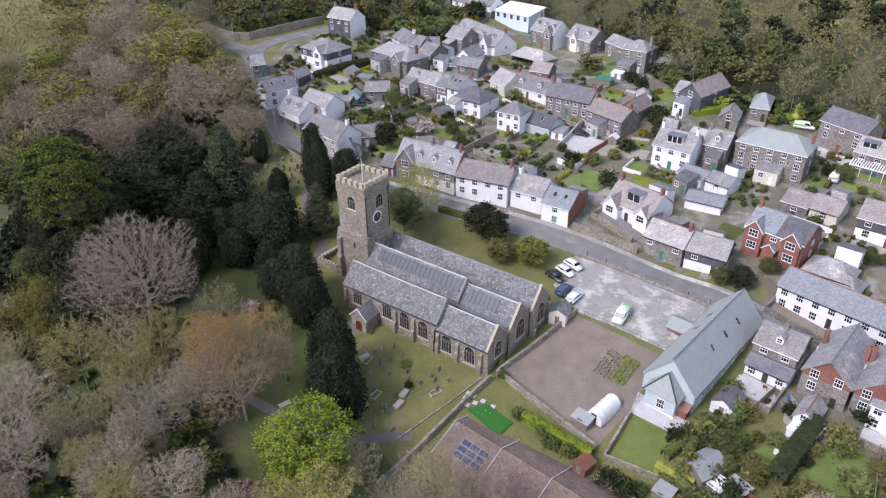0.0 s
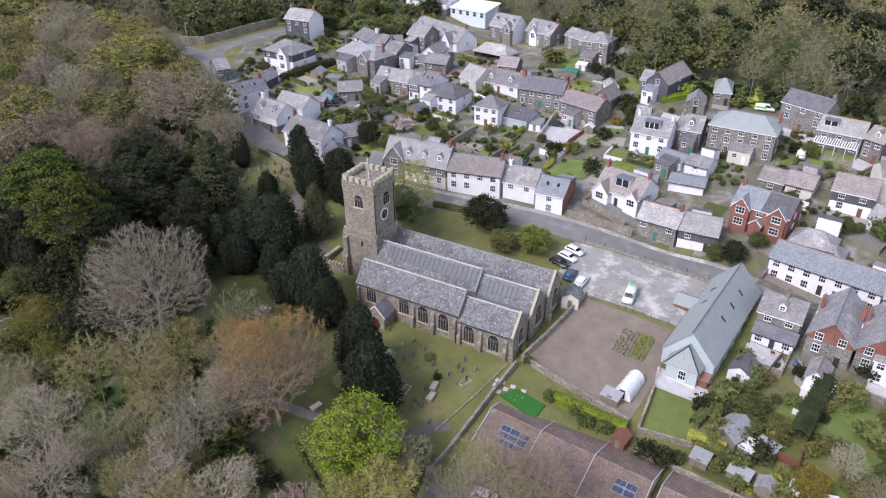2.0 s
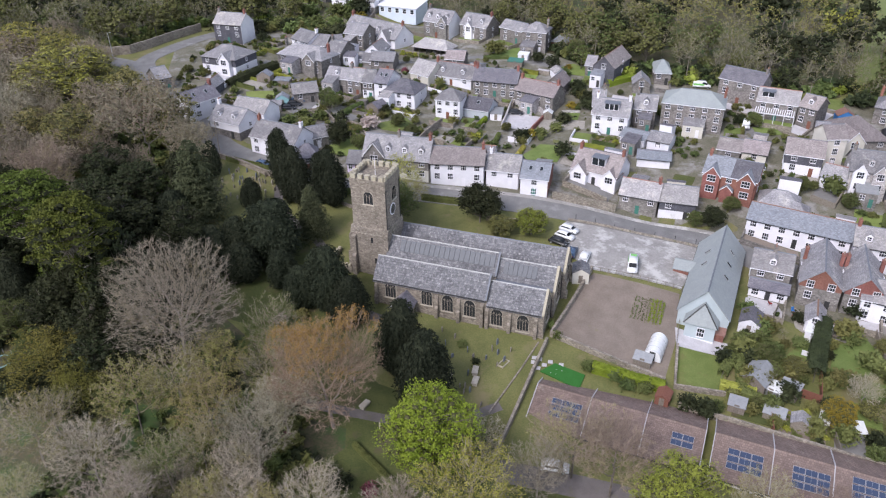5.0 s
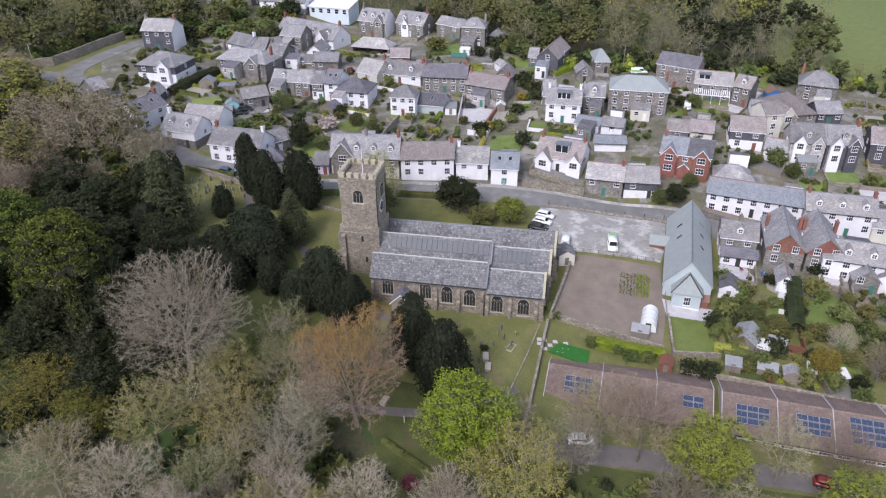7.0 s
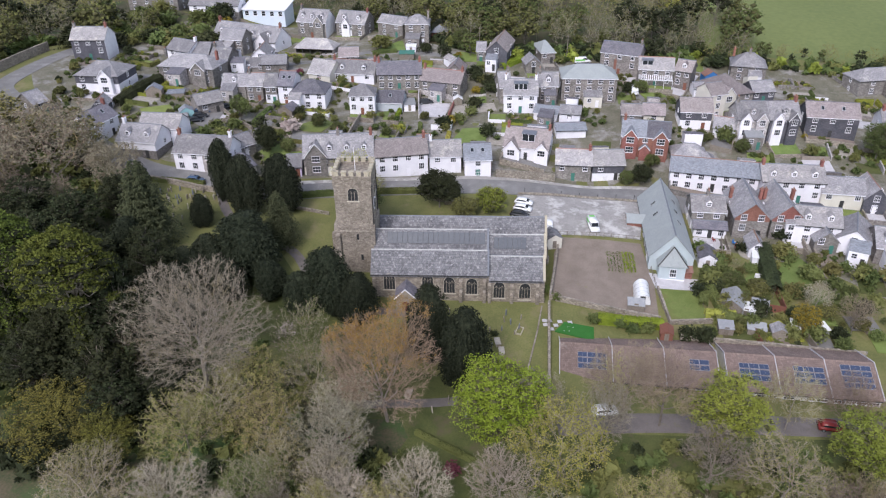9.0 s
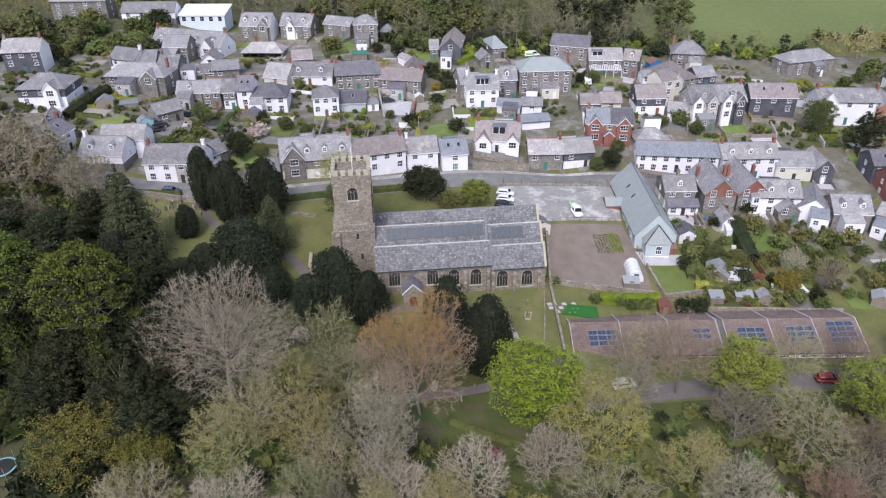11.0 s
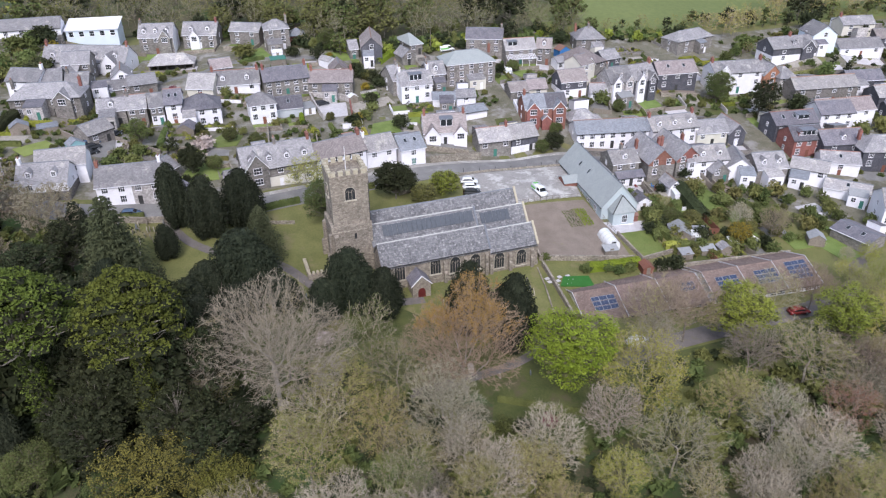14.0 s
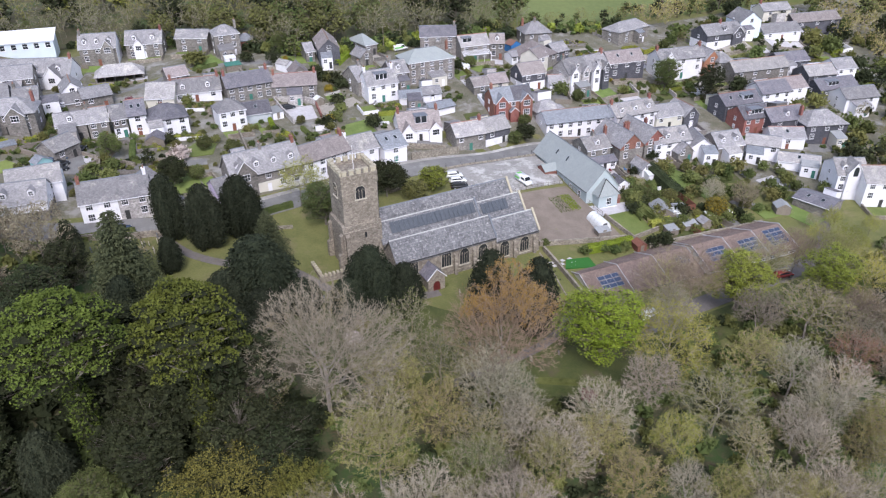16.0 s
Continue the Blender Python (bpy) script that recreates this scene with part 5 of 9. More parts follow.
house(79.0, 40.6, -8, 5.0, 9, 4.6, 2.6, "slate_hung", gable=1, nwin=1)
house(96.7, 37.3, -8, 13.0, 8, 6.0, 2.4, "slate_hung", nwin=4, sky=3, roof="slate_d")
house(138.8, 27.3, -14, 12.1, 8, 3.9, 2.4, "render_white", nwin=2)
house(139.0, 36.1, -10, 14.9, 8, 4.4, 2.4, "slate_hung", nwin=3, roof="slate_d")
house(89.6, -6.5, -30, 7.3, 9, 2.1, 2.8, "render_white", nwin=3, roof="slate_b", dorm=2)
house(91.5, -12.4, -30, 6.2, 9, 1.8, 2.8, "render_white", nwin=2, roof="slate_b")
house(-91.2, 53.8, -4, 10.0, 7, 15.3, 2.6, "render_white", nwin=2, roof="slate_b")
house(-86.1, 71.1, 38, 6.8, 6, 15.4, 2, "stone", nwin=2, roof="slate_b")
house(40.6, 56.8, -6, 8.3, 6.5, 7.2, 2.2, "stone_pale", hip=1, nwin=1)
house(46.4, 20.6, -6, 3.1, 5, 1.7, 1.6, "render_white", gable=1, nwin=1)
house(56.1, 26.4, -6, 4.1, 5, 4.6, 1.2, "render_white", nwin=2)
house(61.5, 23.2, -6, 4.7, 6, 2.4, 2.2, "stone", nwin=2, gable=1)
house(38.6, 27.6, -6, 6.9, 4, 2.2, 0.9, "render_white", nwin=3, roof="slate_d")
house(35.4, 76.2, -8, 5.5, 7, 11.1, 2, "render_cream", nwin=1, roof="slate_p")
house(29.6, 76.8, -8, 5.3, 7, 10.9, 1.8, "stone", nwin=1, roof="slate_p")
house(51.8, 91.8, 0, 4.2, 5, 12.9, 1.2, "render_white", nwin=2)
house(-75.0, 103.2, 6, 7.3, 6, 16.7, 2, "stone", nwin=2)
house(44.0, 54.8, -10, 5.1, 6, 6.1, 2, "stone", hip=1, nwin=0)
house(-52.9, 108.9, 6, 5.8, 6, 17.5, 2, "stone", nwin=1, roof="slate_p")
house(-19.0, 100.6, -8, 5.3, 7, 15.3, 2.4, "stone", gable=1, nwin=1, roof="slate_p")
house(-25.4, 136.9, -8, 5.0, 6, 17.9, 1.8, "brick", hip=1, nwin=0, roof="slate_blue")
house(-129.6, 63.4, 60, 3.9, 8, 17.8, 2.4, "stone", nwin=2)
house(-48.7, 56.4, 4, 2.9, 4, 11.2, 1.2, "stone", nwin=0)
house(-26.6, 56.7, 8, 2.5, 6, 10.1, 1.4, "render_white", nwin=1)
house(-90.9, 104.0, -8, 5.8, 8, 18.3, 2.4, "stone", nwin=3, chim="L")
house(-92.4, 122.3, -8, 7.5, 8, 19.4, 2.6, "stone", nwin=3)
house(-28.2, 53.7, 6, 4.2, 5, 9.9, 1.4, "render_white", nwin=0)
house(-107.9, 154.0, -4, 18.4, 8, 23.5, 2.6, "render_white", low="stone", nwin=4)
house(-134.0, 164.3, -4, 19.4, 9, 26.0, 3.2, "stone", nwin=4, dorm=2, chim="LR")


# ---- gabled wings, box dormers and patched fronts of single houses ----
def gable_wing(at, cx, cw, out, drop, rise, wall="", roof="", arch=False, windows=1):
    """A gabled wing that stands forward from a house front, with white bargeboards."""
    hs, length, depth, e, main, front, own, slates = HOUSES[at]
    hd, e = depth / 2, e - drop
    bm = bmesh.new()
    prism(bm, [(cx - cw / 2, 0), (cx + cw / 2, 0), (cx + cw / 2, e), (cx, e + rise - 0.1), (cx - cw / 2, e)], -hd - out, -hd * 0.2, "y")
    wing = part("gable_wing", bm, wall or own, hs)
    run = out + hd * 0.85
    part("wing_roof", roof_mesh(run, cw, rise, 0, 0.22, 0.13), roof or slates, wing, at=pose(cx, -hd - out + run / 2, e, 0, 0, 90))
    bm = bmesh.new()
    y, o, k = -hd - out - 0.24, cw / 2 + 0.26, rise * 0.22 / (cw / 2)
    prism(bm, [(cx - o, e - k - 0.16), (cx, e + rise - 0.12), (cx + o, e - k - 0.16), (cx + o, e - k + 0.06), (cx, e + rise + 0.09), (cx - o, e - k + 0.06)], y - 0.06, y, "y")
    part("bargeboard", bm, "white", wing)
    z = e - 1.5
    while z > front + 0.2 and windows:
        add_window(hs, pose(cx, -hd - out - 0.02, z), min(1.9, cw * 0.55), 1.6)
        z -= 2.6
        windows -= 1
    if arch:
        bm = bmesh.new()
        arched(bm, cx, e - 1.2, 1.5, 2.8, -hd - out - 0.05, -hd - out + 0.02)
        w = part("arched_window", bm, "white", wing)
        bm = bmesh.new()
        arched(bm, cx, e - 1.05, 1.2, 2.5, -hd - out - 0.07, -hd - out - 0.04)
        part("pane", bm, "glass", w)
    return wing


def box_dormer(at, cx, w):
    """A wide flat-roofed dormer with a band of glass in a front roof slope."""
    hs, length, depth, e, rise, front, own, slates = HOUSES[at]
    hd = depth / 2
    y, z0, z1 = -hd * 0.72, e + rise * 0.26, e + rise * 0.82
    bm = bmesh.new()
    box(bm, cx - w / 2, y, z0, cx + w / 2, -0.2, z1)
    d = part("dormer", bm, "white", hs)
    bm = bmesh.new()
    box(bm, cx - w / 2 - 0.2, y - 0.25, z1, cx + w / 2 + 0.2, -0.1, z1 + 0.14)
    part("dormer_roof", bm, "lead", d)
    n = max(2, int(w / 1.2))
    for i in range(n):
        bm = bmesh.new()
        a = cx - w / 2 + w * i / n
        box(bm, a + 0.08, y - 0.04, z0 + 0.18, a + w / n - 0.08, y + 0.02, z1 - 0.12)
        part("pane", bm, "glass", d)


def front_patch(at, u0, u1, material, label):
    """A stretch of a house front with a facing of its own."""
    hs, length, depth, e, rise, front, own, slates = HOUSES[at]
    bm = bmesh.new()
    box(bm, u0, -depth / 2 - 0.04, front - 0.3, u1, -depth / 2, e - 0.12)
    part("front_wall", bm, material, hs, label)


gable_wing((0.5, 59.7), -3.5, 4.2, 1.5, 0.6, 2.5)
gable_wing((0.5, 59.7), 4.0, 3.4, 0.7, 0.5, 2.0)
box_dormer((0.5, 59.7), 0.4, 3.2)
for u in (-3.7, 3.7):
    gable_wing((30.2, 60.6), u, 3.6, 1.0, 0.2, 2.1, windows=2)
gable_wing((30.2, 60.6), 0.0, 2.4, 1.4, 2.9, 1.1, wall="brick", windows=0)
hs, length, depth, e, rise, front, own, slates = HOUSES[(30.2, 60.6)]
bm = bmesh.new()
hy = depth / 2 + 0.3
prism(bm, [(-hy, e - rise * 0.075 + 0.02), (0, e + rise + 0.02), (hy, e - rise * 0.075 + 0.02), (hy, e - rise * 0.075 + 0.05), (0, e + rise + 0.05), (-hy, e - rise * 0.075 + 0.05)], 0.2, length / 2 + 0.31)
part("roof", bm, "slate_d", hs, "dark slate half of the roof")
box_dormer((-0.6, 83.1), 0.0, 3.6)
gable_wing((-0.6, 83.1), -2.6, 1.8, 0.9, 5.4, 0.9, windows=0)
for at in ((58.5, 69.0), (66.3, 69.2)):
    for u in (-2.0, 2.0):
        gable_wing(at, u, 2.7, 0.9, 0.1, 1.9, wall="white" if u < 0 else "", windows=2)
gable_wing((-45.9, 45.1), -5.2, 5.0, 0.4, -0.3, 3.2, wall="stone", windows=2)
front_patch((-77.1, 42.9), 0.4, 6.68, "stone_pale", "pale stone half of the front")
gable_wing((-118.4, 82.9), 3.0, 3.8, 1.3, 0.3, 2.2, wall="render_white", windows=2)
gable_wing((89.6, -6.5), 0.0, 3.4, 0.8, -0.9, 2.6, arch=True, windows=0)
box_dormer((40.4, 100.0), -2.6, 3.0)
gable_wing((131.8, 79.6), 4.6, 4.6, 0.8, 0.2, 2.4, wall="slate_hung")
gable_wing((100.4, 67.2), -5.6, 4.0, 0.6, 0.0, 2.4)
gable_wing((-97.6, 95.0), 4.6, 4.4, 1.2, 0.3, 2.2, wall="stone")
gable_wing((-90.4, 132.9), 8.6, 5.0, 1.6, 0.4, 3.2)
gable_wing((57.8, 90.6), -2.8, 4.6, 1.0, 0.2, 2.6, wall="render_cream")
box_dormer((96.7, 37.3), 2.2, 3.4)
box_dormer((93.9, 29.2), 0.0, 4.2)
box_dormer((139.0, 36.1), -2.0, 4.0)
gable_wing((-69.6, 142.6), 3.0, 3.4, 1.0, 0.2, 2.4, wall="stone")
gable_wing((-55.8, 142.9), -1.5, 3.0, 0.9, 0.6, 2.0, wall="white")



# ---- trees ----
class Growth:
    """Collects bars, twigs and leaves as plain lists, then turns them into a mesh."""

    def __init__(self, seed):
        self.r = random.Random(seed)
        self.v, self.f = [], []

    def bar(self, p, q, r0, r1, sides=4):
        d = q - p
        if d.length < 1e-4:
            return
        d = d.normalized()
        s = d.orthogonal().normalized()
        t = d.cross(s)
        n = len(self.v)
        for c, r in ((p, r0), (q, r1)):
            for k in range(sides):
                a = k * math.tau / sides
                self.v.append(c + r * (math.cos(a) * s + math.sin(a) * t))
        for k in range(sides):
            j = (k + 1) % sides
            self.f.append((n + k, n + j, n + sides + j, n + sides + k))

    def needle(self, p, q, r):
        d = (q - p).normalized()
        s = d.orthogonal().normalized()
        t = d.cross(s)
        n = len(self.v)
        for k in range(3):
            a = k * math.tau / 3
            self.v.append(p + r * (math.cos(a) * s + math.sin(a) * t))
        self.v.append(q)
        for k in range(3):
            self.f.append((n + k, n + (k + 1) % 3, n + 3))

    def sliver(self, p, q, r):
        s = (q - p).cross(Vector((self.r.gauss(0, 1), self.r.gauss(0, 1), self.r.gauss(0, 1)))).normalized() * r
        n = len(self.v)
        self.v += [p + s, p - s, q]
        self.f.append((n, n + 1, n + 2))

    def leaf(self, p, size, flat=0.0):
        r = self.r
        a = Vector((r.gauss(0, 1), r.gauss(0, 1), r.gauss(0, 1 - flat))).normalized()
        b = Vector((r.gauss(0, 1), r.gauss(0, 1), r.gauss(0, 1 - flat))).cross(a).normalized()
        n = len(self.v)
        self.v += [p + a * size, p - a * size * 0.5 + b * size * 0.75, p - a * size * 0.5 - b * size * 0.75]
        self.f.append((n, n + 1, n + 2))

    def mesh(self, name):
        me = bpy.data.meshes.new(name)
        me.from_pydata([tuple(c) for c in self.v], [], self.f)
        return me


def crown_point(r, rx, rz, shape, inner=0.45):
    """A place in the crown, measured from its middle: towards the outside, with an uneven outline."""
    while True:
        d = Vector((r.gauss(0, 1), r.gauss(0, 1), r.gauss(0, 1))).normalized()
        if shape != "column" and d.z < -0.55:
            continue
        k = (inner + (1 - inner) * r.random() ** 0.5) * (0.86 + 0.28 * noise.noise(d * 2.3 + Vector((rx, rz, 0))))
        p = Vector((d.x * rx * k, d.y * rx * k, d.z * rz * k))
        if shape == "column":
            taper = 1.0 - 0.55 * max(0, p.z / rz) ** 2 - 0.25 * max(0, -p.z / rz)
            p.x, p.y = p.x * taper, p.y * taper
        return p


def branching(seed, height, rx, low, points, step, tip):
    """Nodes, parents and thickness of a tree whose branches reach out to places spread through a lobed crown."""
    rs = np.random.default_rng(seed)
    rz = height * (1 - low) / 2
    mid = height * low + rz
    lobes = [(0.0, 0.0, mid + 0.2 * rz, 0.62)]
    for i in range(11):
        up = 0.85 - 1.25 * i / 10
        side, a = math.sqrt(1 - up * up), i * 2.4 + rs.uniform(-0.4, 0.4)
        f = rs.uniform(0.5, 0.68)
        lobes.append((math.cos(a) * side * rx * f, math.sin(a) * side * rx * f, mid + up * rz * f, rs.uniform(0.3, 0.46)))
    pick = rs.integers(0, len(lobes), points)
    d = rs.normal(size=(points, 3))
    d /= np.linalg.norm(d, axis=1)[:, None]
    k = rs.random(points) ** 0.42
    lb = np.array(lobes)[pick]
    aim = lb[:, :3] + d * (k * lb[:, 3])[:, None] * np.array((rx, rx, rz))
    aim = aim[aim[:, 2] > height * 0.05]
    nodes, parent = [], []
    n = max(2, int(height * (low + 0.12) / step))
    sway = rs.normal(0, 0.05, 2)
    for i in range(n + 1):
        z = -0.8 + (height * (low + 0.12) + 0.8) * i / n
        nodes.append((sway[0] * z, sway[1] * z, z))
        parent.append(i - 1)
    near = np.full(len(aim), 1e9)
    who = np.zeros(len(aim), int)
    fresh = range(2, len(nodes))
    for _ in range(70):
        for i in fresh:
            q = np.linalg.norm(aim - np.array(nodes[i]), axis=1)
            m = q < near
            near[m], who[m] = q[m], i
        keep = near > step * 1.25
        aim, near, who = aim[keep], near[keep], who[keep]
        if not len(aim):
            break
        start = len(nodes)
        pos = np.array(nodes)
        for i in np.unique(who):
            v = aim[who == i] - pos[i]
            v = (v / np.linalg.norm(v, axis=1)[:, None]).mean(axis=0) + rs.normal(0, 0.16, 3) + np.array((0, 0, 0.06))
            nodes.append(tuple(pos[i] + v / (np.linalg.norm(v) + 1e-6) * step))
            parent.append(int(i))
        fresh = range(start, len(nodes))
        if len(nodes) > points * 2:
            break
    thick = [0.0] * len(nodes)
    for i in range(len(nodes) - 1, 0, -1):
        thick[i] = max(thick[i], tip ** 2.2)
        thick[parent[i]] += thick[i]
    return [Vector(p) for p in nodes], parent, [max(t, tip ** 2.2) ** (1 / 2.2) for t in thick], Vector((0, 0, mid)), rz


def tree_meshes(seed, height, rx, points=520, step=0.62, twigs=3, leaves=0, leaf_size=0.1, low=0.14, gold_top=False, twig=0.017, tip=0.013, reach=0.85):
    """Wood, branchwork and leaves of one tree grown over its branching, with fine twigs and buds at the thin ends."""
    r = random.Random(seed)
    wood, fine, leaf = Growth(seed), Growth(seed + 1), Growth(seed + 2)
    nodes, parent, thick, mid, rz = branching(seed, height, rx, low, points, step, tip)
    for i in range(1, len(nodes)):
        p, q, a, b = nodes[parent[i]], nodes[i], thick[parent[i]], thick[i]
        a = min(a, b * 1.7)
        if b > 0.075:
            wood.bar(p, q, a, b, 6 if b > 0.14 else 5)
        elif b > 0.03:
            fine.bar(p, q, a, b, 3)
        else:
            s = (q - p).cross(Vector((r.gauss(0, 1), r.gauss(0, 1), r.gauss(0, 1)))).normalized()
            n = len(fine.v)
            fine.v += [p + s * a, p - s * a, q - s * b, q + s * b]
            fine.f.append((n, n + 1, n + 2, n + 3))
        if b > 0.035:
            continue
        d = (q - p).normalized()
        out = (q - mid * 0.7).normalized()
        for k in range(twigs):
            h = p.lerp(q, r.random())
            e = (d * 0.7 + out * 0.35 + Vector((r.gauss(0, 0.55), r.gauss(0, 0.55), r.gauss(0.12, 0.5)))).normalized()
            t = h + e * reach * r.uniform(0.45, 1.25)
            fine.sliver(h, t, twig)
            if gold_top and t.z < mid.z + rz * (0.62 + 0.45 * noise.noise(t * 0.3)):
                continue
            for m in range(leaves):
                leaf.leaf(h.lerp(t, r.uniform(0.25, 1.15)) + Vector((r.gauss(0, 0.12), r.gauss(0, 0.12), r.gauss(0, 0.1))), leaf_size * r.uniform(0.6, 1.4), 0.35)
    return wood.mesh("trunk"), fine.mesh("branchwork"), leaf.mesh("crown")


def leafy_meshes(seed, height, rx, clumps, count, size, low=0.12, spread=0.2, heart=0.8):
    """A tree in leaf: limbs that end in clumps, each clump a solid core coloured as the crown's inner shade, under a
    dome of leaves that lie towards the sky.
    """
    r = random.Random(seed)
    wood, core, leaf = Growth(seed), Growth(seed + 3), Growth(seed + 5)
    mid, rz = height * (low + (1 - low) / 2), height * (1 - low) / 2
    wood.bar(Vector((0, 0, -0.8)), Vector((0, 0, height * max(0.45, low + 0.1))), height * 0.02, height * 0.013, 7)
    lobes = [(Vector((0, 0, mid + rz * 0.25)), 0.7)]
    for i in range(9):
        up = 0.8 - 1.25 * i / 8
        side, a = math.sqrt(1 - up * up), i * 2.4 + r.uniform(-0.4, 0.4)
        lobes.append((Vector((math.cos(a) * side * rx * 0.52, math.sin(a) * side * rx * 0.52, mid + up * rz * 0.52)), r.uniform(0.38, 0.52)))
    for i in range(clumps):
        o, f = lobes[i % len(lobes)]
        d = Vector((r.gauss(0, 1), r.gauss(0, 1), r.gauss(0.25, 1))).normalized()
        c = o + Vector((d.x * rx, d.y * rx, d.z * rz)) * f * r.uniform(0.72, 1.0)
        c.z = max(c.z, height * low + 0.3)
        wood.bar(Vector((0, 0, max(height * 0.15, c.z - rx * 0.6))), c, height * 0.006, 0.02, 3)
        w = rx * spread * r.uniform(0.5, 1.6)
        # solid core, coloured darker than the leaves as the clump's inner shade
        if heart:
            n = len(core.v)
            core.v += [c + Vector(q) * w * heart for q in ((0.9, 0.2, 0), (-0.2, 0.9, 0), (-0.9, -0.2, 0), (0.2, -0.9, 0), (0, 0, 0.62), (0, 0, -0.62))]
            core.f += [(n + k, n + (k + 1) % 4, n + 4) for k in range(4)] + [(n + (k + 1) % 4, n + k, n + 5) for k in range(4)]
        for k in range(count):
            d = Vector((r.gauss(0, 1), r.gauss(0, 1), r.gauss(0.35, 1))).normalized()
            leaf.leaf(c + Vector((d.x * w, d.y * w, d.z * w * 0.72)) * r.uniform(0.7, 1.3), size * r.uniform(0.6, 1.5), 0.35)
    # the shade-coloured cores go out in the branchwork slot
    return wood.mesh("trunk"), core.mesh("branchwork"), leaf.mesh("crown")


def pine_meshes(seed, height, rx, pads=110, count=105, size=0.125):
    """A tall pine: an ivy-clad stem, crooked pale limbs, and flat pads of needles packed into a dome."""
    r = random.Random(seed)
    wood, core, leaf = Growth(seed), Growth(seed + 3), Growth(seed + 5)
    wood.bar(Vector((0, 0, -0.8)), Vector((0, 0, height * 0.8)), height * 0.02, height * 0.008, 7)
    for i in range(pads):
        a, f = i * 2.4, math.sqrt((i + 0.5) / pads)
        reach = rx * f * r.uniform(0.9, 1.05)
        c = Vector((math.cos(a) * reach, math.sin(a) * reach, height * (0.66 + 0.31 * math.sqrt(max(0.0, 1 - f * f))) - height * r.uniform(0.0, 0.05)))
        if i % 3 == 0:
            c.z -= height * 0.07
            c.x, c.y = c.x * 0.85, c.y * 0.85
        elbow = Vector((c.x * 0.5, c.y * 0.5, c.z - height * 0.05 + r.uniform(-0.4, 0.4)))
        wood.bar(Vector((0, 0, height * r.uniform(0.5, 0.72))), elbow, 0.11, 0.07, 4)
        wood.bar(elbow, c, 0.07, 0.03, 3)
        w = rx * r.uniform(0.15, 0.27)
        # pad core whose dark colour stands for the shade beneath the needles
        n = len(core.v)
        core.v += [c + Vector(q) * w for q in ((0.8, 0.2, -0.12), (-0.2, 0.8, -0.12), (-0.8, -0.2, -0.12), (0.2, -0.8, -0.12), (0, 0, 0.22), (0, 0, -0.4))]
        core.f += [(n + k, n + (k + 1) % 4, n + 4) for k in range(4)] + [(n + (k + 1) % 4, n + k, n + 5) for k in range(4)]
        for k in range(count):
            b, g = r.uniform(0, math.tau), math.sqrt(r.random())
            leaf.leaf(c + Vector((math.cos(b) * g * w, math.sin(b) * g * w, w * 0.5 * math.sqrt(1 - g * g) + r.gauss(0, 0.09))), size * r.uniform(0.6, 1.5), 0.35)
    for i in range(150):
        z, a = height * 0.64 * r.random(), r.uniform(0, math.tau)
        d = r.uniform(0.35, 0.8) * (1.25 - z / height)
        c = Vector((math.cos(a) * d, math.sin(a) * d, z))
        # core in the ivy, its shade likewise painted in
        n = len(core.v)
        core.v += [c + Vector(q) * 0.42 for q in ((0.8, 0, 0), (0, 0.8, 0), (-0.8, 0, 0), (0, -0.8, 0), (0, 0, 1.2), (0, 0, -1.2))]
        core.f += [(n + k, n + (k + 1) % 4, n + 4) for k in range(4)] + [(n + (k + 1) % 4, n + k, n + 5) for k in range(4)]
        for k in range(26):
            leaf.leaf(c + Vector((r.gauss(0, 0.3), r.gauss(0, 0.3), r.gauss(0, 0.4))), size * r.uniform(0.7, 1.4), 0.2)
    # cores in shade colour fill the branchwork slot here too
    return wood.mesh("trunk"), core.mesh("branchwork"), leaf.mesh("crown")


def conifer_meshes(seed, height, rx, tiers=26, around=13):
    """A broad conifer: tiers of drooping feathered boughs round a straight stem, over a dark heart."""
    r = random.Random(seed)
    wood, leaf = Growth(seed), Growth(seed + 5)
    wood.bar(Vector((0, 0, -0.8)), Vector((0, 0, height * 0.95)), height * 0.02, 0.05, 7)
    for j in range(tiers):
        f = 0.04 + 0.94 * j / (tiers - 1)
        w = rx * min(1.0, 1.25 * (1 - f) ** 0.62 + 0.04) * (0.75 + 0.25 * min(1, f / 0.12))
        n = max(4, int(around * w / rx + 2))
        for i in range(n):
            a = i * math.tau / n + j * 1.1 + r.uniform(-0.25, 0.25)
            reach = w * r.uniform(0.72, 1.08)
            way = Vector((math.cos(a), math.sin(a), 0))
            side = Vector((-way.y, way.x, 0))
            z = f * height + r.uniform(-0.2, 0.2)
            drop = 0.28 * reach
            root, mid_, end = Vector((0, 0, z)), way * reach * 0.62 + Vector((0, 0, z + 0.1)), way * reach + Vector((0, 0, z - drop))
            v = len(leaf.v)
            leaf.v += [root + side * 0.3, root - side * 0.3, mid_ - side * reach * 0.16, mid_ + side * reach * 0.16]
            leaf.f.append((v, v + 1, v + 2, v + 3))
            for k in range(24):
                t = r.uniform(0.35, 1.0)
                c = root.lerp(mid_, t / 0.62) if t < 0.62 else mid_.lerp(end, (t - 0.62) / 0.38)
                c = c + side * r.gauss(0, reach * 0.15) + Vector((0, 0, r.gauss(0, 0.12)))
                d = (way * 0.7 + side * r.gauss(0, 0.5) + Vector((0, 0, r.gauss(-0.55, 0.3)))).normalized() * r.uniform(0.3, 0.6)
                leaf.sliver(c, c + d, r.uniform(0.08, 0.15))
    return wood.mesh("trunk"), None, leaf.mesh("crown")


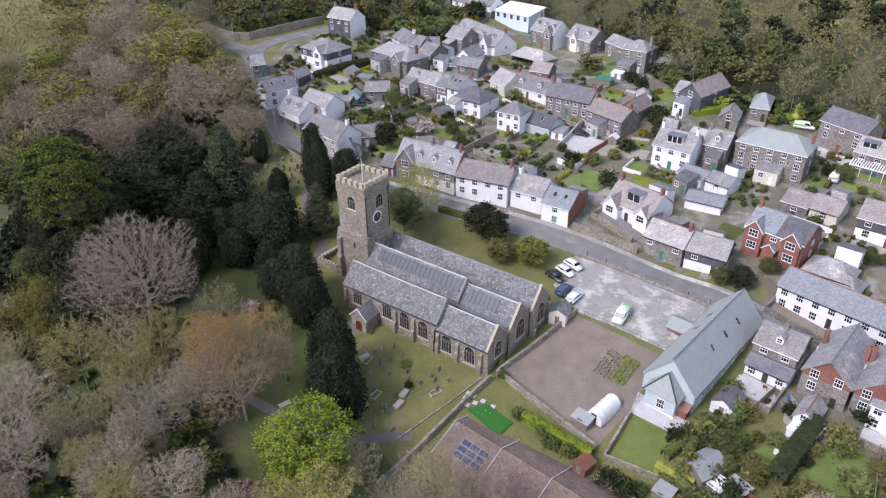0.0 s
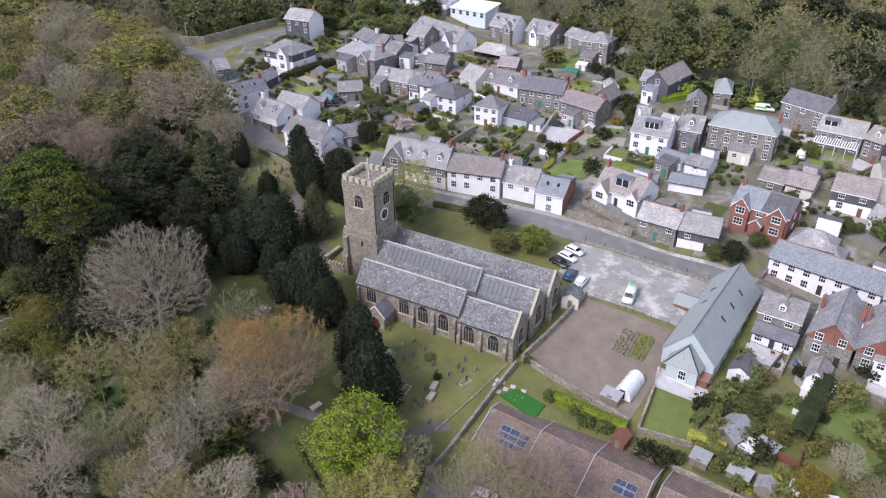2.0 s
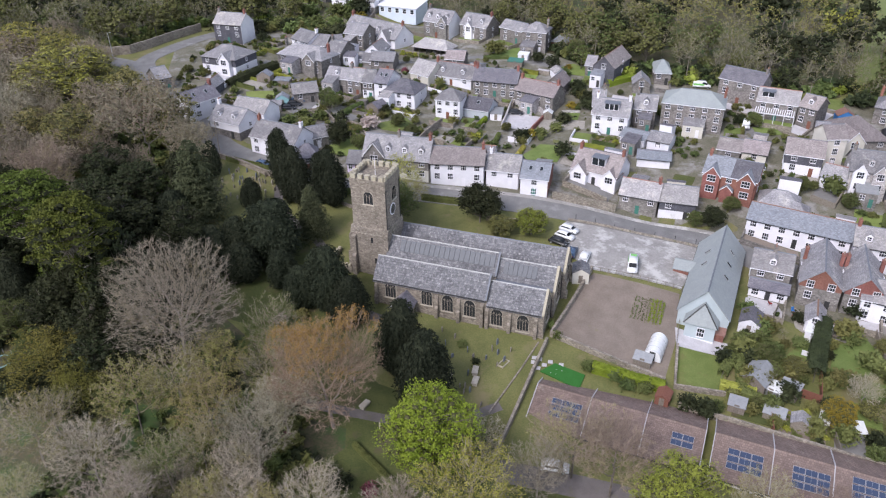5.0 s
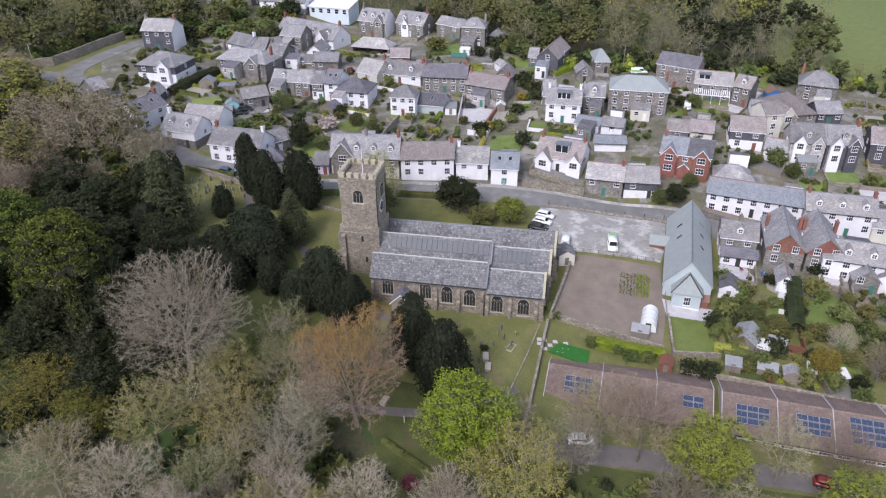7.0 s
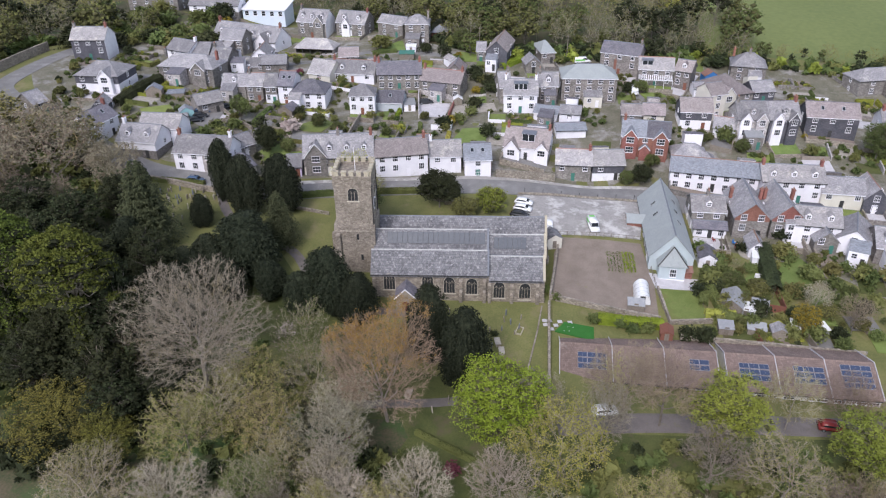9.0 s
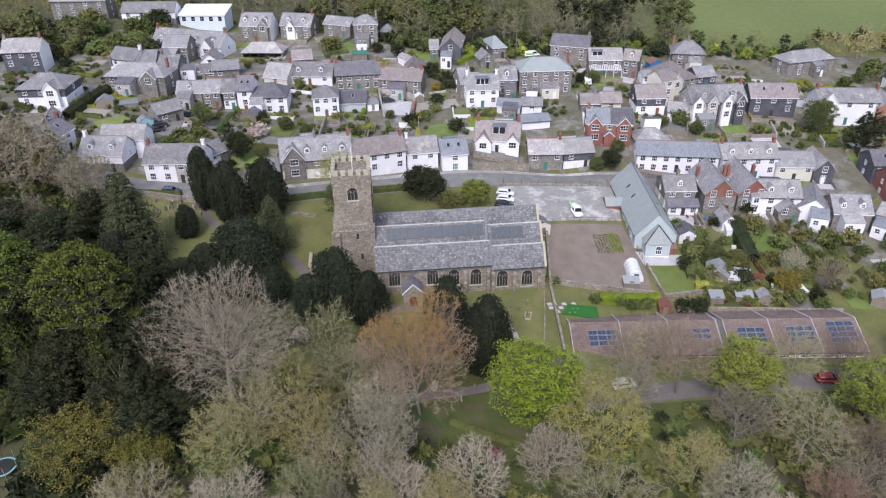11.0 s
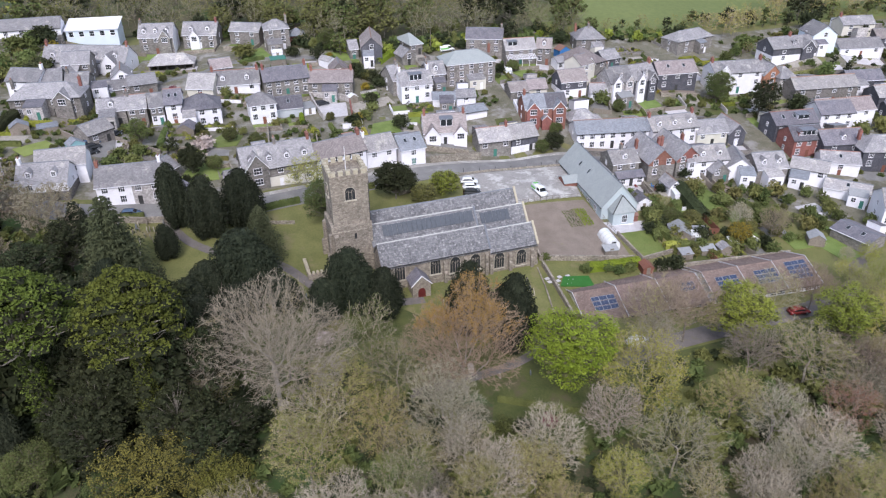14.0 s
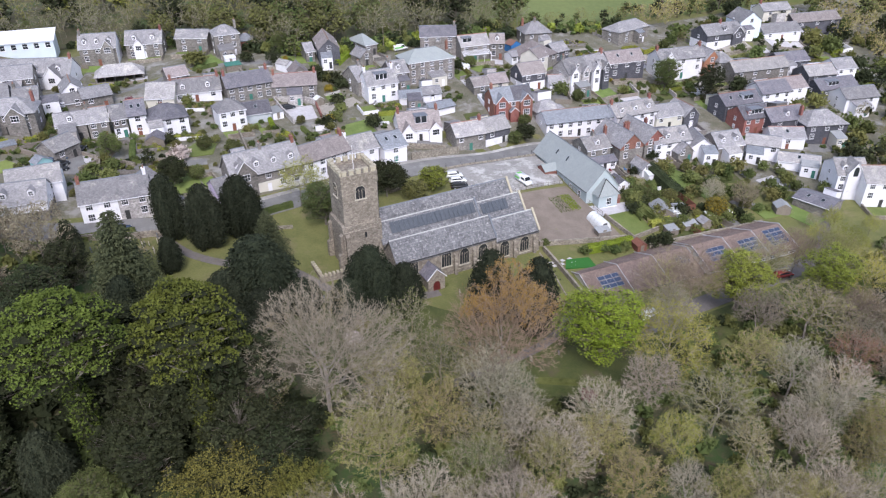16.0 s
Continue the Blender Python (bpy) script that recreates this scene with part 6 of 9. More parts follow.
def dense_meshes(seed, height, rx, shape, count, size, low=0.06, flat=0.0):
    """An evergreen: trunk, and a thick coat of foliage sprays gathered in clumps."""
    r = random.Random(seed)
    wood, leaf = Growth(seed), Growth(seed + 5)
    mid, rz = height * (low + (1 - low) / 2), height * (1 - low) / 2
    wood.bar(Vector((0, 0, -0.8)), Vector((0, 0, mid)), height * 0.022, height * 0.012, 7)
    wood.bar(Vector((0, 0, mid)), Vector((0, 0, height * 0.92)), height * 0.012, 0.03, 5)
    n = count // 26
    for i in range(n):
        c = crown_point(r, rx * 0.96, rz * 0.97, shape, 0.72)
        o = Vector((0, 0, mid))
        if i % 3 == 0:
            wood.bar(Vector((0, 0, max(0.3, c.z + mid - rx * 0.3))), c * 0.8 + o, 0.06, 0.02, 3)
        w = rx * 0.14 + 0.12
        for k in range(26):
            leaf.leaf(c + o + Vector((r.gauss(0, w), r.gauss(0, w), r.gauss(0, w * (0.9 if shape != "column" else 1.7)))), size * r.uniform(0.6, 1.35), flat)
    for i in range(count // 8):
        c = crown_point(r, rx * 0.7, rz * 0.85, shape, 0.6)
        leaf.leaf(c + Vector((0, 0, mid)), size * 2.4)
    return wood.mesh("trunk"), None, leaf.mesh("crown")


def yew_meshes(seed, height, rx, count):
    """A yew: several merged rounded leaders in a close coat of hanging sprays over a dark heart."""
    r = random.Random(seed)
    wood, leaf = Growth(seed), Growth(seed + 5)
    wood.bar(Vector((0, 0, -0.8)), Vector((0, 0, height * 0.6)), height * 0.028, height * 0.015, 7)
    lobes = [(0, 0, 1.0, 0.72)] + [(math.cos(a) * rx * 0.36, math.sin(a) * rx * 0.36, r.uniform(0.74, 0.94), r.uniform(0.54, 0.66)) for a in (r.uniform(0, 1.5) + k * 1.57 for k in range(4))]

    def out(lobe, a, f):
        swell = (math.sin(min(1.0, f / 0.42) * math.pi / 2) ** 0.7) if f < 0.42 else math.cos((f - 0.42) / 0.58 * math.pi / 2) ** 0.36
        ripple = 1 + 0.22 * noise.noise(Vector((math.cos(a) * 2.6, math.sin(a) * 2.6, f * 3.0 + seed))) + 0.2 * noise.noise(Vector((math.cos(a) * 7, math.sin(a) * 7, f * 5 + lobe[2] * 9)))
        return rx * lobe[3] * max(0.05, swell) * ripple

    for lobe in lobes:
        ring = []
        for j in range(9):
            f = 0.02 + 0.95 * j / 8
            row = []
            for i in range(12):
                a = i * math.tau / 12
                k = out(lobe, a, f) * 0.7
                row.append(len(leaf.v))
                leaf.v.append(Vector((lobe[0] + math.cos(a) * k, lobe[1] + math.sin(a) * k, f * height * lobe[2])))
            ring.append(row)
        for p, q in zip(ring, ring[1:]):
            for i in range(12):
                leaf.f.append((p[i], p[(i + 1) % 12], q[(i + 1) % 12], q[i]))
        leaf.f.append(tuple(ring[-1]))
        for n in range(count // 5):
            a, f = r.uniform(0, math.tau), 0.01 + 0.99 * r.random() ** 0.85
            k = out(lobe, a, f) * r.uniform(0.74, 1.06)
            p = Vector((lobe[0] + math.cos(a) * k, lobe[1] + math.sin(a) * k, f * height * lobe[2]))
            d = Vector((math.cos(a) * 0.55 + r.gauss(0, 0.3), math.sin(a) * 0.55 + r.gauss(0, 0.3), r.gauss(-0.5, 0.4))).normalized() * r.uniform(0.25, 0.55)
            s = d.cross(Vector((r.gauss(0, 1), r.gauss(0, 1), r.gauss(0, 1)))).normalized() * r.uniform(0.07, 0.15)
            v = len(leaf.v)
            leaf.v += [p - d * 0.5 + s, p - d * 0.5 - s, p + d * 0.6]
            leaf.f.append((v, v + 1, v + 2))
    return wood.mesh("trunk"), None, leaf.mesh("crown")


def dress(meshes, bark, twig, leaf):
    out = []
    for me, m in zip(meshes, (bark, twig, leaf)):
        if me is not None and len(me.polygons):
            me = me.copy()
            me.materials.append(M[m])
            out.append(me)
        else:
            out.append(None)
    return out


BARE = [tree_meshes(s, 15, 6.4, 3600, 0.43, 6, tip=0.010, reach=0.8, twig=0.019) for s in (1, 2, 3, 4)]
SOFT = [tree_meshes(s, 14, 6.2, 1800, 0.48, 6, leaves=1, leaf_size=0.075, tip=0.010, reach=0.75) for s in (5, 7, 8)]
BUD = [tree_meshes(s, 14, 5.8, 1400, 0.5, 5, leaves=2, leaf_size=0.09, tip=0.010, reach=0.75) for s in (11, 12, 13)]
LEAFY = [leafy_meshes(s, 14, 5.4, 380, 64, 0.105, low=0.03, spread=0.12, heart=0.45) for s in (21, 22)]
HERO = [tree_meshes(6, 20, 9.4, 10500, 0.44, 6, low=0.12, twig=0.015, tip=0.010, reach=0.8)]
FULL = [tree_meshes(s, 14, 6.2, 1500, 0.52, 4, leaves=3, leaf_size=0.1, low=0.07, tip=0.010) for s in (15, 16)]
HAZE = [tree_meshes(s, 15, 7.0, 1500, 0.68, 5, leaves=2, leaf_size=0.15, low=0.04, twig=0.022, reach=0.9) for s in (36, 37)]
CLOUD = [leafy_meshes(s, 15, 7.0, 170, 36, 0.145, low=0.0, spread=0.15, heart=0.5) for s in (56, 57, 58)]
EDGE_LEAFY = [leafy_meshes(s, 13, 5.2, 38, 15, 0.36, low=0.0, spread=0.24) for s in (46, 47)]
EDGE_BARE = [tree_meshes(s, 14, 5.6, 300, 0.95, 3, leaves=1, leaf_size=0.2, low=0.04, twig=0.04, reach=1.2) for s in (33, 34, 35)]
FAR_BARE = [tree_meshes(s, 14, 5.8, 200, 1.1, 3, leaves=1, leaf_size=0.3, low=0.06, twig=0.06, reach=1.3) for s in (31, 32)]
FAR_LEAFY = [leafy_meshes(s, 13, 5.2, 22, 12, 0.55, low=0.0, spread=0.28) for s in (41, 42, 45)]
FAR_BUD = [tree_meshes(s, 13, 5.4, 80, 1.3, 2, leaves=2, leaf_size=0.32, low=0.06, twig=0.05, reach=1.2) for s in (43, 44)]
DOME = [leafy_meshes(s, 6, 3.2, 210, 46, 0.105, low=0.0, spread=0.17, heart=0.72) for s in (86, 87)]
YEW = [yew_meshes(s, 13, 3.9, 9000) for s in (51, 52, 53)]
OAK = [leafy_meshes(s, 14, 5.4, 250, 28, 0.15, low=0.0, spread=0.13, heart=0.7) for s in (61, 62, 63)]
PINE = [pine_meshes(s, 19, 4.6) for s in (71, 72)]
CONIFER = [conifer_meshes(s, 18, 5.6) for s in (75, 76)]
BUSH = [dense_meshes(s, 2.0, 1.2, "round", 420, 0.2, low=0.02) for s in (81, 82)]
LOW = [dense_meshes(s, 2.0, 1.25, "round", 104, 0.4, low=0.02) for s in (83, 84, 85)]

KINDS = {
    "bare_pale": [dress(m, "bark_pale", "twig_pale", "leaf_olive") for m in BARE],
    "bare_brown": [dress(m, "bark", "twig_brown", "leaf_olive") for m in BARE],
    "olive": [dress(m, "bark", "twig_brown", "leaf_olive") for m in BUD],
    "green_bud": [dress(m, "bark_pale", "twig_pale", "leaf_mid") for m in BUD],
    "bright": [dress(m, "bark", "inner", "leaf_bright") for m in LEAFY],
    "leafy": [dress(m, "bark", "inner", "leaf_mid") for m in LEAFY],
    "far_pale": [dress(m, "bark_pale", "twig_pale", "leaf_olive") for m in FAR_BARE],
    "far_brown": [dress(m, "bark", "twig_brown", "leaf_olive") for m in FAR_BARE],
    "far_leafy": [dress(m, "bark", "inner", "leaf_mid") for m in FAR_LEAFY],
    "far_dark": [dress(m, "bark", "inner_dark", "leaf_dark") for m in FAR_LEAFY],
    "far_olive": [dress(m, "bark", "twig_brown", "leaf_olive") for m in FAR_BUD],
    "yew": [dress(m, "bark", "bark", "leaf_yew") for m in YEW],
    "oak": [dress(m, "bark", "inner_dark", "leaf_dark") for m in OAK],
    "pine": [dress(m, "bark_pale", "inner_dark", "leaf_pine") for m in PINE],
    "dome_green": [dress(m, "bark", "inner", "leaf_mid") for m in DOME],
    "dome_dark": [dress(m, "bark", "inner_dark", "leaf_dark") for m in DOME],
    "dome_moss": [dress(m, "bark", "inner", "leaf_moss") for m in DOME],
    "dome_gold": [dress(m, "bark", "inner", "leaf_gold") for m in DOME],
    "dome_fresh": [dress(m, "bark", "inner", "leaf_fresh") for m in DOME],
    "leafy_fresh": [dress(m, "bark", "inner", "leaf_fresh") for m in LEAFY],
    "bush": [dress(m, "bark", "bark", "leaf_mid") for m in BUSH],
    "bush_dark": [dress(m, "bark", "bark", "leaf_dark") for m in BUSH],
    "bush_gold": [dress(m, "bark", "bark", "leaf_gold") for m in BUSH],
    "bush_olive": [dress(m, "bark", "bark", "leaf_moss") for m in BUSH],
    "bush_red": [dress(m, "bark", "bark", "leaf_red") for m in BUSH],
    "bush_blossom": [dress(m, "bark", "bark", "blossom") for m in BUSH],
    "low": [dress(m, "bark", "bark", "leaf_mid") for m in LOW],
    "low_fresh": [dress(m, "bark", "bark", "leaf_fresh") for m in LOW],
    "low_dark": [dress(m, "bark", "bark", "leaf_dark") for m in LOW],
    "low_olive": [dress(m, "bark", "bark", "leaf_moss") for m in LOW],
    "budding": [dress(m, "bark", "twig_pale", "leaf_lime") for m in FULL],
    "budding_gold": [dress(m, "bark", "inner", "leaf_ochre") for m in FULL],
    "budding_green": [dress(m, "bark", "twig_pale", "leaf_fresh") for m in FULL],
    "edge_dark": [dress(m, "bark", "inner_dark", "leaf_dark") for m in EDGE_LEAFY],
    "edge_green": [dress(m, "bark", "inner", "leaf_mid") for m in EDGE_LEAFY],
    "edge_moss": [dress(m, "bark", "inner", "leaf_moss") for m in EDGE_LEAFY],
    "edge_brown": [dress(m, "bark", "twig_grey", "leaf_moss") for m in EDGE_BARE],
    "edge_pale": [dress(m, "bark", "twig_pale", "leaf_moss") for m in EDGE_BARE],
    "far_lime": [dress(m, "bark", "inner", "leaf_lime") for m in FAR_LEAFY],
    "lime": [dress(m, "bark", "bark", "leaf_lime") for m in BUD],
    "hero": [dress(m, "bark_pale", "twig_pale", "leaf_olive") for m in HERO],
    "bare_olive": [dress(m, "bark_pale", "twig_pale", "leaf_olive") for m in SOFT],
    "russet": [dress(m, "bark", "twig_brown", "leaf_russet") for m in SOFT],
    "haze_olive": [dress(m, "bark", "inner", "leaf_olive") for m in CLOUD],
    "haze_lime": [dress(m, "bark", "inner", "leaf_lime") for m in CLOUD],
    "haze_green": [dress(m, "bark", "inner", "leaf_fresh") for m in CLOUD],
    "haze_brown": [dress(m, "bark", "twig_brown", "bud_grey") for m in HAZE],
    "haze_grey": [dress(m, "bark", "twig_pale", "bud_grey") for m in HAZE],
    "conifer": [dress(m, "bark", "bark", "leaf_conifer") for m in CONIFER],
    "copper": [dress(tree_meshes(91, 20, 9.4, 8500, 0.46, 6, leaves=3, leaf_size=0.085, low=0.05, gold_top=True, tip=0.010), "bark_pale", "twig_copper", "leaf_copper")],
}
HEIGHT = {"bare": 15, "olive": 14, "green": 14, "bright": 14, "leafy": 14, "far": 13.5, "yew": 13, "oak": 14, "pine": 19, "dome": 6, "bush": 2.0, "copper": 20, "hero": 20, "low": 2.0, "lime": 14, "budding": 14, "edge": 13, "russet": 14, "haze": 15, "conifer": 18}
TREE_WORDS = {
    "bare_pale": ("bare pale-barked tree with fine twigs", "tree"), "bare_brown": ("bare tree with brown twigs", "tree"), "olive": ("tree coming into olive-yellow bud", "tree"),
    "green_bud": ("pale-barked tree with fresh green buds", "tree"), "bright": ("tree in full bright green leaf", "tree"), "leafy": ("tree in mid-green leaf", "tree"),
    "far_pale": ("bare pale tree on the wooded slope", "tree"), "far_brown": ("bare brown tree on the wooded slope", "tree"), "far_leafy": ("green-leaved tree on the wooded slope", "tree"),
    "far_dark": ("dark evergreen tree on the wooded slope", "tree"), "far_olive": ("olive-budding tree on the wooded slope", "tree"),
    "yew": ("dense dark churchyard yew", "yew"), "oak": ("dark evergreen broad-crowned tree", "tree"), "pine": ("tall pine with a dense moss-green domed crown", "pine"),
    "bush": ("rounded mid-green garden shrub", "shrub"), "bush_dark": ("rounded dark evergreen shrub", "shrub"), "bush_gold": ("bright yellow flowering garden shrub", "shrub"),
    "bush_olive": ("loose olive-green garden shrub", "shrub"), "bush_red": ("shrub with dark red leaves", "shrub"), "bush_blossom": ("shrub in pale pink blossom", "shrub"),
    "budding": ("full-crowned tree in fine yellow-green bud", "tree"), "budding_green": ("full-crowned tree in fresh green young leaf", "tree"),
    "edge_green": ("green-leaved tree at the wood's edge", "tree"), "edge_dark": ("dark evergreen tree at the wood's edge", "tree"), "edge_brown": ("brown-twigged tree at the wood's edge", "tree"), "edge_pale": ("pale budding tree at the wood's edge", "tree"),
    "bare_olive": ("pale tree with the first olive buds", "tree"), "russet": ("tree with dull red young leaves", "tree"), "haze_olive": ("round-crowned tree in soft olive bud", "tree"),
    "haze_lime": ("round-crowned tree in yellow-green flower", "tree"), "haze_green": ("round-crowned tree in fresh green leaf", "tree"), "haze_brown": ("round-crowned tree with purple-brown buds", "tree"),
    "haze_grey": ("round-crowned tree with grey-brown buds", "tree"), "conifer": ("broad dark conifer with drooping boughs", "conifer"),
    "dome_green": ("dense round mid-green garden tree", "tree"), "dome_dark": ("dense round dark green tree", "tree"), "dome_moss": ("dense round olive-green tree", "tree"), "dome_gold": ("round gold-olive leaved garden tree", "tree"), "dome_fresh": ("round tree in fresh green leaf", "tree"),
    "leafy_fresh": ("tree in fresh spring-green leaf", "tree"), "budding_gold": ("tree in ochre and olive young leaf", "tree"), "lime": ("tree breaking into yellow-green leaf", "tree"),
    "hero": ("great spreading bare pale tree", "tree"), "copper": ("large beech with coppery orange buds", "tree"),
}
trng = random.Random(5)


def plant(kind, x, y, height, spread=1.0, group=""):
    """One tree or shrub of a kind, grown to a height and a width."""
    k = height / HEIGHT[kind.split("_")[0]]
    label, cat = TREE_WORDS[kind]
    t = thing("shrub" if cat == "shrub" else ("yew_tree" if cat == "yew" else "tree"), pose(x, y, ground(x, y) - 0.05, 0, 0, trng.uniform(0, 360)) @ Matrix.Diagonal((k * spread, k * spread, k, 1)), label, cat, group)
    for me, n in zip(trng.choice(KINDS[kind]), ("trunk", "branchwork", "crown")):
        if me is not None:
            tagged(part(n, me, "", t), kind="" if n == "trunk" else "stuff")
    return t


# the trees that stand out in and round the churchyard
for kind, x, y, h, sp in (
    ("bright", -9.5, -32, 15.5, 1.35), ("copper", -27.0, -30, 22, 1.0), ("yew", -21, -15, 15.0, 1.05), ("yew", -14.7, -21, 15.5, 1.1),
    ("yew", -40, -4.5, 13.5, 1.3), ("yew", -34.5, -7.5, 10.5, 1.35), ("yew", -45.3, -6, 9, 1.45), ("yew", -69, 28.7, 14.5, 0.78), ("yew", -63, 23.8, 14, 1.0), ("yew", -55.5, 26, 13.5, 1.15),
    ("conifer", -53.3, 13.8, 12.5, 1.15), ("yew", -57.6, 5.4, 13, 1.75), ("yew", -64.5, 2.5, 9.5, 1.5), ("yew", -68, -1, 9, 1.5), ("yew", -71.3, 18.5, 7.5, 1.2), ("yew", -87, 27, 9, 0.9), ("yew", -80.5, 4, 11, 1.3), ("yew", -52, -2, 8, 1.5),
    ("yew", -60, -3.5, 8.5, 1.7), ("oak", -75, 0, 13, 1.0), ("oak", -72, -5, 14, 1.0), ("yew", -66, -10, 12, 1.3), ("oak", -88, 17, 12, 0.9),
    ("hero", -56.5, -27, 26, 1.08),
    ("leafy", -38.5, 24.5, 10.5, 1.3), ("dome_dark", -21.3, 31, 9.2, 1.05), ("dome_fresh", -9.6, 30.4, 6.2, 1.15), ("lime", -41, 33, 12.5, 1.05), ("olive", -36, 31, 8, 1.0),
    ("leafy", 88.7, 59, 11, 1.15), ("oak", 95.5, 47, 12.5, 1.05), ("far_leafy", -15, 116, 8, 1.0), ("far_dark", -68.7, 59.4, 5, 1.0), ("dome_gold", 48.5, -3.3, 5.6, 0.95), ("bare_brown", 57, -4, 9, 1.0),
):
    plant(kind, x, y, h, sp)
plant("dome_moss", -15.5, 27.8, 5.0, 1.2)
for kind, x, y, h, sp in (("bush", -28.5, -40.8, 2.6, 1.1), ("bush", -31, -38, 1.6, 1.2), ("bush_red", -33, -35, 1.4, 1.6), ("bush_dark", -36, -38, 1.8, 1.4), ("bush", -24, -38.4, 2.2, 1.3), ("bush_dark", -21, -39.5, 1.8, 1.5), ("bush_red", -16.5, -39, 1.6, 1.3), ("bush", -12.5, -41, 1.8, 1.4), ("bush_olive", -44, -9, 1.6, 1.5), ("bush", -38, -34, 1.2, 1.6), ("bush_blossom", -47, -12, 2.2, 1.2)):
    plant(kind, x, y, h, sp)


# ---- woods ----
FOOT = []


def free(x, y, gap):
    """Whether a spot is clear of houses and streets."""
    for hx, hy, turn, l, d in FOOT:
        c, s = math.cos(radians(turn)), math.sin(radians(turn))
        u, v = (x - hx) * c + (y - hy) * s, -(x - hx) * s + (y - hy) * c
        if abs(u) < l / 2 + gap and abs(v) < d / 2 + gap:
            return False
    return True


def inside(x, y, outline):
    hit = False
    for (ax, ay), (bx, by) in zip(outline, outline[1:] + outline[:1]):
        if (ay > y) != (by > y) and x < (bx - ax) * (y - ay) / (by - ay) + ax:
            hit = not hit
    return hit


FOOT += HOUSE_SPOTS


OPEN = []


def open_ground(name, material, outline, label, category):
    """A lawn, court or drive that planting keeps clear of."""
    OPEN.append(outline)
    return sheet(name, material, outline, 0.2, label, category)


open_ground("garden_lawn", "lawn", [(-21.3, 116.6), (-18.2, 120.4), (-11.5, 116.2), (-11.0, 110.4), (-19.3, 111.9)], "bright mown garden lawn", "lawn")
open_ground("garden_lawn", "lawn", [(-46.4, 118.6), (-43.1, 129.5), (-38.1, 131.9), (-36.3, 122.0)], "bright mown garden lawn", "lawn")
open_ground("garden_lawn", "lawn", [(-41.1, 78.1), (-37.4, 79.9), (-37.7, 76.1), (-40.5, 75.8)], "bright mown garden lawn", "lawn")
open_ground("pavement_courtyard", "concrete", [(-29.2, 76.7), (-29.6, 86.4), (-20.4, 85.8), (-21.8, 77.0)], "pale paved courtyard between houses", "courtyard")
open_ground("pavement_drive", "gravel", [(-19.8, 77.6), (-19.7, 85.1), (-7.9, 85.1), (-7.2, 80.4)], "gravelled drive beside a wall", "drive")
open_ground("garden_lawn", "lawn", [(-61.2, 63.6), (-55.0, 71.6), (-51.3, 67.7), (-53.5, 61.7), (-58.1, 61.6)], "bright mown garden lawn", "lawn")
open_ground("garden_lawn", "lawn", [(-67.4, 47.8), (-64.6, 54.9), (-59.3, 52.8), (-59.1, 46.0), (-65.1, 45.3)], "bright mown garden lawn", "lawn")
open_ground("garden_lawn", "lawn", [(-104.0, 68.5), (-97.1, 72.2), (-94.2, 68.1), (-101.0, 64.4)], "bright mown garden lawn", "lawn")
open_ground("pavement_yard", "asphalt", [(-88.4, 63.0), (-87.0, 71.0), (-81.7, 72.7), (-81.4, 63.7), (-83.9, 60.3)], "tarmac parking yard behind cottages", "yard")
open_ground("garden_lawn", "lawn", [(-20.8, 58.7), (-16.7, 69.1), (-9.8, 70.1), (-10.5, 61.5)], "bright mown garden lawn", "lawn")
open_ground("garden_lawn", "lawn", [(34.7, 91.7), (40.2, 92.6), (42.0, 89.2), (36.2, 87.7)], "bright mown garden lawn", "lawn")
open_ground("garden_lawn", "lawn", [(47.9, 5.5), (49.6, 15.4), (54.9, 19.0), (58.5, 12.3)], "bright mown garden lawn", "lawn")
open_ground("garden_lawn", "lawn", [(41.2, 9.9), (44.1, 14.6), (46.6, 12.2), (44.2, 6.2)], "bright mown garden lawn", "lawn")
open_ground("ground_turf", "turf", [(1.5, -7.9), (3.5, -5.3), (8.9, -6.0), (8.5, -9.5)], "rectangle of bright artificial turf", "lawn")
open_ground("garden_lawn", "lawn", [(54.2, 116.1), (58.9, 115.2), (57.6, 108.1), (53.5, 109.6)], "bright mown garden lawn", "lawn")


OPEN.append([(-90.5, -41), (-83.5, -41), (-83.5, -34.5), (-90.5, -34.5)])
OPEN.append([(-150, 144), (-93, 132), (-93, 158), (-150, 170)])


def spots(outline, step, keep=(), gap=2.5):
    """Unevenly spaced places inside an outline, clear of houses."""
    xs, ys = [p[0] for p in outline], [p[1] for p in outline]
    y, row, out = min(ys), 0, []
    while y < max(ys):
        x = min(xs) + (step / 2 if row % 2 else 0)
        while x < max(xs):
            px, py = x + trng.uniform(-0.36, 0.36) * step, y + trng.uniform(-0.36, 0.36) * step
            if inside(px, py, outline) and all((px - a) ** 2 + (py - b) ** 2 > r * r for a, b, r in keep) and free(px, py, gap) and not any(inside(px, py, o) for o in OPEN):
                out.append((px, py))
            x += step
        y += step * 0.87
        row += 1
    return out


def scatter(outline, step, kinds, hmin, hmax, keep=(), group="woodland trees", gap=2.5):
    for px, py in spots(outline, step, keep, gap):
        plant(trng.choices(list(kinds), list(kinds.values()))[0], px, py, trng.uniform(hmin, hmax), trng.uniform(0.85, 1.15), group)


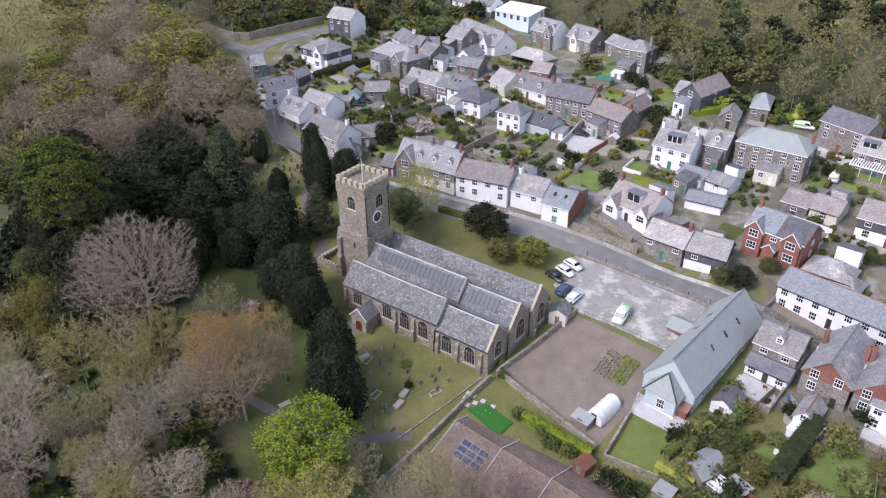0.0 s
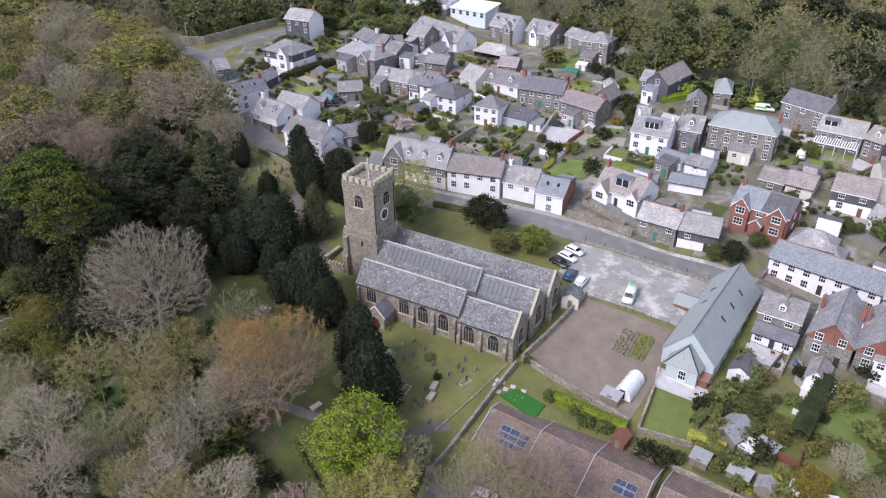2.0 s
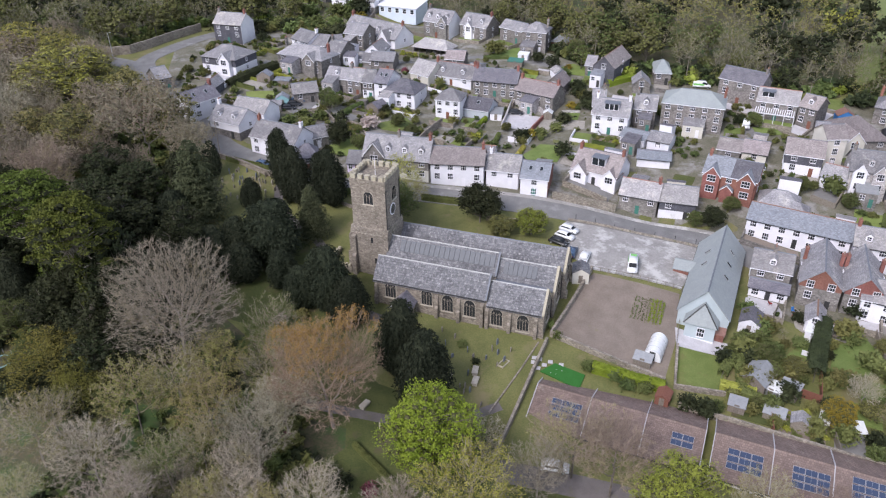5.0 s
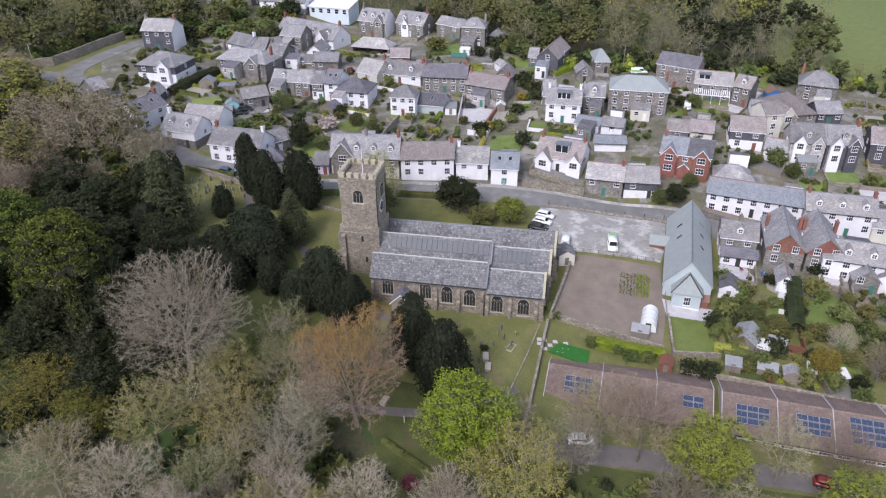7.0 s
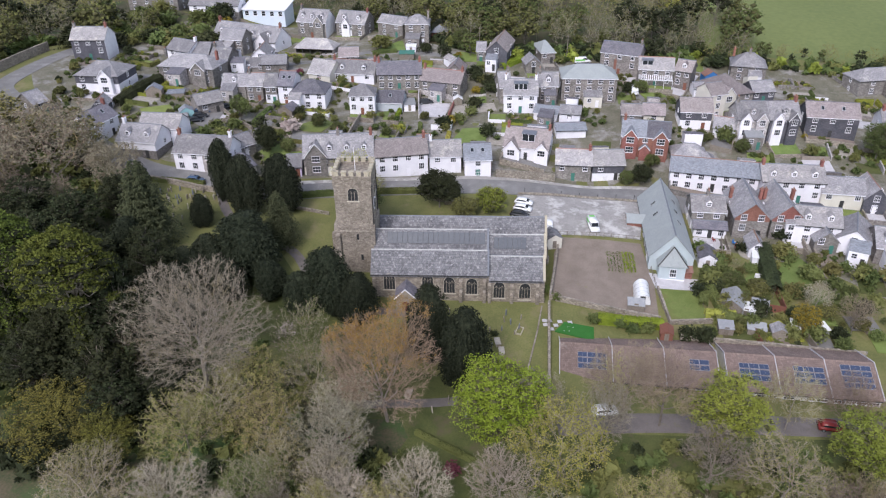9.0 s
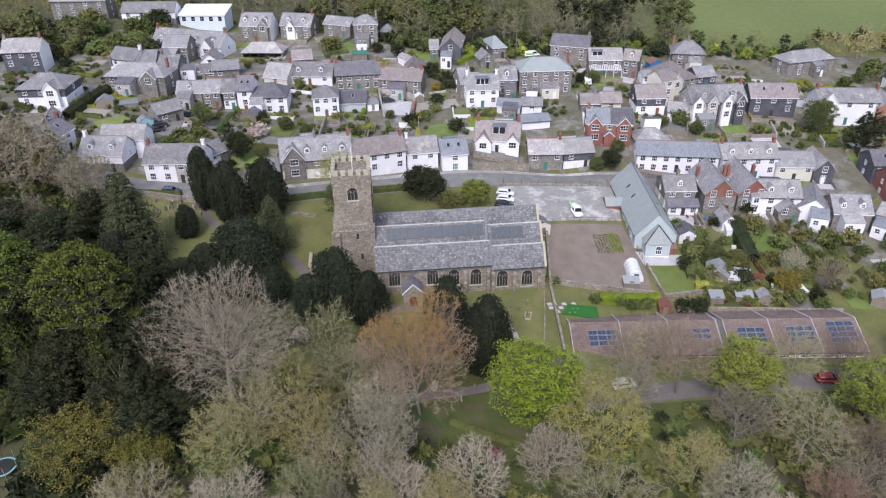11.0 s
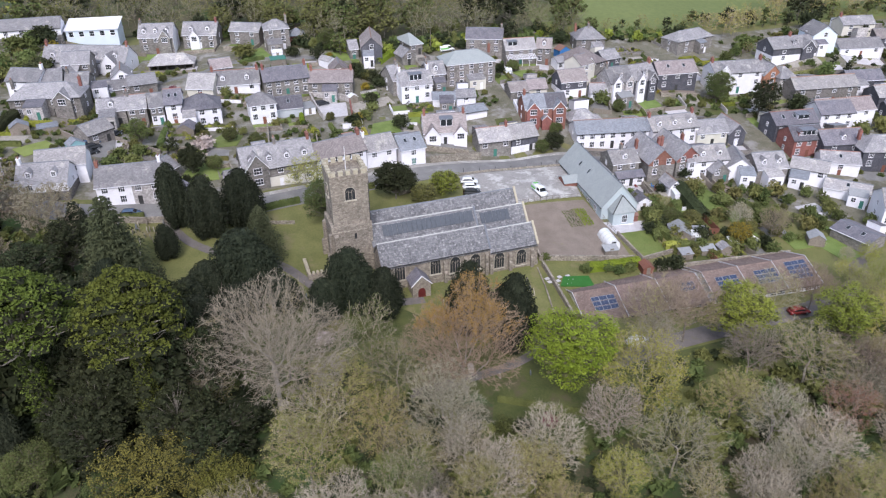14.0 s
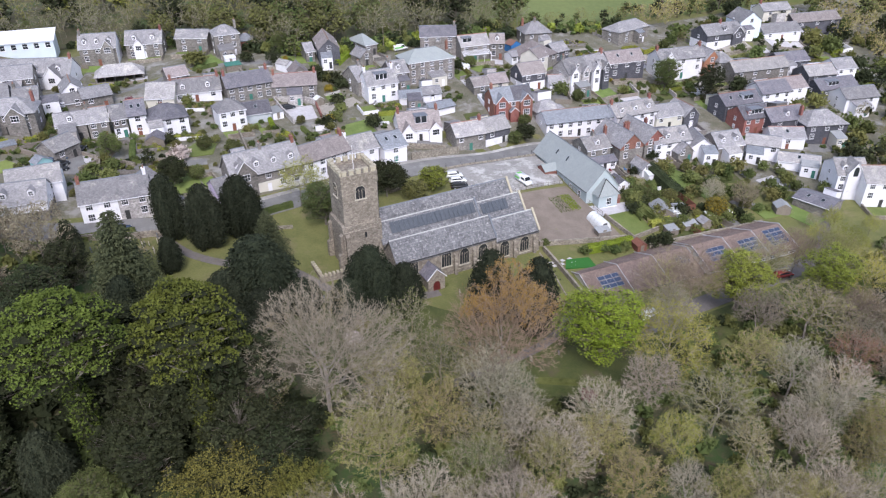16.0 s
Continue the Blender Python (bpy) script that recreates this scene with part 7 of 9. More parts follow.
def mass(name, outlines, step, kinds, hmin, hmax, label, category, keep=(), gap=2.5, clump=-2):
    """A wood or thicket past counting, joined into one object."""
    verts, loops, sizes, mats, slots, base = [], [], [], [], [], 0
    for outline in outlines:
        for px, py in spots(outline, step, keep, gap):
            if noise.noise((px * 0.11, py * 0.11, 3.7)) < clump:
                continue
            kind = trng.choices(list(kinds), list(kinds.values()))[0]
            h = trng.uniform(hmin, hmax)
            k, sp = h / HEIGHT[kind.split("_")[0]], trng.uniform(0.85, 1.2)
            m = pose(px, py, ground(px, py) - 0.1, 0, 0, trng.uniform(0, 360)) @ Matrix.Diagonal((k * sp, k * sp, k, 1))
            a = np.array(m)
            for me in trng.choice(KINDS[kind]):
                if me is None:
                    continue
                if me.materials[0] not in slots:
                    slots.append(me.materials[0])
                co = np.empty(len(me.vertices) * 3, np.float32)
                me.vertices.foreach_get("co", co)
                verts.append(co.reshape(-1, 3) @ a[:3, :3].T + a[:3, 3])
                vi = np.empty(len(me.loops), np.int32)
                me.loops.foreach_get("vertex_index", vi)
                loops.append(vi + base)
                n = np.empty(len(me.polygons), np.int32)
                me.polygons.foreach_get("loop_total", n)
                sizes.append(n)
                mats.append(np.full(len(n), slots.index(me.materials[0]), np.int32))
                base += len(me.vertices)
    verts, loops, sizes, mats = np.concatenate(verts), np.concatenate(loops), np.concatenate(sizes), np.concatenate(mats)
    me = bpy.data.meshes.new(name)
    me.vertices.add(len(verts))
    me.vertices.foreach_set("co", verts.ravel())
    me.loops.add(len(loops))
    me.loops.foreach_set("vertex_index", loops)
    me.polygons.add(len(sizes))
    me.polygons.foreach_set("loop_start", np.concatenate(([0], np.cumsum(sizes)[:-1])).astype(np.int32))
    me.polygons.foreach_set("loop_total", sizes)
    for s in slots:
        me.materials.append(s)
    me.polygons.foreach_set("material_index", mats)
    me.update(calc_edges=True)
    return tagged(new(name, me), label, category, kind="stuff")




def grown(kind, x, y, height, radius, group="woodland trees"):
    """A tree of a kind with a given height and crown radius."""
    wide = {"bare": 6.4, "olive": 5.8, "green": 5.8, "lime": 5.8, "budding": 6.2, "haze": 7.0, "oak": 5.4, "pine": 4.6, "conifer": 5.6, "leafy": 5.4, "russet": 6.2}[kind.split("_")[0]]
    KEEP.append((x, y, max(3.5, radius * 0.72)))
    return plant(kind, x, y, height, radius * 1.08 / wide / (height / HEIGHT[kind.split("_")[0]]), group)


# the wood below the church, tree by tree
KEEP = [(-87, -37.6, 4.5), (-81, -30, 4), (-56, -27, 7), (-27, -30, 8), (-74, -27, 6), (-92, -16, 6), (-9.5, -32, 6), (-21, -15, 6), (-14.7, -21, 6), (-40, -6, 5), (-36, -10.5, 5)]
for kind, x, y, h, r in (
    ("oak", -67.5, -35.5, 11, 4.8), ("bare_olive", -66.5, -46, 11, 4.6), ("olive", -54.5, -41.5, 14.5, 6.3), ("oak", -64, -31, 9, 5.0), ("bare_pale", -32.5, -34, 13, 6.2), ("olive", -43.6, -38.4, 13.5, 5.6),
    ("bare_pale", -53, -52, 14, 6.2), ("bare_pale", -43.3, -58.3, 14, 6.3), ("green_bud", -43.5, -48.5, 12, 5.1), ("bare_pale", -30.7, -51, 12, 5.1), ("green_bud", -41, -22.5, 16.5, 5.4),
    ("bare_pale", -3.1, -30.4, 12, 4.6), ("bare_olive", -64.2, -51.5, 14, 6.8), ("bare_pale", -21, -47.5, 12, 5.8), ("bare_pale", -33, -45, 12, 4.8), ("bare_olive", -40.5, -44.5, 13, 4.8),
    ("budding", -1.2, -40.6, 15.5, 7.9), ("bare_brown", 10.6, -26.6, 15, 6.6), ("bare_brown", 16.5, -28, 15, 6.0), ("leafy_fresh", 25.5, -31.5, 13.5, 6.2), ("bare_olive", 36.5, -27.8, 13, 5.2),
    ("leafy_fresh", 44.5, -37, 12.5, 5.6), ("bare_pale", 6.6, -32, 12, 4.4), ("budding_gold", -74.6, -38.4, 12, 7.4), ("budding_gold", -66, -41, 11, 4.2), ("bare_olive", -66.8, -25.9, 12, 4.2),
    ("bare_olive", -52, -34.8, 14, 6.4), ("bare_pale", -34, -40.5, 14, 6.5), ("bare_olive", -38.4, -28.2, 14, 6.8), ("olive", -48, -30, 14, 5.5), ("bare_pale", -9.5, -45.6, 12, 5.5), ("bare_olive", -4, -54, 13, 7.6),
    ("olive", 10.7, -48.2, 12, 5.2), ("bare_pale", 14.5, -53, 12, 5.9), ("bare_olive", 29.6, -44.2, 14, 8.3), ("russet", 27, -55.7, 11, 5.0), ("bare_pale", 16.7, -60.5, 12, 6.4), ("budding", -13.5, -55.5, 11, 3.8),
    ("bare_brown", 37, -48.7, 13, 5.5), ("leafy", -90, -31, 8, 4.0), ("leafy", -80.5, -36.5, 6, 3.4), ("oak", -85, -14.6, 17, 6.2), ("oak", -75, -21, 17, 7.4), ("oak", -81, -26, 14, 5.5), ("pine", -74, -27, 30, 6.3), ("pine", -88.5, -21.5, 28, 7.0), ("oak", -68.8, -24.5, 24, 6.6), ("oak", -79.5, -20, 20, 6.0), ("oak", -82.5, -29.5, 12, 4.6), ("oak", -70.5, -31.5, 15, 5.0),
    ("olive", 55, -31, 10, 4.6), ("budding_green", 62, -28, 9, 4.4), ("bare_brown", 45.5, -28, 12, 4.8), ("budding", 52, -40, 12, 5.0), ("bare_pale", 21, -40, 12, 5.0),
    ("bare_pale", -1.6, -72.8, 11, 5.0), ("bare_olive", 2.1, -75.6, 11, 5.0), ("olive", -7.4, -73.0, 11, 5.0),
):
    grown(kind, x, y, h, r)
# the wood on the western slope
for kind, x, y, h, r in (
    ("haze_lime", -178.6, 63.3, 15, 9.6), ("haze_lime", -143.2, 43.2, 18, 12.0), ("haze_brown", -107, 29, 21, 13.0), ("haze_olive", -198.8, 40.2, 15, 8.3), ("haze_grey", -194, 55, 16, 9.0),
    ("haze_olive", -234, 60, 16, 10), ("bare_pale", -145.4, 25.2, 16, 7.6), ("haze_lime", -140.7, 9.2, 17, 8.8), ("haze_olive", -120, 20, 16, 8.0), ("haze_green", -172.6, 21.5, 13, 5.3),
    ("haze_brown", -129.4, -1.5, 17, 8.9), ("bare_brown", -113.5, 2.7, 17, 7.4), ("oak", -116.5, -4.8, 15, 6.4), ("oak", -110.5, -17.6, 16, 7.2), ("conifer", -79.5, 11, 19, 6.2),
    ("oak", -85.7, -5.6, 16, 7.4), ("oak", -100.6, -8.1, 15, 7.2), ("oak", -93.3, 9.2, 13, 6.0), ("haze_brown", -173.4, 54, 16, 9.5), ("haze_olive", -145, 54, 14, 6.5), ("haze_grey", -163.4, 28.6, 15, 7.4),
    ("haze_brown", -142.7, 32.4, 15, 6.4), ("haze_brown", -207, 69.5, 15, 9.0), ("haze_grey", -179.4, 76.6, 13, 7.5), ("haze_grey", -147.4, 3, 16, 7.3), ("haze_brown", -130.3, 10, 15, 6.5),
    ("haze_brown", -152, 64, 13, 5.5), ("haze_olive", -166, 66, 14, 6.5), ("haze_grey", -160, 44, 15, 7.5), ("haze_lime", -160, 60, 14, 7.5), ("haze_brown", -127, 36, 15, 7.0), ("haze_olive", -128, 48, 13, 6.0), ("oak", -97, 0, 14, 6.4), ("oak", -104, 12, 13, 6.0), ("haze_brown", -92, 27, 15, 6.5),
):
    grown(kind, x, y, h, r)
scatter([(-90, -6), (-76, -10), (-70, -20), (-70, -36), (-82, -40), (-96, -36), (-108, -20)], 7.0, {"oak": 6, "yew": 1}, 10, 14, KEEP)
scatter([(-70, -46), (-24, -52), (-6, -60), (50, -42), (52, -54), (20, -72), (-6, -74), (-60, -64), (-76, -50)], 8.0, {"bare_pale": 5, "bare_olive": 4, "olive": 2, "green_bud": 1}, 9, 12.5, KEEP)
scatter([(60, -36), (78, -32), (84, -38), (62, -50)], 8.0, {"bare_pale": 3, "olive": 3, "bare_brown": 3, "budding": 1}, 7, 10, KEEP)
scatter([(-92, 30), (-106, 40), (-126, 54), (-140, 57), (-200, 72), (-200, 6), (-150, -14), (-112, -26), (-104, -10), (-100, 16)], 9.6, {"haze_brown": 5, "haze_olive": 4, "haze_grey": 3, "oak": 1}, 10, 14, KEEP)
mass("wood_west", [[(-200, 76), (-262, 88), (-262, 24), (-200, 6)]], 9.4, {"far_brown": 4, "far_olive": 5, "far_pale": 3, "far_lime": 1}, 12, 16, "bare and budding brown wood on the slope", "woodland", KEEP)
EDGE = [(-262, 88), (-162, 82), (-162, 118), (-146, 130), (-128, 130), (-112, 147), (-104, 156), (-100, 164), (-76, 164), (-70, 152), (-44, 141), (-18, 122), (4, 117), (26, 119), (46, 110), (58, 118), (72, 118)]
mass("wood_edge", [EDGE + [(80, 140), (84, 160), (66, 152), (40, 150), (20, 146), (-10, 150), (-44, 170), (-76, 188), (-110, 182), (-150, 150), (-190, 130), (-262, 120)]], 7.3, {"edge_dark": 2.5, "edge_brown": 6, "edge_pale": 4, "edge_green": 2, "edge_moss": 3}, 8, 15, "dense mixed wood along the back of the village", "woodland")
mass("wood_north", [[(66, 152), (40, 150), (20, 146), (-10, 150), (-44, 170), (-76, 188), (-110, 182), (-150, 150), (-190, 130), (-262, 120), (-262, 222), (30, 222), (76, 190)]], 9.6, {"far_dark": 3.5, "far_brown": 5, "far_olive": 3, "far_leafy": 1.5, "far_pale": 3, "far_lime": 0.6}, 10, 16, "dark mixed wood above the village", "woodland")
mass("wood_edge_scrub", [EDGE[1:] + [(60, 126), (46, 118), (26, 127), (4, 125), (-18, 130), (-44, 149), (-70, 160), (-100, 172), (-112, 156), (-130, 138), (-146, 138), (-170, 122), (-172, 84)], [(-20, 108), (-8, 112), (20, 112), (28, 116), (24, 121), (-16, 124)], [(56, 112), (74, 112), (108, 104), (112, 112), (60, 119)]], 3.0, {"low_dark": 3, "low": 4, "low_olive": 2, "low_fresh": 1}, 1.5, 3.6, "laurel, bramble and scrub at the foot of the wood", "scrub", gap=0.8)
mass("wood_east", [[(78, 4), (100, -14), (128, -20), (200, 0), (180, 20), (118, 4), (100, 2)], [(176, 40), (236, 50), (236, 112), (200, 96), (180, 66)], [(120, 92), (138, 98), (150, 104), (215, 112), (215, 140), (118, 116)]], 7.5, {"far_dark": 2, "far_olive": 3, "far_brown": 3, "far_leafy": 1, "far_pale": 2}, 8, 13, "budding trees beyond the gardens", "woodland")
scatter([(90, 2), (112, -2), (200, 40), (200, 96), (150, 104), (112, 92)], 9.0, {"far_leafy": 3, "far_dark": 2, "far_brown": 2, "bush": 4, "bush_dark": 3, "bush_olive": 3}, 2.5, 6, group="garden shrubs and trees", gap=1.2)
for x, y, h, kind in ((-108, 147, 4, "bush"), (-114, 145, 5, "far_leafy"), (-102, 143, 3, "bush_gold"), (-130, 156, 4, "bush_olive"), (-105, 148, 5, "bush_dark"), (-124, 152, 5, "far_leafy"), (-136, 153, 4, "bush")):
    plant(kind, x, y, h, 1.2)
for i in range(70):
    px, py = trng.uniform(-150, -100), trng.uniform(118, 152)
    if free(px, py, 1.5) and py > 112 - 0.35 * (px + 128):
        plant(trng.choice(["bush", "bush", "bush_olive", "bush_dark", "far_leafy"]), px, py, trng.uniform(2.2, 4.8), 1.3, "garden shrubs and trees")
mass("undergrowth", [[(-70, -34), (-50, -14), (-38, -24), (-31, -33), (-26, -40), (-12, -45), (2, -37), (10, -33), (60, -33), (80, -28), (60, -50), (30, -68), (-4, -70), (-60, -62)], [(-86, 2), (-90, 30), (-106, 40), (-140, 57), (-190, 68), (-190, 0), (-140, -20), (-112, -26)]], 3.1, {"low_dark": 3, "low": 4, "low_olive": 4}, 0.8, 2.6, "ivy, bramble and laurel under the trees", "undergrowth")
mass("laurel_thicket", [[(-112, -34), (-70, -46), (-58, -28), (-62, -12), (-70, -2), (-76, 6), (-100, 8), (-110, 0)]], 2.8, {"low_dark": 8, "low": 1}, 1.4, 3.8, "dark laurel and holly thicket under evergreens", "undergrowth")
VILLAGE = [(-122, 62), (-88, 46), (-60, 42), (-34, 52), (0, 66), (24, 74), (36, 58), (60, 52), (112, 40), (112, 84), (60, 106), (24, 106), (-16, 106), (-60, 120), (-100, 128), (-140, 104), (-134, 78)]
scatter(VILLAGE, 9.6, {"bush_dark": 0.6, "bush": 4, "bush_olive": 3, "dome_green": 1.2, "dome_moss": 1.2, "bush_gold": 0.4, "bush_red": 0.25, "far_brown": 0.35}, 1.0, 2.8, group="garden shrubs and trees", gap=1.2)
scatter([(34, 20), (56, 18), (84, 8), (74, -6), (46, -6), (34, -4)], 4.0, {"bush_dark": 0.8, "bush": 4, "bush_olive": 4, "dome_green": 1.2, "dome_moss": 1, "edge_brown": 0.5, "edge_pale": 0.4, "edge_green": 0.6}, 1.2, 3.6, group="garden shrubs and trees", gap=1.0)
scatter([(25, -7.2), (58, -9.6), (82, -14), (88, 0), (60, -2), (34, -2.6)], 5.0, {"bush": 4, "bush_olive": 3, "bush_dark": 0.7, "edge_pale": 0.5}, 1.1, 3.0, group="garden shrubs and trees", gap=0.8)
scatter([(60, -14), (76, -18), (84, -26), (70, -30), (58, -24)], 7.0, {"budding": 2, "bare_pale": 1, "budding_green": 2, "bare_brown": 1}, 4, 7, group="garden shrubs and trees", gap=1.5)
mass("garden_greenery", [VILLAGE, [(34, 22), (84, 8), (112, -4), (170, 2), (232, 60), (232, 102), (112, 104), (112, 40), (60, 20)]], 2.7, {"low_dark": 0.4, "low": 5, "low_olive": 5}, 0.4, 1.6, "low mixed garden planting", "planting", gap=0.5, clump=0.08)
mass("field_hedge", [[(56, 120), (64, 116), (88, 114), (96, 110), (120, 110), (170, 106), (236, 106), (236, 114), (150, 116), (90, 122), (60, 128)]], 4.2, {"far_leafy": 2, "far_dark": 1.5, "far_olive": 3, "far_brown": 3}, 3.5, 7, "uneven hedge and small trees along the pasture", "hedge")
plant("leafy", -17.8, 122.8, 7.5, 1.25)
plant("oak", -23.1, 112.6, 6, 1.1)
plant("bush_olive", -45.1, 123.9, 4, 1.5)
plant("bush", -14.8, 151.2, 5, 1.0)
plant("bush", -12.7, 156.3, 5, 1.0)
plant("bush", -4.8, 148.4, 5, 1.0)
plant("bush", 1.3, 140.9, 5, 1.0)
plant("bush", -23.2, 154.9, 5, 1.0)
plant("bush_dark", -13.1, 102.1, 3, 1.3)
plant("bush_dark", -9.3, 96.0, 3, 1.3)
plant("bush_dark", -8.2, 91.8, 3, 1.3)
plant("bush_dark", -13.3, 83.5, 3, 1.3)
plant("bush_dark", -12.6, 99.0, 3, 1.3)
plant("bush_dark", -29.5, 120.6, 3, 1.3)
plant("bush_gold", -18.9, 114.9, 1.8, 1.0)
plant("dome_green", 34.9, 91.4, 4.5, 0.9)
plant("bush", 20.8, 127.3, 4, 1.0)
plant("bush", 30.3, 132.8, 4, 1.0)
plant("bush", 43.0, 124.4, 4, 1.0)
plant("dome_dark", 27.2, 46.6, 5, 1.1)
plant("dome_green", 23.6, 46.2, 4, 1.0)
plant("dome_green", 30.7, 52.3, 4, 1.0)
plant("dome_green", 55.4, 60.7, 4, 1.0)
plant("dome_green", 45.4, 63.8, 4, 1.0)
plant("bush", 52.0, 65.0, 4, 1.0)
plant("dome_dark", -64.7, 49.5, 7, 0.95)
plant("leafy", -75.5, 65.8, 7.5, 0.95)
plant("bush_blossom", -61.7, 61.0, 3.4, 1.2)
plant("dome_green", -48.9, 60.0, 4, 1.0)
plant("dome_green", -59.7, 50.2, 4, 1.0)
plant("dome_green", -54.6, 64.7, 4, 1.0)
plant("bush", -82.3, 55.5, 2.6, 1.3)
plant("bush", -77.5, 55.6, 2.6, 1.3)
plant("bush", -75.9, 61.0, 2.6, 1.3)
plant("bush", -80.7, 59.4, 2.6, 1.3)
plant("bush_dark", -22.2, 69.6, 3.4, 1.1)
plant("bush_dark", -9.9, 65.3, 3.4, 1.1)
plant("bush_gold", -20.2, 72.3, 2.4, 1.0)
plant("bush", -17.8, 73.7, 2.4, 1.3)
plant("bush", -14.4, 77.6, 2.4, 1.3)
plant("bush", -28.1, 62.3, 2.4, 1.3)
plant("bush", 13.9, -5.1, 1.8, 1.2)
plant("bush", 16.1, -6.4, 1.8, 1.2)
plant("bush", 18.5, -5.9, 1.8, 1.2)
plant("bush", 9.2, -4.6, 1.8, 1.2)
plant("bush_dark", 26.0, -7.0, 2.4, 1.2)
plant("bush_dark", 31.1, 5.7, 2.4, 1.2)
plant("bush_olive", 42.6, 6.2, 2.6, 1.3)
plant("bush", 38.9, 7.3, 2.6, 1.3)
plant("bush_olive", 36.7, 16.3, 2.8, 1.1)


# shrubs and small trees of the gardens below the brick houses
for kind, x, y, h, sp in (
    ("dome_green", 33.9, 10.5, 3.4, 1.0),
    ("dome_green", 37.8, 7.5, 4.4, 1.1),
    ("bush_olive", 38.7, 15.9, 2.6, 1.1),
    ("dome_moss", 42.6, 6.4, 3.8, 1.15),
    ("bush", 34.5, 20.5, 2.2, 1.2),
    ("bush_dark", 28.6, -8.0, 3.2, 0.9),
    ("bare_pale", 52.3, 1.7, 7.5, 1.0),
    ("bush", 55.3, 11.4, 3.0, 1.3),
    ("bush", 51.8, 17.1, 2.8, 1.2),
    ("bush_dark", 53.8, 24.8, 2.6, 1.1),
    ("bush", 16.4, -5.9, 1.5, 1.1),
    ("bush", 19.4, -5.1, 1.7, 1.2),
    ("bush_olive", 50.2, 6.2, 2.6, 1.4),
    ("bush", 39.4, 10.3, 2.2, 1.2),
    ("bush_dark", 43.8, 20.8, 2.0, 1.1),
    ("bush", 43.7, 13.6, 1.8, 1.4),
    ("bush", 32.6, 8.1, 2.2, 1.2),
    ("bush", 32.4, 4.9, 2.0, 1.2),
    ("bush_dark", 34.9, 7.5, 2.6, 1.2),
    ("bush_olive", 32.5, -2.1, 1.6, 1.4),
):
    plant(kind, x, y, h, sp, "garden shrubs and trees")


# ---- wings and lean-tos behind and before the houses ----
xrng = random.Random(23)
for x, y, turn, length, depth in HOUSE_SPOTS[:]:
    if length < 5.4 or (y < 36 and x < 40) or xrng.random() < 0.08:
        continue
    side = 1 if y < 58 and x < 62 else xrng.choice((-1, 1, 1))
    l, d = xrng.uniform(3.0, min(5.6, length * 0.6)), xrng.uniform(2.4, 4.2)
    c, s = math.cos(radians(turn)), math.sin(radians(turn))
    u, v = xrng.uniform(-0.5, 0.5) * (length - l), side * (depth / 2 + d / 2 + 0.02)
    px, py = x + c * u - s * v, y + s * u + c * v
    if not all(free(px + c * a * l / 2 - s * b * d / 2, py + s * a * l / 2 + c * b * d / 2, 0.2) for a in (-1, 0, 1) for b in (side, 0.2 * side)):
        continue
    if any(inside(px, py, o) for o in OPEN):
        continue
    h = xrng.uniform(2.6, 3.4)
    low = ground(px, py) - 0.8
    e = max(ground(px + a, py + b) for a in (-1.5, 1.5) for b in (-1.5, 1.5)) + h - low
    wing = thing("lean_to", pose(px, py, low, 0, 0, turn), xrng.choice(["white rendered lean-to against a village house", "single-storey slate-roofed wing of a house", "small rendered kitchen wing behind a house"]), "lean-to", "house wings")
    bm = bmesh.new()
    prism(bm, [(-d / 2, 0), (d / 2, 0), (d / 2, e + (0.0 if side > 0 else 0.9)), (-d / 2, e + (0.9 if side > 0 else 0.0))], -l / 2, l / 2)
    part("wall", bm, xrng.choice(["render_white", "render_white", "render_cream", "stone", "stone_pale"]), wing)
    bm = bmesh.new()
    z0, z1 = (e + 0.95, e) if side > 0 else (e, e + 0.95)
    prism(bm, [(-d / 2 - 0.1, z0), (d / 2 + 0.1, z1), (d / 2 + 0.1, z1 + 0.12), (-d / 2 - 0.1, z0 + 0.12)], -l / 2 - 0.15, l / 2 + 0.15)
    part("roof", bm, xrng.choice(["slate", "slate_b", "slate_d", "felt", "slate_blue"]), wing)
    if side < 0:
        add_window(wing, pose(-l * 0.2, -d / 2 - 0.02, e - 1.6), 1.1, 1.2)
        bm = bmesh.new()
        box(bm, l * 0.15, -d / 2 - 0.05, e - h - 0.1, l * 0.15 + 0.85, -d / 2, e - h + 1.95)
        part("door", bm, xrng.choice(["white", "metal_dark", "green_paint"]), wing)
    FOOT.append((px, py, turn, l, d))


# ---- garden plots and walls ----
wrng = random.Random(17)


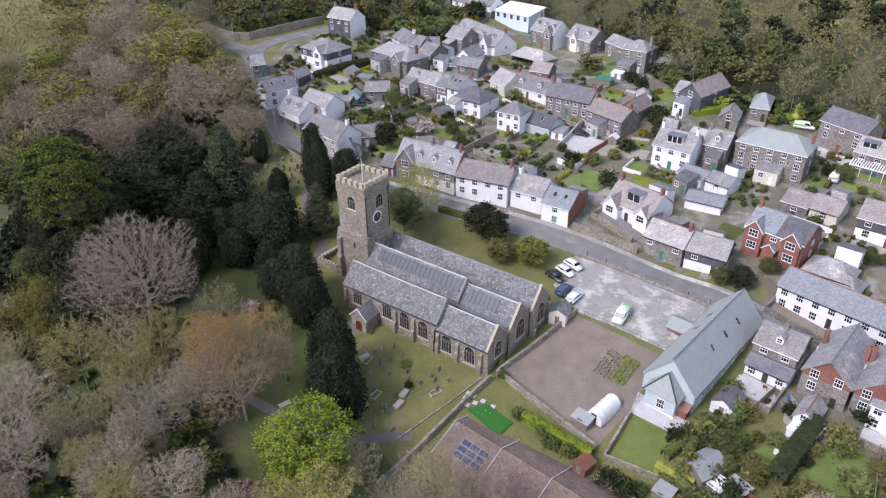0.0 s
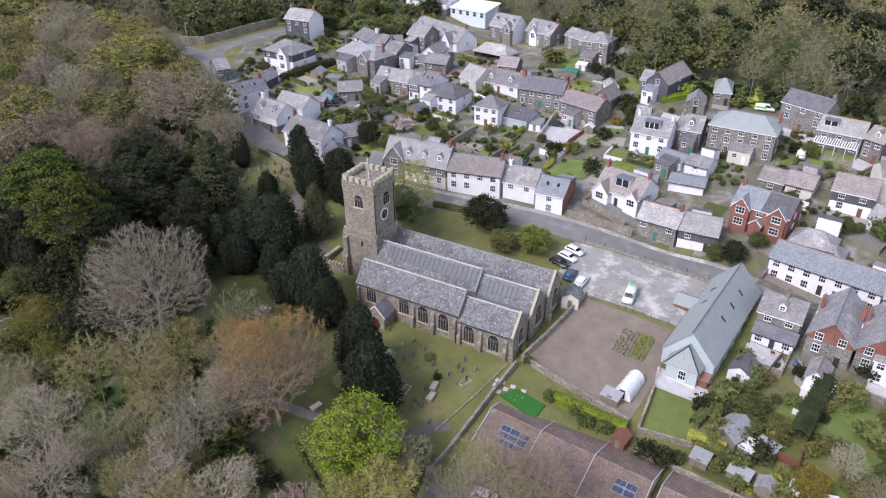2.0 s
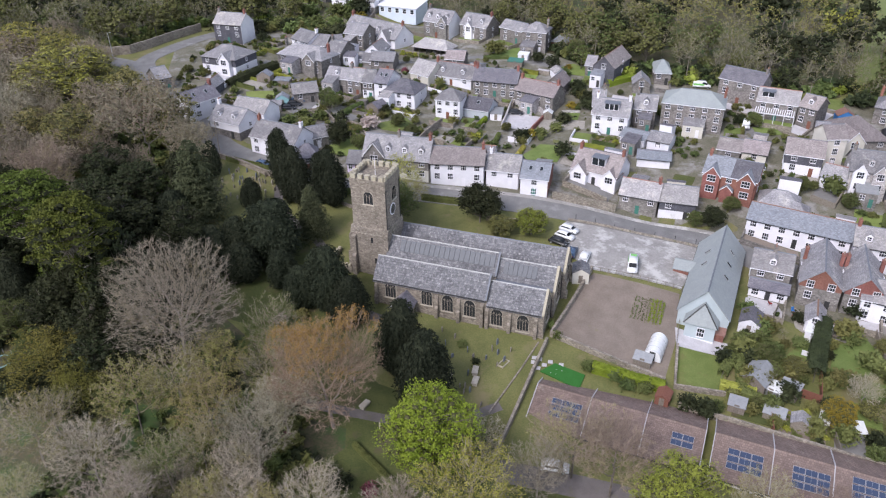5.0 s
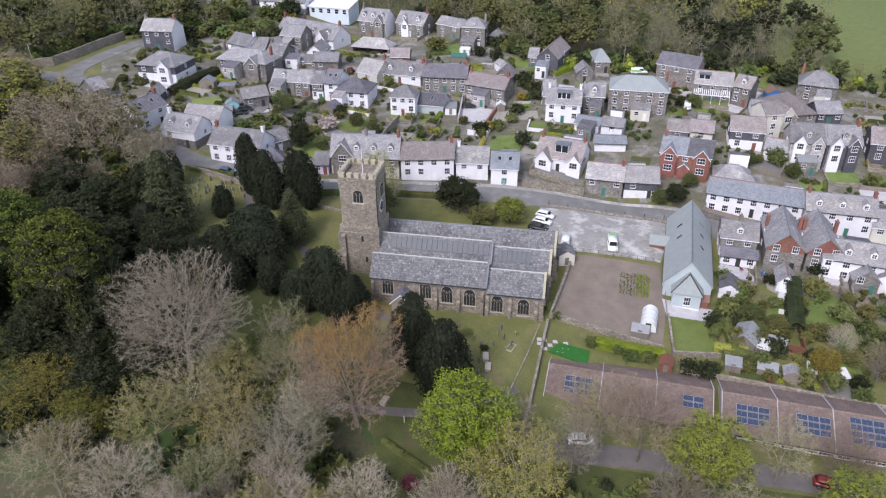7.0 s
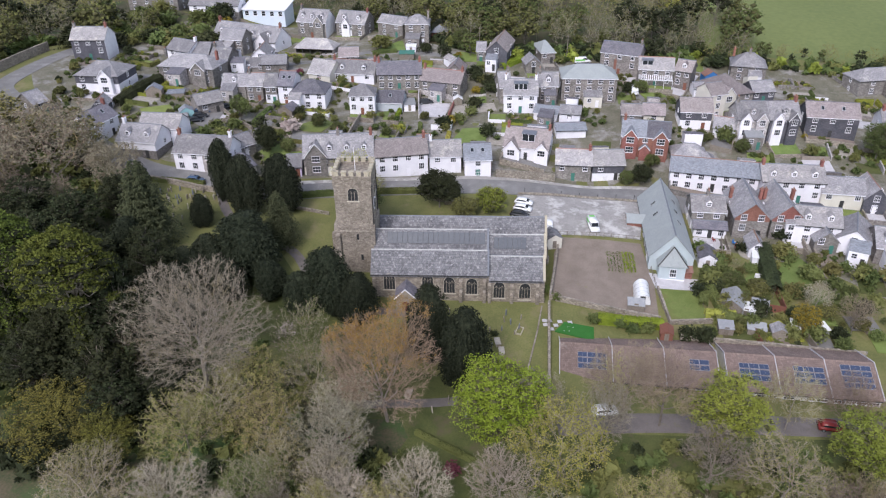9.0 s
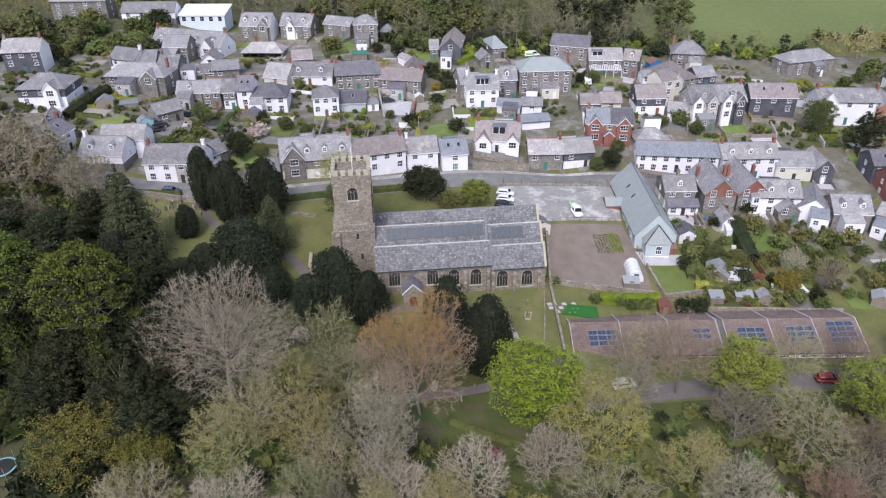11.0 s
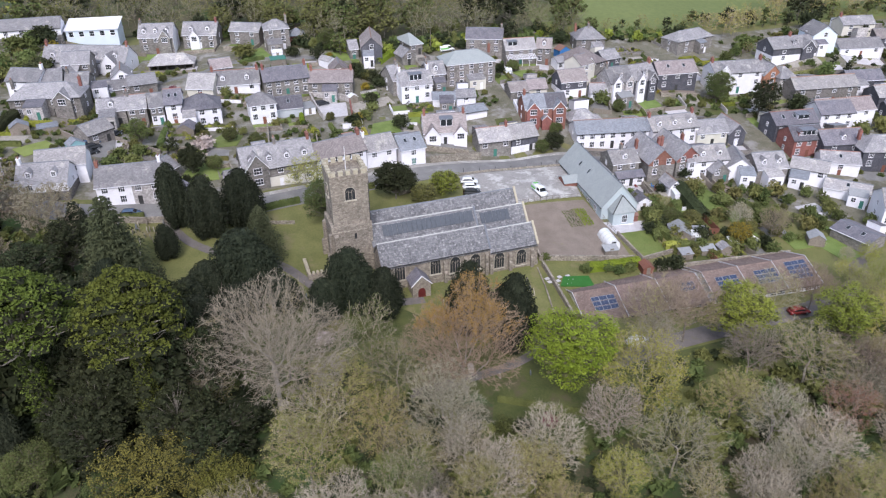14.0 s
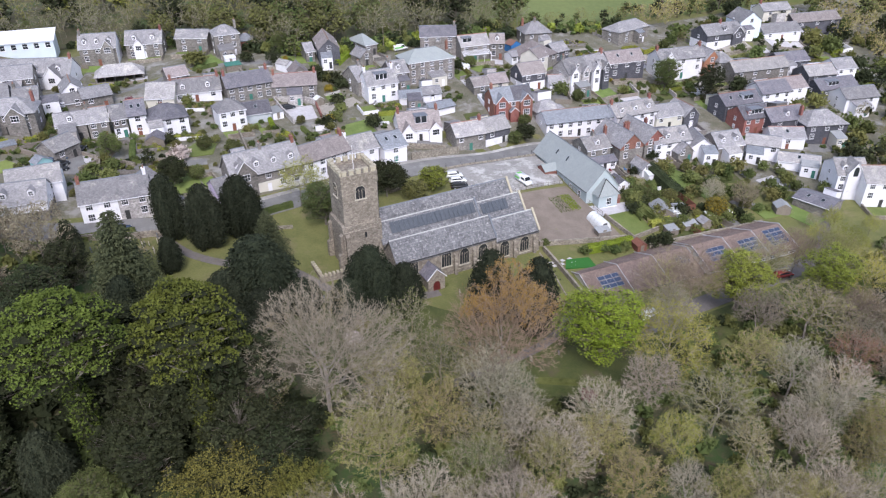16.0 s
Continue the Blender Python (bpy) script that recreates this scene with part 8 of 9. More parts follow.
def wall_along(name, line, height, thick, material, label, category, group="", coping="", lift=0.0):
    """A wall that follows the hillside along a line of (x, y) points."""
    bm = bmesh.new()
    rows = []
    pts = []
    for (ax, ay), (bx, by) in zip(line, line[1:]):
        n = max(1, int(math.hypot(bx - ax, by - ay) / 2.5))
        pts += [(ax + (bx - ax) * i / n, ay + (by - ay) * i / n) for i in range(n)]
    pts.append(line[-1])
    for i, (x, y) in enumerate(pts):
        a, b = pts[max(i - 1, 0)], pts[min(i + 1, len(pts) - 1)]
        d = Vector((b[0] - a[0], b[1] - a[1])).normalized()
        g = ground(x, y) + lift
        px, py = -d.y * thick / 2, d.x * thick / 2
        top = g + height + wrng.uniform(-0.05, 0.05)
        rows.append([bm.verts.new(p) for p in ((x + px, y + py, g - 1.2), (x + px, y + py, top), (x - px, y - py, top), (x - px, y - py, g - 1.2))])
    for r, s in zip(rows, rows[1:]):
        for k in range(3):
            bm.faces.new((r[k], r[k + 1], s[k + 1], s[k]))
    bm.faces.new(rows[0])
    bm.faces.new(list(reversed(rows[-1])))
    w = whole(name, bm, material, label, category, group)
    if coping:
        for i, (x, y) in enumerate(pts[:-1]):
            for f in (0.25, 0.75):
                cx, cy = x + (pts[i + 1][0] - x) * f, y + (pts[i + 1][1] - y) * f
                a = math.atan2(pts[i + 1][1] - y, pts[i + 1][0] - x)
                bm = bmesh.new()
                s = wrng.uniform(0.3, 0.5)
                box(bm, -s, -thick * 0.6, -0.06, s, thick * 0.6, wrng.uniform(0.12, 0.22))
                part("coping_stone", bm, coping, w, at=pose(cx, cy, ground(cx, cy) + lift + height, 0, 0, math.degrees(a)))
    return w


def hedge(line, height, thick, material, label):
    """A clipped hedge: a leafy body with sprays of leaf over it."""
    g = Growth(len(line) + int(line[0][0]))
    r = g.r
    for (ax, ay), (bx, by) in zip(line, line[1:]):
        l = math.hypot(bx - ax, by - ay)
        nx, ny = -(by - ay) / l, (bx - ax) / l
        for i in range(int(l * 330)):
            f = r.random()
            x, y = ax + (bx - ax) * f, ay + (by - ay) * f
            o = r.uniform(-1, 1)
            h = height * (1 - 0.35 * abs(o) ** 3) * r.uniform(0.1, 1.0) ** 0.5
            g.leaf(Vector((x + nx * o * thick / 2, y + ny * o * thick / 2, ground(x, y) + h)), 0.14 * r.uniform(0.6, 1.3))
        n = max(1, int(l / 1.5))
        for i in range(n):
            base = len(g.v)
            for f in (i / n, (i + 1) / n):
                x, y = ax + (bx - ax) * f, ay + (by - ay) * f
                z = ground(x, y)
                for o, h in ((-0.44, -0.2), (-0.42, 0.72), (0, 0.9), (0.42, 0.72), (0.44, -0.2)):
                    g.v.append(Vector((x + nx * o * thick, y + ny * o * thick, z + h * height)))
            g.f += [(base + k, base + k + 1, base + k + 6, base + k + 5) for k in range(4)]
    ob = thing("hedge", pose(0, 0, 0), label, "hedge")
    me = g.mesh("leaf_mass")
    me.materials.append(M[material])
    tagged(part("leaf_mass", me, "", ob), kind="stuff")
    bm = bmesh.new()
    for (ax, ay), (bx, by) in zip(line, line[1:]):
        l = math.hypot(bx - ax, by - ay)
        n = max(1, int(l))
        for i in range(n + 1):
            x, y = ax + (bx - ax) * i / n, ay + (by - ay) * i / n
            tube(bm, (x, y, ground(x, y) - 0.2), (x, y, ground(x, y) + height * 0.8), 0.05, 0.02, 5)
    tagged(part("stems", bm, "bark", ob), kind="stuff")


PLOTS = []


def plot(x, y, turn, length, depth, k):
    """A walled garden or yard before or behind a house."""
    c, s = math.cos(radians(turn)), math.sin(radians(turn))
    for side in (-1, 1):
        d = wrng.uniform(3.5, 7.0)
        l = length / 2 - 0.1
        near, far = side * (depth / 2 + 0.25), side * (depth / 2 + d)

        def w(u, v):
            return (x + c * u - s * v, y + s * u + c * v)
        probe = [w(u, v) for u in (-l, 0, l) for v in (near + side * 1.2, (near + far) / 2, far)]
        if not all(free(px, py, 0.3) for px, py in probe if True) or any(on_street(px, py) for px, py in probe):
            continue
        corners = [w(-l, near), w(l, near), w(l, far), w(-l, far)]
        PLOTS.append((*w(0, (near + far) / 2), turn, 2 * l, abs(far - near)))
        if side > 0:
            corners.reverse()
        m = wrng.choices(["lawn", "gravel", "concrete", "soil", "asphalt"], [5, 2, 2, 1, 1.5])[0]
        words = {"lawn": "small mown garden lawn", "gravel": "gravelled garden yard by a house", "concrete": "pale concrete yard by a house", "soil": "dug garden border by a house", "asphalt": "grey tarmac yard by a house"}[m]
        sheet("garden_ground", m, corners, 0.07 + 0.012 * (k % 5), words, "garden", 3.0)
        if wrng.random() < 0.8:
            wall_along("garden_wall", [w(-l, near), w(-l, far), w(l, far)] if wrng.random() < 0.5 else [w(l, near), w(l, far), w(-l, far)], wrng.uniform(0.8, 1.5), 0.35,
                       wrng.choices(["stone_wall", "render_white", "wood", "stone"], [5, 1, 1.5, 2])[0], "weathered garden boundary wall beside a house", "wall", "garden walls")


STREETS = [[(-60, 32.5), (-35, 37.5), (-16, 40.5), (6, 41.8), (24, 41.5), (44, 36)], [(-60, 32.5), (-76, 35.5), (-90, 38), (-104, 46), (-122, 58), (-138, 69), (-149, 79), (-148, 95), (-143, 120)], [(-112, 92), (-90, 97), (-74, 108), (-62, 112), (-54, 118), (-40, 122)]]


def on_street(x, y):
    for line in STREETS:
        for (ax, ay), (bx, by) in zip(line, line[1:]):
            t = max(0, min(1, ((x - ax) * (bx - ax) + (y - ay) * (by - ay)) / ((bx - ax) ** 2 + (by - ay) ** 2)))
            if math.hypot(x - ax - t * (bx - ax), y - ay - t * (by - ay)) < 3.2:
                return True
    return -4 < x < 33 and 5 < y < 38


for k, spot in enumerate(HOUSE_SPOTS):
    plot(*spot, k)


def within(x, y, rects, gap):
    for hx, hy, turn, l, d in rects:
        c, s = math.cos(radians(turn)), math.sin(radians(turn))
        if abs((x - hx) * c + (y - hy) * s) < l / 2 + gap and abs(-(x - hx) * s + (y - hy) * c) < d / 2 + gap:
            return True
    return False


# small gardens, yards and beds that fill the ground between the houses
BEDS = []
prng = random.Random(31)
GARDENS = [(-128, 66), (-88, 46), (-60, 40), (-34, 46), (-8, 47), (30, 48), (44, 40), (60, 22), (80, 12), (112, 8), (150, 24), (190, 70), (190, 92), (112, 96), (60, 108), (24, 110), (-16, 110), (-60, 124), (-100, 132), (-136, 112), (-140, 84)]
LOWER = [(34, 20), (60, 20), (84, 8), (76, -10), (36, -9)]
for row in range(-10, 16):
    for col in range(-18, 30):
        u, v = col * 6.6 + prng.uniform(-1.0, 1.0) + (3.3 if row % 2 else 0), 40 + row * 5.8 + prng.uniform(-0.8, 0.8)
        l, d, turn = prng.uniform(4.4, 7.0), prng.uniform(3.6, 5.6), -6 + prng.uniform(-7, 7)
        c, t = math.cos(radians(turn)), math.sin(radians(turn))
        x, y = u, v - 0.1 * u

        def at(a, b):
            return (x + c * a - t * b, y + t * a + c * b)
        probe = [at(a * l / 2, b * d / 2) for a in (-1, -0.5, 0, 0.5, 1) for b in (-1, 0, 1)]
        if not (inside(x, y, GARDENS) or inside(x, y, LOWER)) or not all(free(px, py, 0.15) for px, py in probe) or any(on_street(px, py) or within(px, py, PLOTS, 0.1) or any(inside(px, py, o) for o in OPEN) for px, py in probe):
            continue
        corners = [at(-l / 2, -d / 2), at(l / 2, -d / 2), at(l / 2, d / 2), at(-l / 2, d / 2)]
        PLOTS.append((x, y, turn, l, d))
        m = prng.choices(["lawn", "bed", "gravel", "concrete", "asphalt", "rough_grass"], [6, 4, 2, 2, 1, 2])[0]
        if m == "bed":
            BEDS.append(corners)
        words = {"lawn": "small mown cottage garden lawn", "bed": "dug garden bed among the houses", "gravel": "gravelled yard among the houses", "concrete": "pale paved yard among the houses", "asphalt": "grey tarmac parking yard among houses", "rough_grass": "rough grassy garden patch among houses"}[m]
        sheet("garden_ground", "soil" if m == "bed" else m, corners, 0.13, words, "garden", 2.5)
        side = prng.choice([(0, 1, 2), (3, 0, 1), (1, 2), (0, 1), (2, 3)])
        if inside(x, y, LOWER):
            continue
        if prng.random() < 0.75:
            wall_along("garden_wall", [corners[i] for i in side], prng.uniform(0.7, 1.6), 0.3, prng.choices(["stone_wall", "render_white", "wood", "stone", "stone_pale"], [4, 1.5, 2, 2, 2])[0], "low garden boundary wall among houses", "wall", "garden walls")
        else:
            hedge([corners[i] for i in side], prng.uniform(0.9, 1.7), 0.9, prng.choice(["leaf_mid", "leaf_fresh", "leaf_moss"]), "clipped green hedge between small gardens")
mass("garden_beds", BEDS, 1.25, {"low": 5, "low_olive": 3, "low_fresh": 3, "low_dark": 0.5}, 0.4, 1.3, "mixed low shrubs and flowers in garden beds", "planting", gap=0.2)

# boundary walls of the churchyard, allotment, car park and street
wall_along("allotment_wall", [(5.0, 22.2), (4.0, 16), (2.6, 8), (1.3, 1.2), (6, 0.2), (12.5, -1.0), (21.9, -2.8)], 1.2, 0.5, "stone_wall", "old rubble wall round the allotment", "wall")
wall_along("lane_wall", [(1.0, -0.6), (0.4, -8), (-0.6, -21), (-1.2, -27)], 1.1, 0.45, "stone_wall", "rubble wall beside the churchyard lane", "wall")
wall_along("street_wall", [(-3.0, 38.2), (6, 39.0), (16, 39.0), (25.6, 38.0)], 0.55, 0.4, "stone_wall", "low stone wall between street and car park", "wall")
wall_along("retaining_wall", [(-8.2, 45.2), (-1, 45.6), (6.2, 46.6)], 2.0, 0.5, "stone_wall", "high rubble retaining wall above the street", "wall")
wall_along("cemetery_wall", [(-91.5, 34.6), (-84, 33.6), (-76, 31.6), (-66, 30.4), (-61, 29.6)], 1.3, 0.5, "stone_wall", "rubble cemetery wall along the lane", "wall")
wall_along("lane_bank_wall", [(-184, 84), (-172, 81.5), (-162, 81), (-157.5, 84), (-155.6, 91), (-154.6, 102), (-153, 116)], 2.8, 0.6, "stone_wall", "high rubble wall on the bend of the lane", "wall")
wall_along("hall_boundary_wall", [(31.8, -2.4), (23.6, -3.4), (23.2, 6.5)], 1.0, 0.4, "stone_wall", "low garden wall round the hall lawn", "wall")
wall_along("garden_fence", [(33.5, 7.5), (38.5, 16), (40.5, 24)], 1.8, 0.12, "wood", "weathered close-boarded garden fence", "fence")
wall_along("garden_fence", [(37.5, 2.5), (46.5, 1.0), (47.5, 22)], 1.7, 0.12, "wood_red", "dark stained garden fence", "fence")
wall_along("garden_fence", [(56.5, 20), (58.5, 4), (60, -4)], 1.6, 0.12, "wood", "weathered garden fence between gardens", "fence")
wall_along("sunken_kerb", [(-0.4, -1.2), (-1.6, -7.5), (-3.2, -14.2), (-4.4, -19)], 0.18, 0.25, "stone_wall", "long low stone kerb in the grass", "kerb")
hedge([(-22.4, -32.1), (-16.6, -35.2), (-9.7, -39.0)], 1.0, 0.9, "leaf_mid", "green hedge at the foot of the churchyard")
hedge([(-55, 30.6), (-47, 32.7), (-43, 33.4)], 1.5, 1.3, "leaf_mid", "dark green hedge between churchyard and street")
hedge([(-36.5, 34.8), (-31, 35.6), (-25, 36.6)], 1.5, 1.3, "leaf_mid", "dark green hedge between churchyard and street")
wall_along("churchyard_wall", [(-60, 28.6), (-52.3, 26.6), (-45.5, 25.4)], 0.7, 0.35, "stone_wall", "low stone wall across the churchyard", "wall")
hedge([(33.6, 6.5), (34.2, -1.5), (37.0, -2.4)], 2.2, 1.6, "leaf_mid", "overgrown green garden hedge")

hedge([(-46.7, 117.5), (-38.9, 119.7)], 1.2, 1.2, "leaf_mid", "clipped green hedge below a lawn")
hedge([(-5.2, 105.1), (1.4, 112.5)], 2.0, 2.0, "leaf_bright", "fresh yellow-green hedge by a dark house")
hedge([(-35.1, 74.1), (-34.4, 80.4)], 1.5, 1.2, "leaf_bright", "clipped yellow-green hedge beside a court")
hedge([(-110.5, 69.4), (-105.6, 89.0)], 2.6, 2.6, "leaf_dark", "long dark clipped garden hedge")
hedge([(-88.0, 34.1), (-75.4, 33.4)], 1.3, 1.2, "leaf_mid", "clipped green hedge along the street")
hedge([(-71.5, 63.3), (-69.9, 75.0)], 1.6, 1.4, "leaf_mid", "green hedge between lawns")
hedge([(-20.6, 60.2), (-20.2, 65.9)], 1.2, 1.2, "leaf_lime", "clipped yellow hedge beside a lawn")
hedge([(-27.5, 58.6), (-28.2, 70.8)], 1.4, 1.2, "leaf_mid", "clipped hedge beside a walled court")
hedge([(9.8, -4.2), (15.9, -4.3), (22.0, -4.4)], 2.0, 1.9, "leaf_bright", "clipped yellow-green hedge below the allotment wall")
hedge([(45.6, 5.4), (46.5, 11.8), (47.8, 19.3)], 3.8, 3.2, "leaf_dark", "tall dark hedge between gardens")
hedge([(30.7, -0.7), (36.4, -0.9)], 1.8, 1.7, "leaf_lime", "golden clipped hedge by a garden workshop")
hedge([(31.0, 1.7), (33.4, 9.8)], 1.9, 1.8, "leaf_mid", "loose green hedge beside the hall lawn")
wall_along("garden_wall", [(-28.9, 75.7), (-30.0, 90.7), (-21.0, 88.7), (-19.3, 85.4)], 1.6, 0.35, "stone_pale", "pale rubble wall round a courtyard", "wall", "garden walls")
wall_along("garden_wall", [(-19.3, 85.4), (-20.7, 76.8)], 1.4, 0.35, "brick", "old brick wall beside a drive", "wall", "garden walls")
wall_along("garden_wall", [(-46.5, 52.3), (-44.6, 71.8)], 2.0, 0.35, "stone_wall", "high rubble wall beside a path", "wall", "garden walls")
wall_along("garden_wall", [(-71.3, 60.3), (-78.1, 65.7), (-78.6, 62.3)], 1.2, 0.35, "stone_wall", "rubble wall round a parking yard", "wall", "garden walls")
wall_along("garden_wall", [(-20.2, 32.2), (-13.1, 33.9)], 0.8, 0.35, "stone_wall", "low churchyard wall beside the street", "wall", "garden walls")


strip("pavement", "tarmac_pale", [(-56, 36.6), (-35, 40.9), (-16, 43.9), (6, 45.2), (24, 44.9), (33, 43)], 1.3, 0.16, "narrow concrete pavement along the cottages", "pavement")


# ---- vehicles ----
def car(x, y, turn, paint, label, van=False, group="parked cars"):
    """A parked car: body, glasshouse, windows, lamps and four wheels."""
    l, w, h = (5.2, 1.95, 1.95) if van else (4.3, 1.78, 1.48)
    v = thing("van" if van else "car", pose(x, y, ground(x, y) + 0.06, 0, 0, turn), label, "van" if van else "car", group)
    bm = bmesh.new()
    belt = 0.95 if not van else 1.1
    prism(bm, [(-l / 2, 0.32), (-l / 2 + 0.1, belt - 0.1), (-l / 2 + 0.35, belt), (l / 2 - 0.95, belt), (l / 2 - 0.15, belt - 0.22), (l / 2, 0.6), (l / 2 - 0.02, 0.32)], -w / 2, w / 2, "y")
    bmesh.ops.bevel(bm, geom=bm.edges[:], offset=0.07, segments=2, affect="EDGES")
    part("body", bm, paint, v, smooth=True)
    bm = bmesh.new()
    if van:
        roof = [(-l / 2 + 0.08, belt - 0.02), (l / 2 - 0.95, belt - 0.02), (l / 2 - 1.55, h), (-l / 2 + 0.2, h)]
    else:
        roof = [(-l / 2 + 0.2, belt - 0.02), (l / 2 - 0.95, belt - 0.02), (l / 2 - 1.75, h), (-l / 2 + 0.75, h)]
    prism(bm, roof, -w / 2 + 0.1, w / 2 - 0.1, "y")
    bmesh.ops.bevel(bm, geom=bm.edges[:], offset=0.06, segments=2, affect="EDGES")
    cab = part("cabin", bm, paint, v, smooth=True)
    ln = [(roof[1][0] + 0.012, roof[1][1] + 0.1), (roof[2][0] + 0.1, h - 0.1)]
    bm = bmesh.new()
    q = [bm.verts.new(p) for p in ((ln[0][0], -w / 2 + 0.2, ln[0][1]), (ln[0][0], w / 2 - 0.2, ln[0][1]), (ln[1][0], w / 2 - 0.25, ln[1][1]), (ln[1][0], -w / 2 + 0.25, ln[1][1]))]
    bm.faces.new(q)
    bmesh.ops.solidify(bm, geom=bm.faces[:], thickness=-0.03)
    part("windscreen", bm, "glass", cab)
    for sy in (-1, 1):
        bm = bmesh.new()
        yy = sy * (w / 2 - 0.095)
        x0 = l / 2 - 2.6 if van else roof[0][0] + 0.3
        pts = [(x0, belt + 0.06), (roof[1][0] - 0.2, belt + 0.06), (roof[2][0] - 0.05, h - 0.12), (x0 + (0.05 if van else 0.4), h - 0.12)]
        prism(bm, pts, yy - 0.02, yy + 0.02, "y")
        part("side_window", bm, "glass", cab)
        for lx in (l / 2 - 0.12, -l / 2 + 0.06):
            bm = bmesh.new()
            box(bm, lx - 0.1, sy * (w / 2 - 0.3) - 0.16, 0.62, lx + 0.08, sy * (w / 2 - 0.3) + 0.16, 0.76)
            part("headlight" if lx > 0 else "tail_light", bm, "metal" if lx > 0 else "red_paint", v)
        for lx in (l / 2 - 0.85, -l / 2 + 0.8):
            bm = bmesh.new()
            tube(bm, (lx, sy * (w / 2 - 0.2), 0.3), (lx, sy * (w / 2 + 0.01), 0.3), 0.31, 0.31, 16)
            wh = part("wheel", bm, "metal_dark", v)
            bm = bmesh.new()
            tube(bm, (lx, sy * (w / 2), 0.3), (lx, sy * (w / 2 + 0.02), 0.3), 0.19, 0.19, 12)
            part("rim", bm, "metal", wh)
    return v


PAINT = {"white_car": (0.78, 0.79, 0.8), "silver_car": (0.5, 0.52, 0.54), "black_car": (0.03, 0.032, 0.036), "blue_car": (0.06, 0.1, 0.17), "red_car": (0.24, 0.032, 0.03), "green_car": (0.2, 0.5, 0.15)}
for key, c in PAINT.items():
    M[key] = mat(key + "_paint", c, tuple(min(1, k * 1.06) for k in c), 2, rough=0.25, bump=0.0)
car(-2.0, 34.0, -18, "white_car", "white estate car parked in the car park")
car(-2.4, 31.4, -18, "white_car", "white sports utility car in the car park")
car(-3.2, 28.9, -18, "black_car", "black hatchback in the car park")
car(0.2, 26.2, 88, "blue_car", "dark blue hatchback by the vestry wall")
car(3.0, 25.4, 86, "white_car", "small white car by the vestry wall")
v = car(12.7, 25.2, -86, "white_car", "white van with green markings in the car park", van=True)
bm = bmesh.new()
box(bm, -2.45, -0.99, 0.9, -0.6, 0.99, 1.3)
part("side_stripe", bm, "green_car", v, "green livery band")
bm = bmesh.new()
box(bm, -2.3, -0.6, 1.9, -1.5, 0.6, 1.965)
part("roof_panel", bm, "green_car", v, "green livery panel")
for x, y, t, p in ((-87.0, 63.0, 20, "black_car"), (-86.6, 65.6, 20, "black_car"), (-86.9, 68.4, 20, "blue_car"), (-83.6, 71.6, 60, "silver_car"), (-81.8, 73.4, 60, "black_car")):
    car(x, y, t, p, {"black_car": "black", "blue_car": "dark blue", "silver_car": "silver"}[p] + " car in the cottage parking yard")
car(33.2, 92.0, 85, "white_car", "white van on the short lane", van=True)
v = car(20.7, 114.0, 5, "white_car", "white van with green markings behind the house", van=True)
bm = bmesh.new()
box(bm, -2.4, -0.99, 0.9, 0.6, 0.99, 1.4)
part("side_stripe", bm, "green_car", v, "green livery band")
car(8.0, -26.0, 8, "white_car", "white car on the bungalow drive")
car(44.0, -27.4, -10, "red_car", "red car on the bungalow drive")
car(-78.0, 34.6, -8, "blue_car", "dark blue car on the church lane")
car(-27.5, 85.5, 10, "black_car", "black car in the paved courtyard")


# ---- allotment, hall garden and sheds ----
def polytunnel(x, y, turn):
    t = thing("polytunnel", pose(x, y, ground(x, y) - 0.1, 0, 0, turn), "white polythene tunnel greenhouse on the allotment", "greenhouse")
    n, w, l, h = 14, 1.55, 5.6, 2.3
    arc = [(w * math.cos(math.pi * i / n), h * math.sin(math.pi * i / n) ** 0.8) for i in range(n + 1)]
    bm = bmesh.new()
    prism(bm, arc, -l / 2, l / 2, "y")
    part("cover", bm, "poly", t, smooth=False)
    for i in range(5):
        bm = bmesh.new()
        yy = -l / 2 + l * i / 4
        rings = []
        for k, (ax, az) in enumerate(arc):
            g = math.pi * k / n
            rings.append([bm.verts.new((ax * 1.01 + 0.035 * math.cos(q) * math.cos(g), yy + 0.035 * math.sin(q), az * 1.01 + 0.035 * math.cos(q) * math.sin(g))) for q in (0, math.pi / 2, math.pi, math.pi * 1.5)])
        for p, q in zip(rings, rings[1:]):
            for k in range(4):
                bm.faces.new((p[k], p[(k + 1) % 4], q[(k + 1) % 4], q[k]))
        part("hoop", bm, "metal", t)
    bm = bmesh.new()
    box(bm, -0.5, -l / 2 - 0.04, 0.1, 0.5, -l / 2, 1.9)
    part("door", bm, "metal_dark", t)


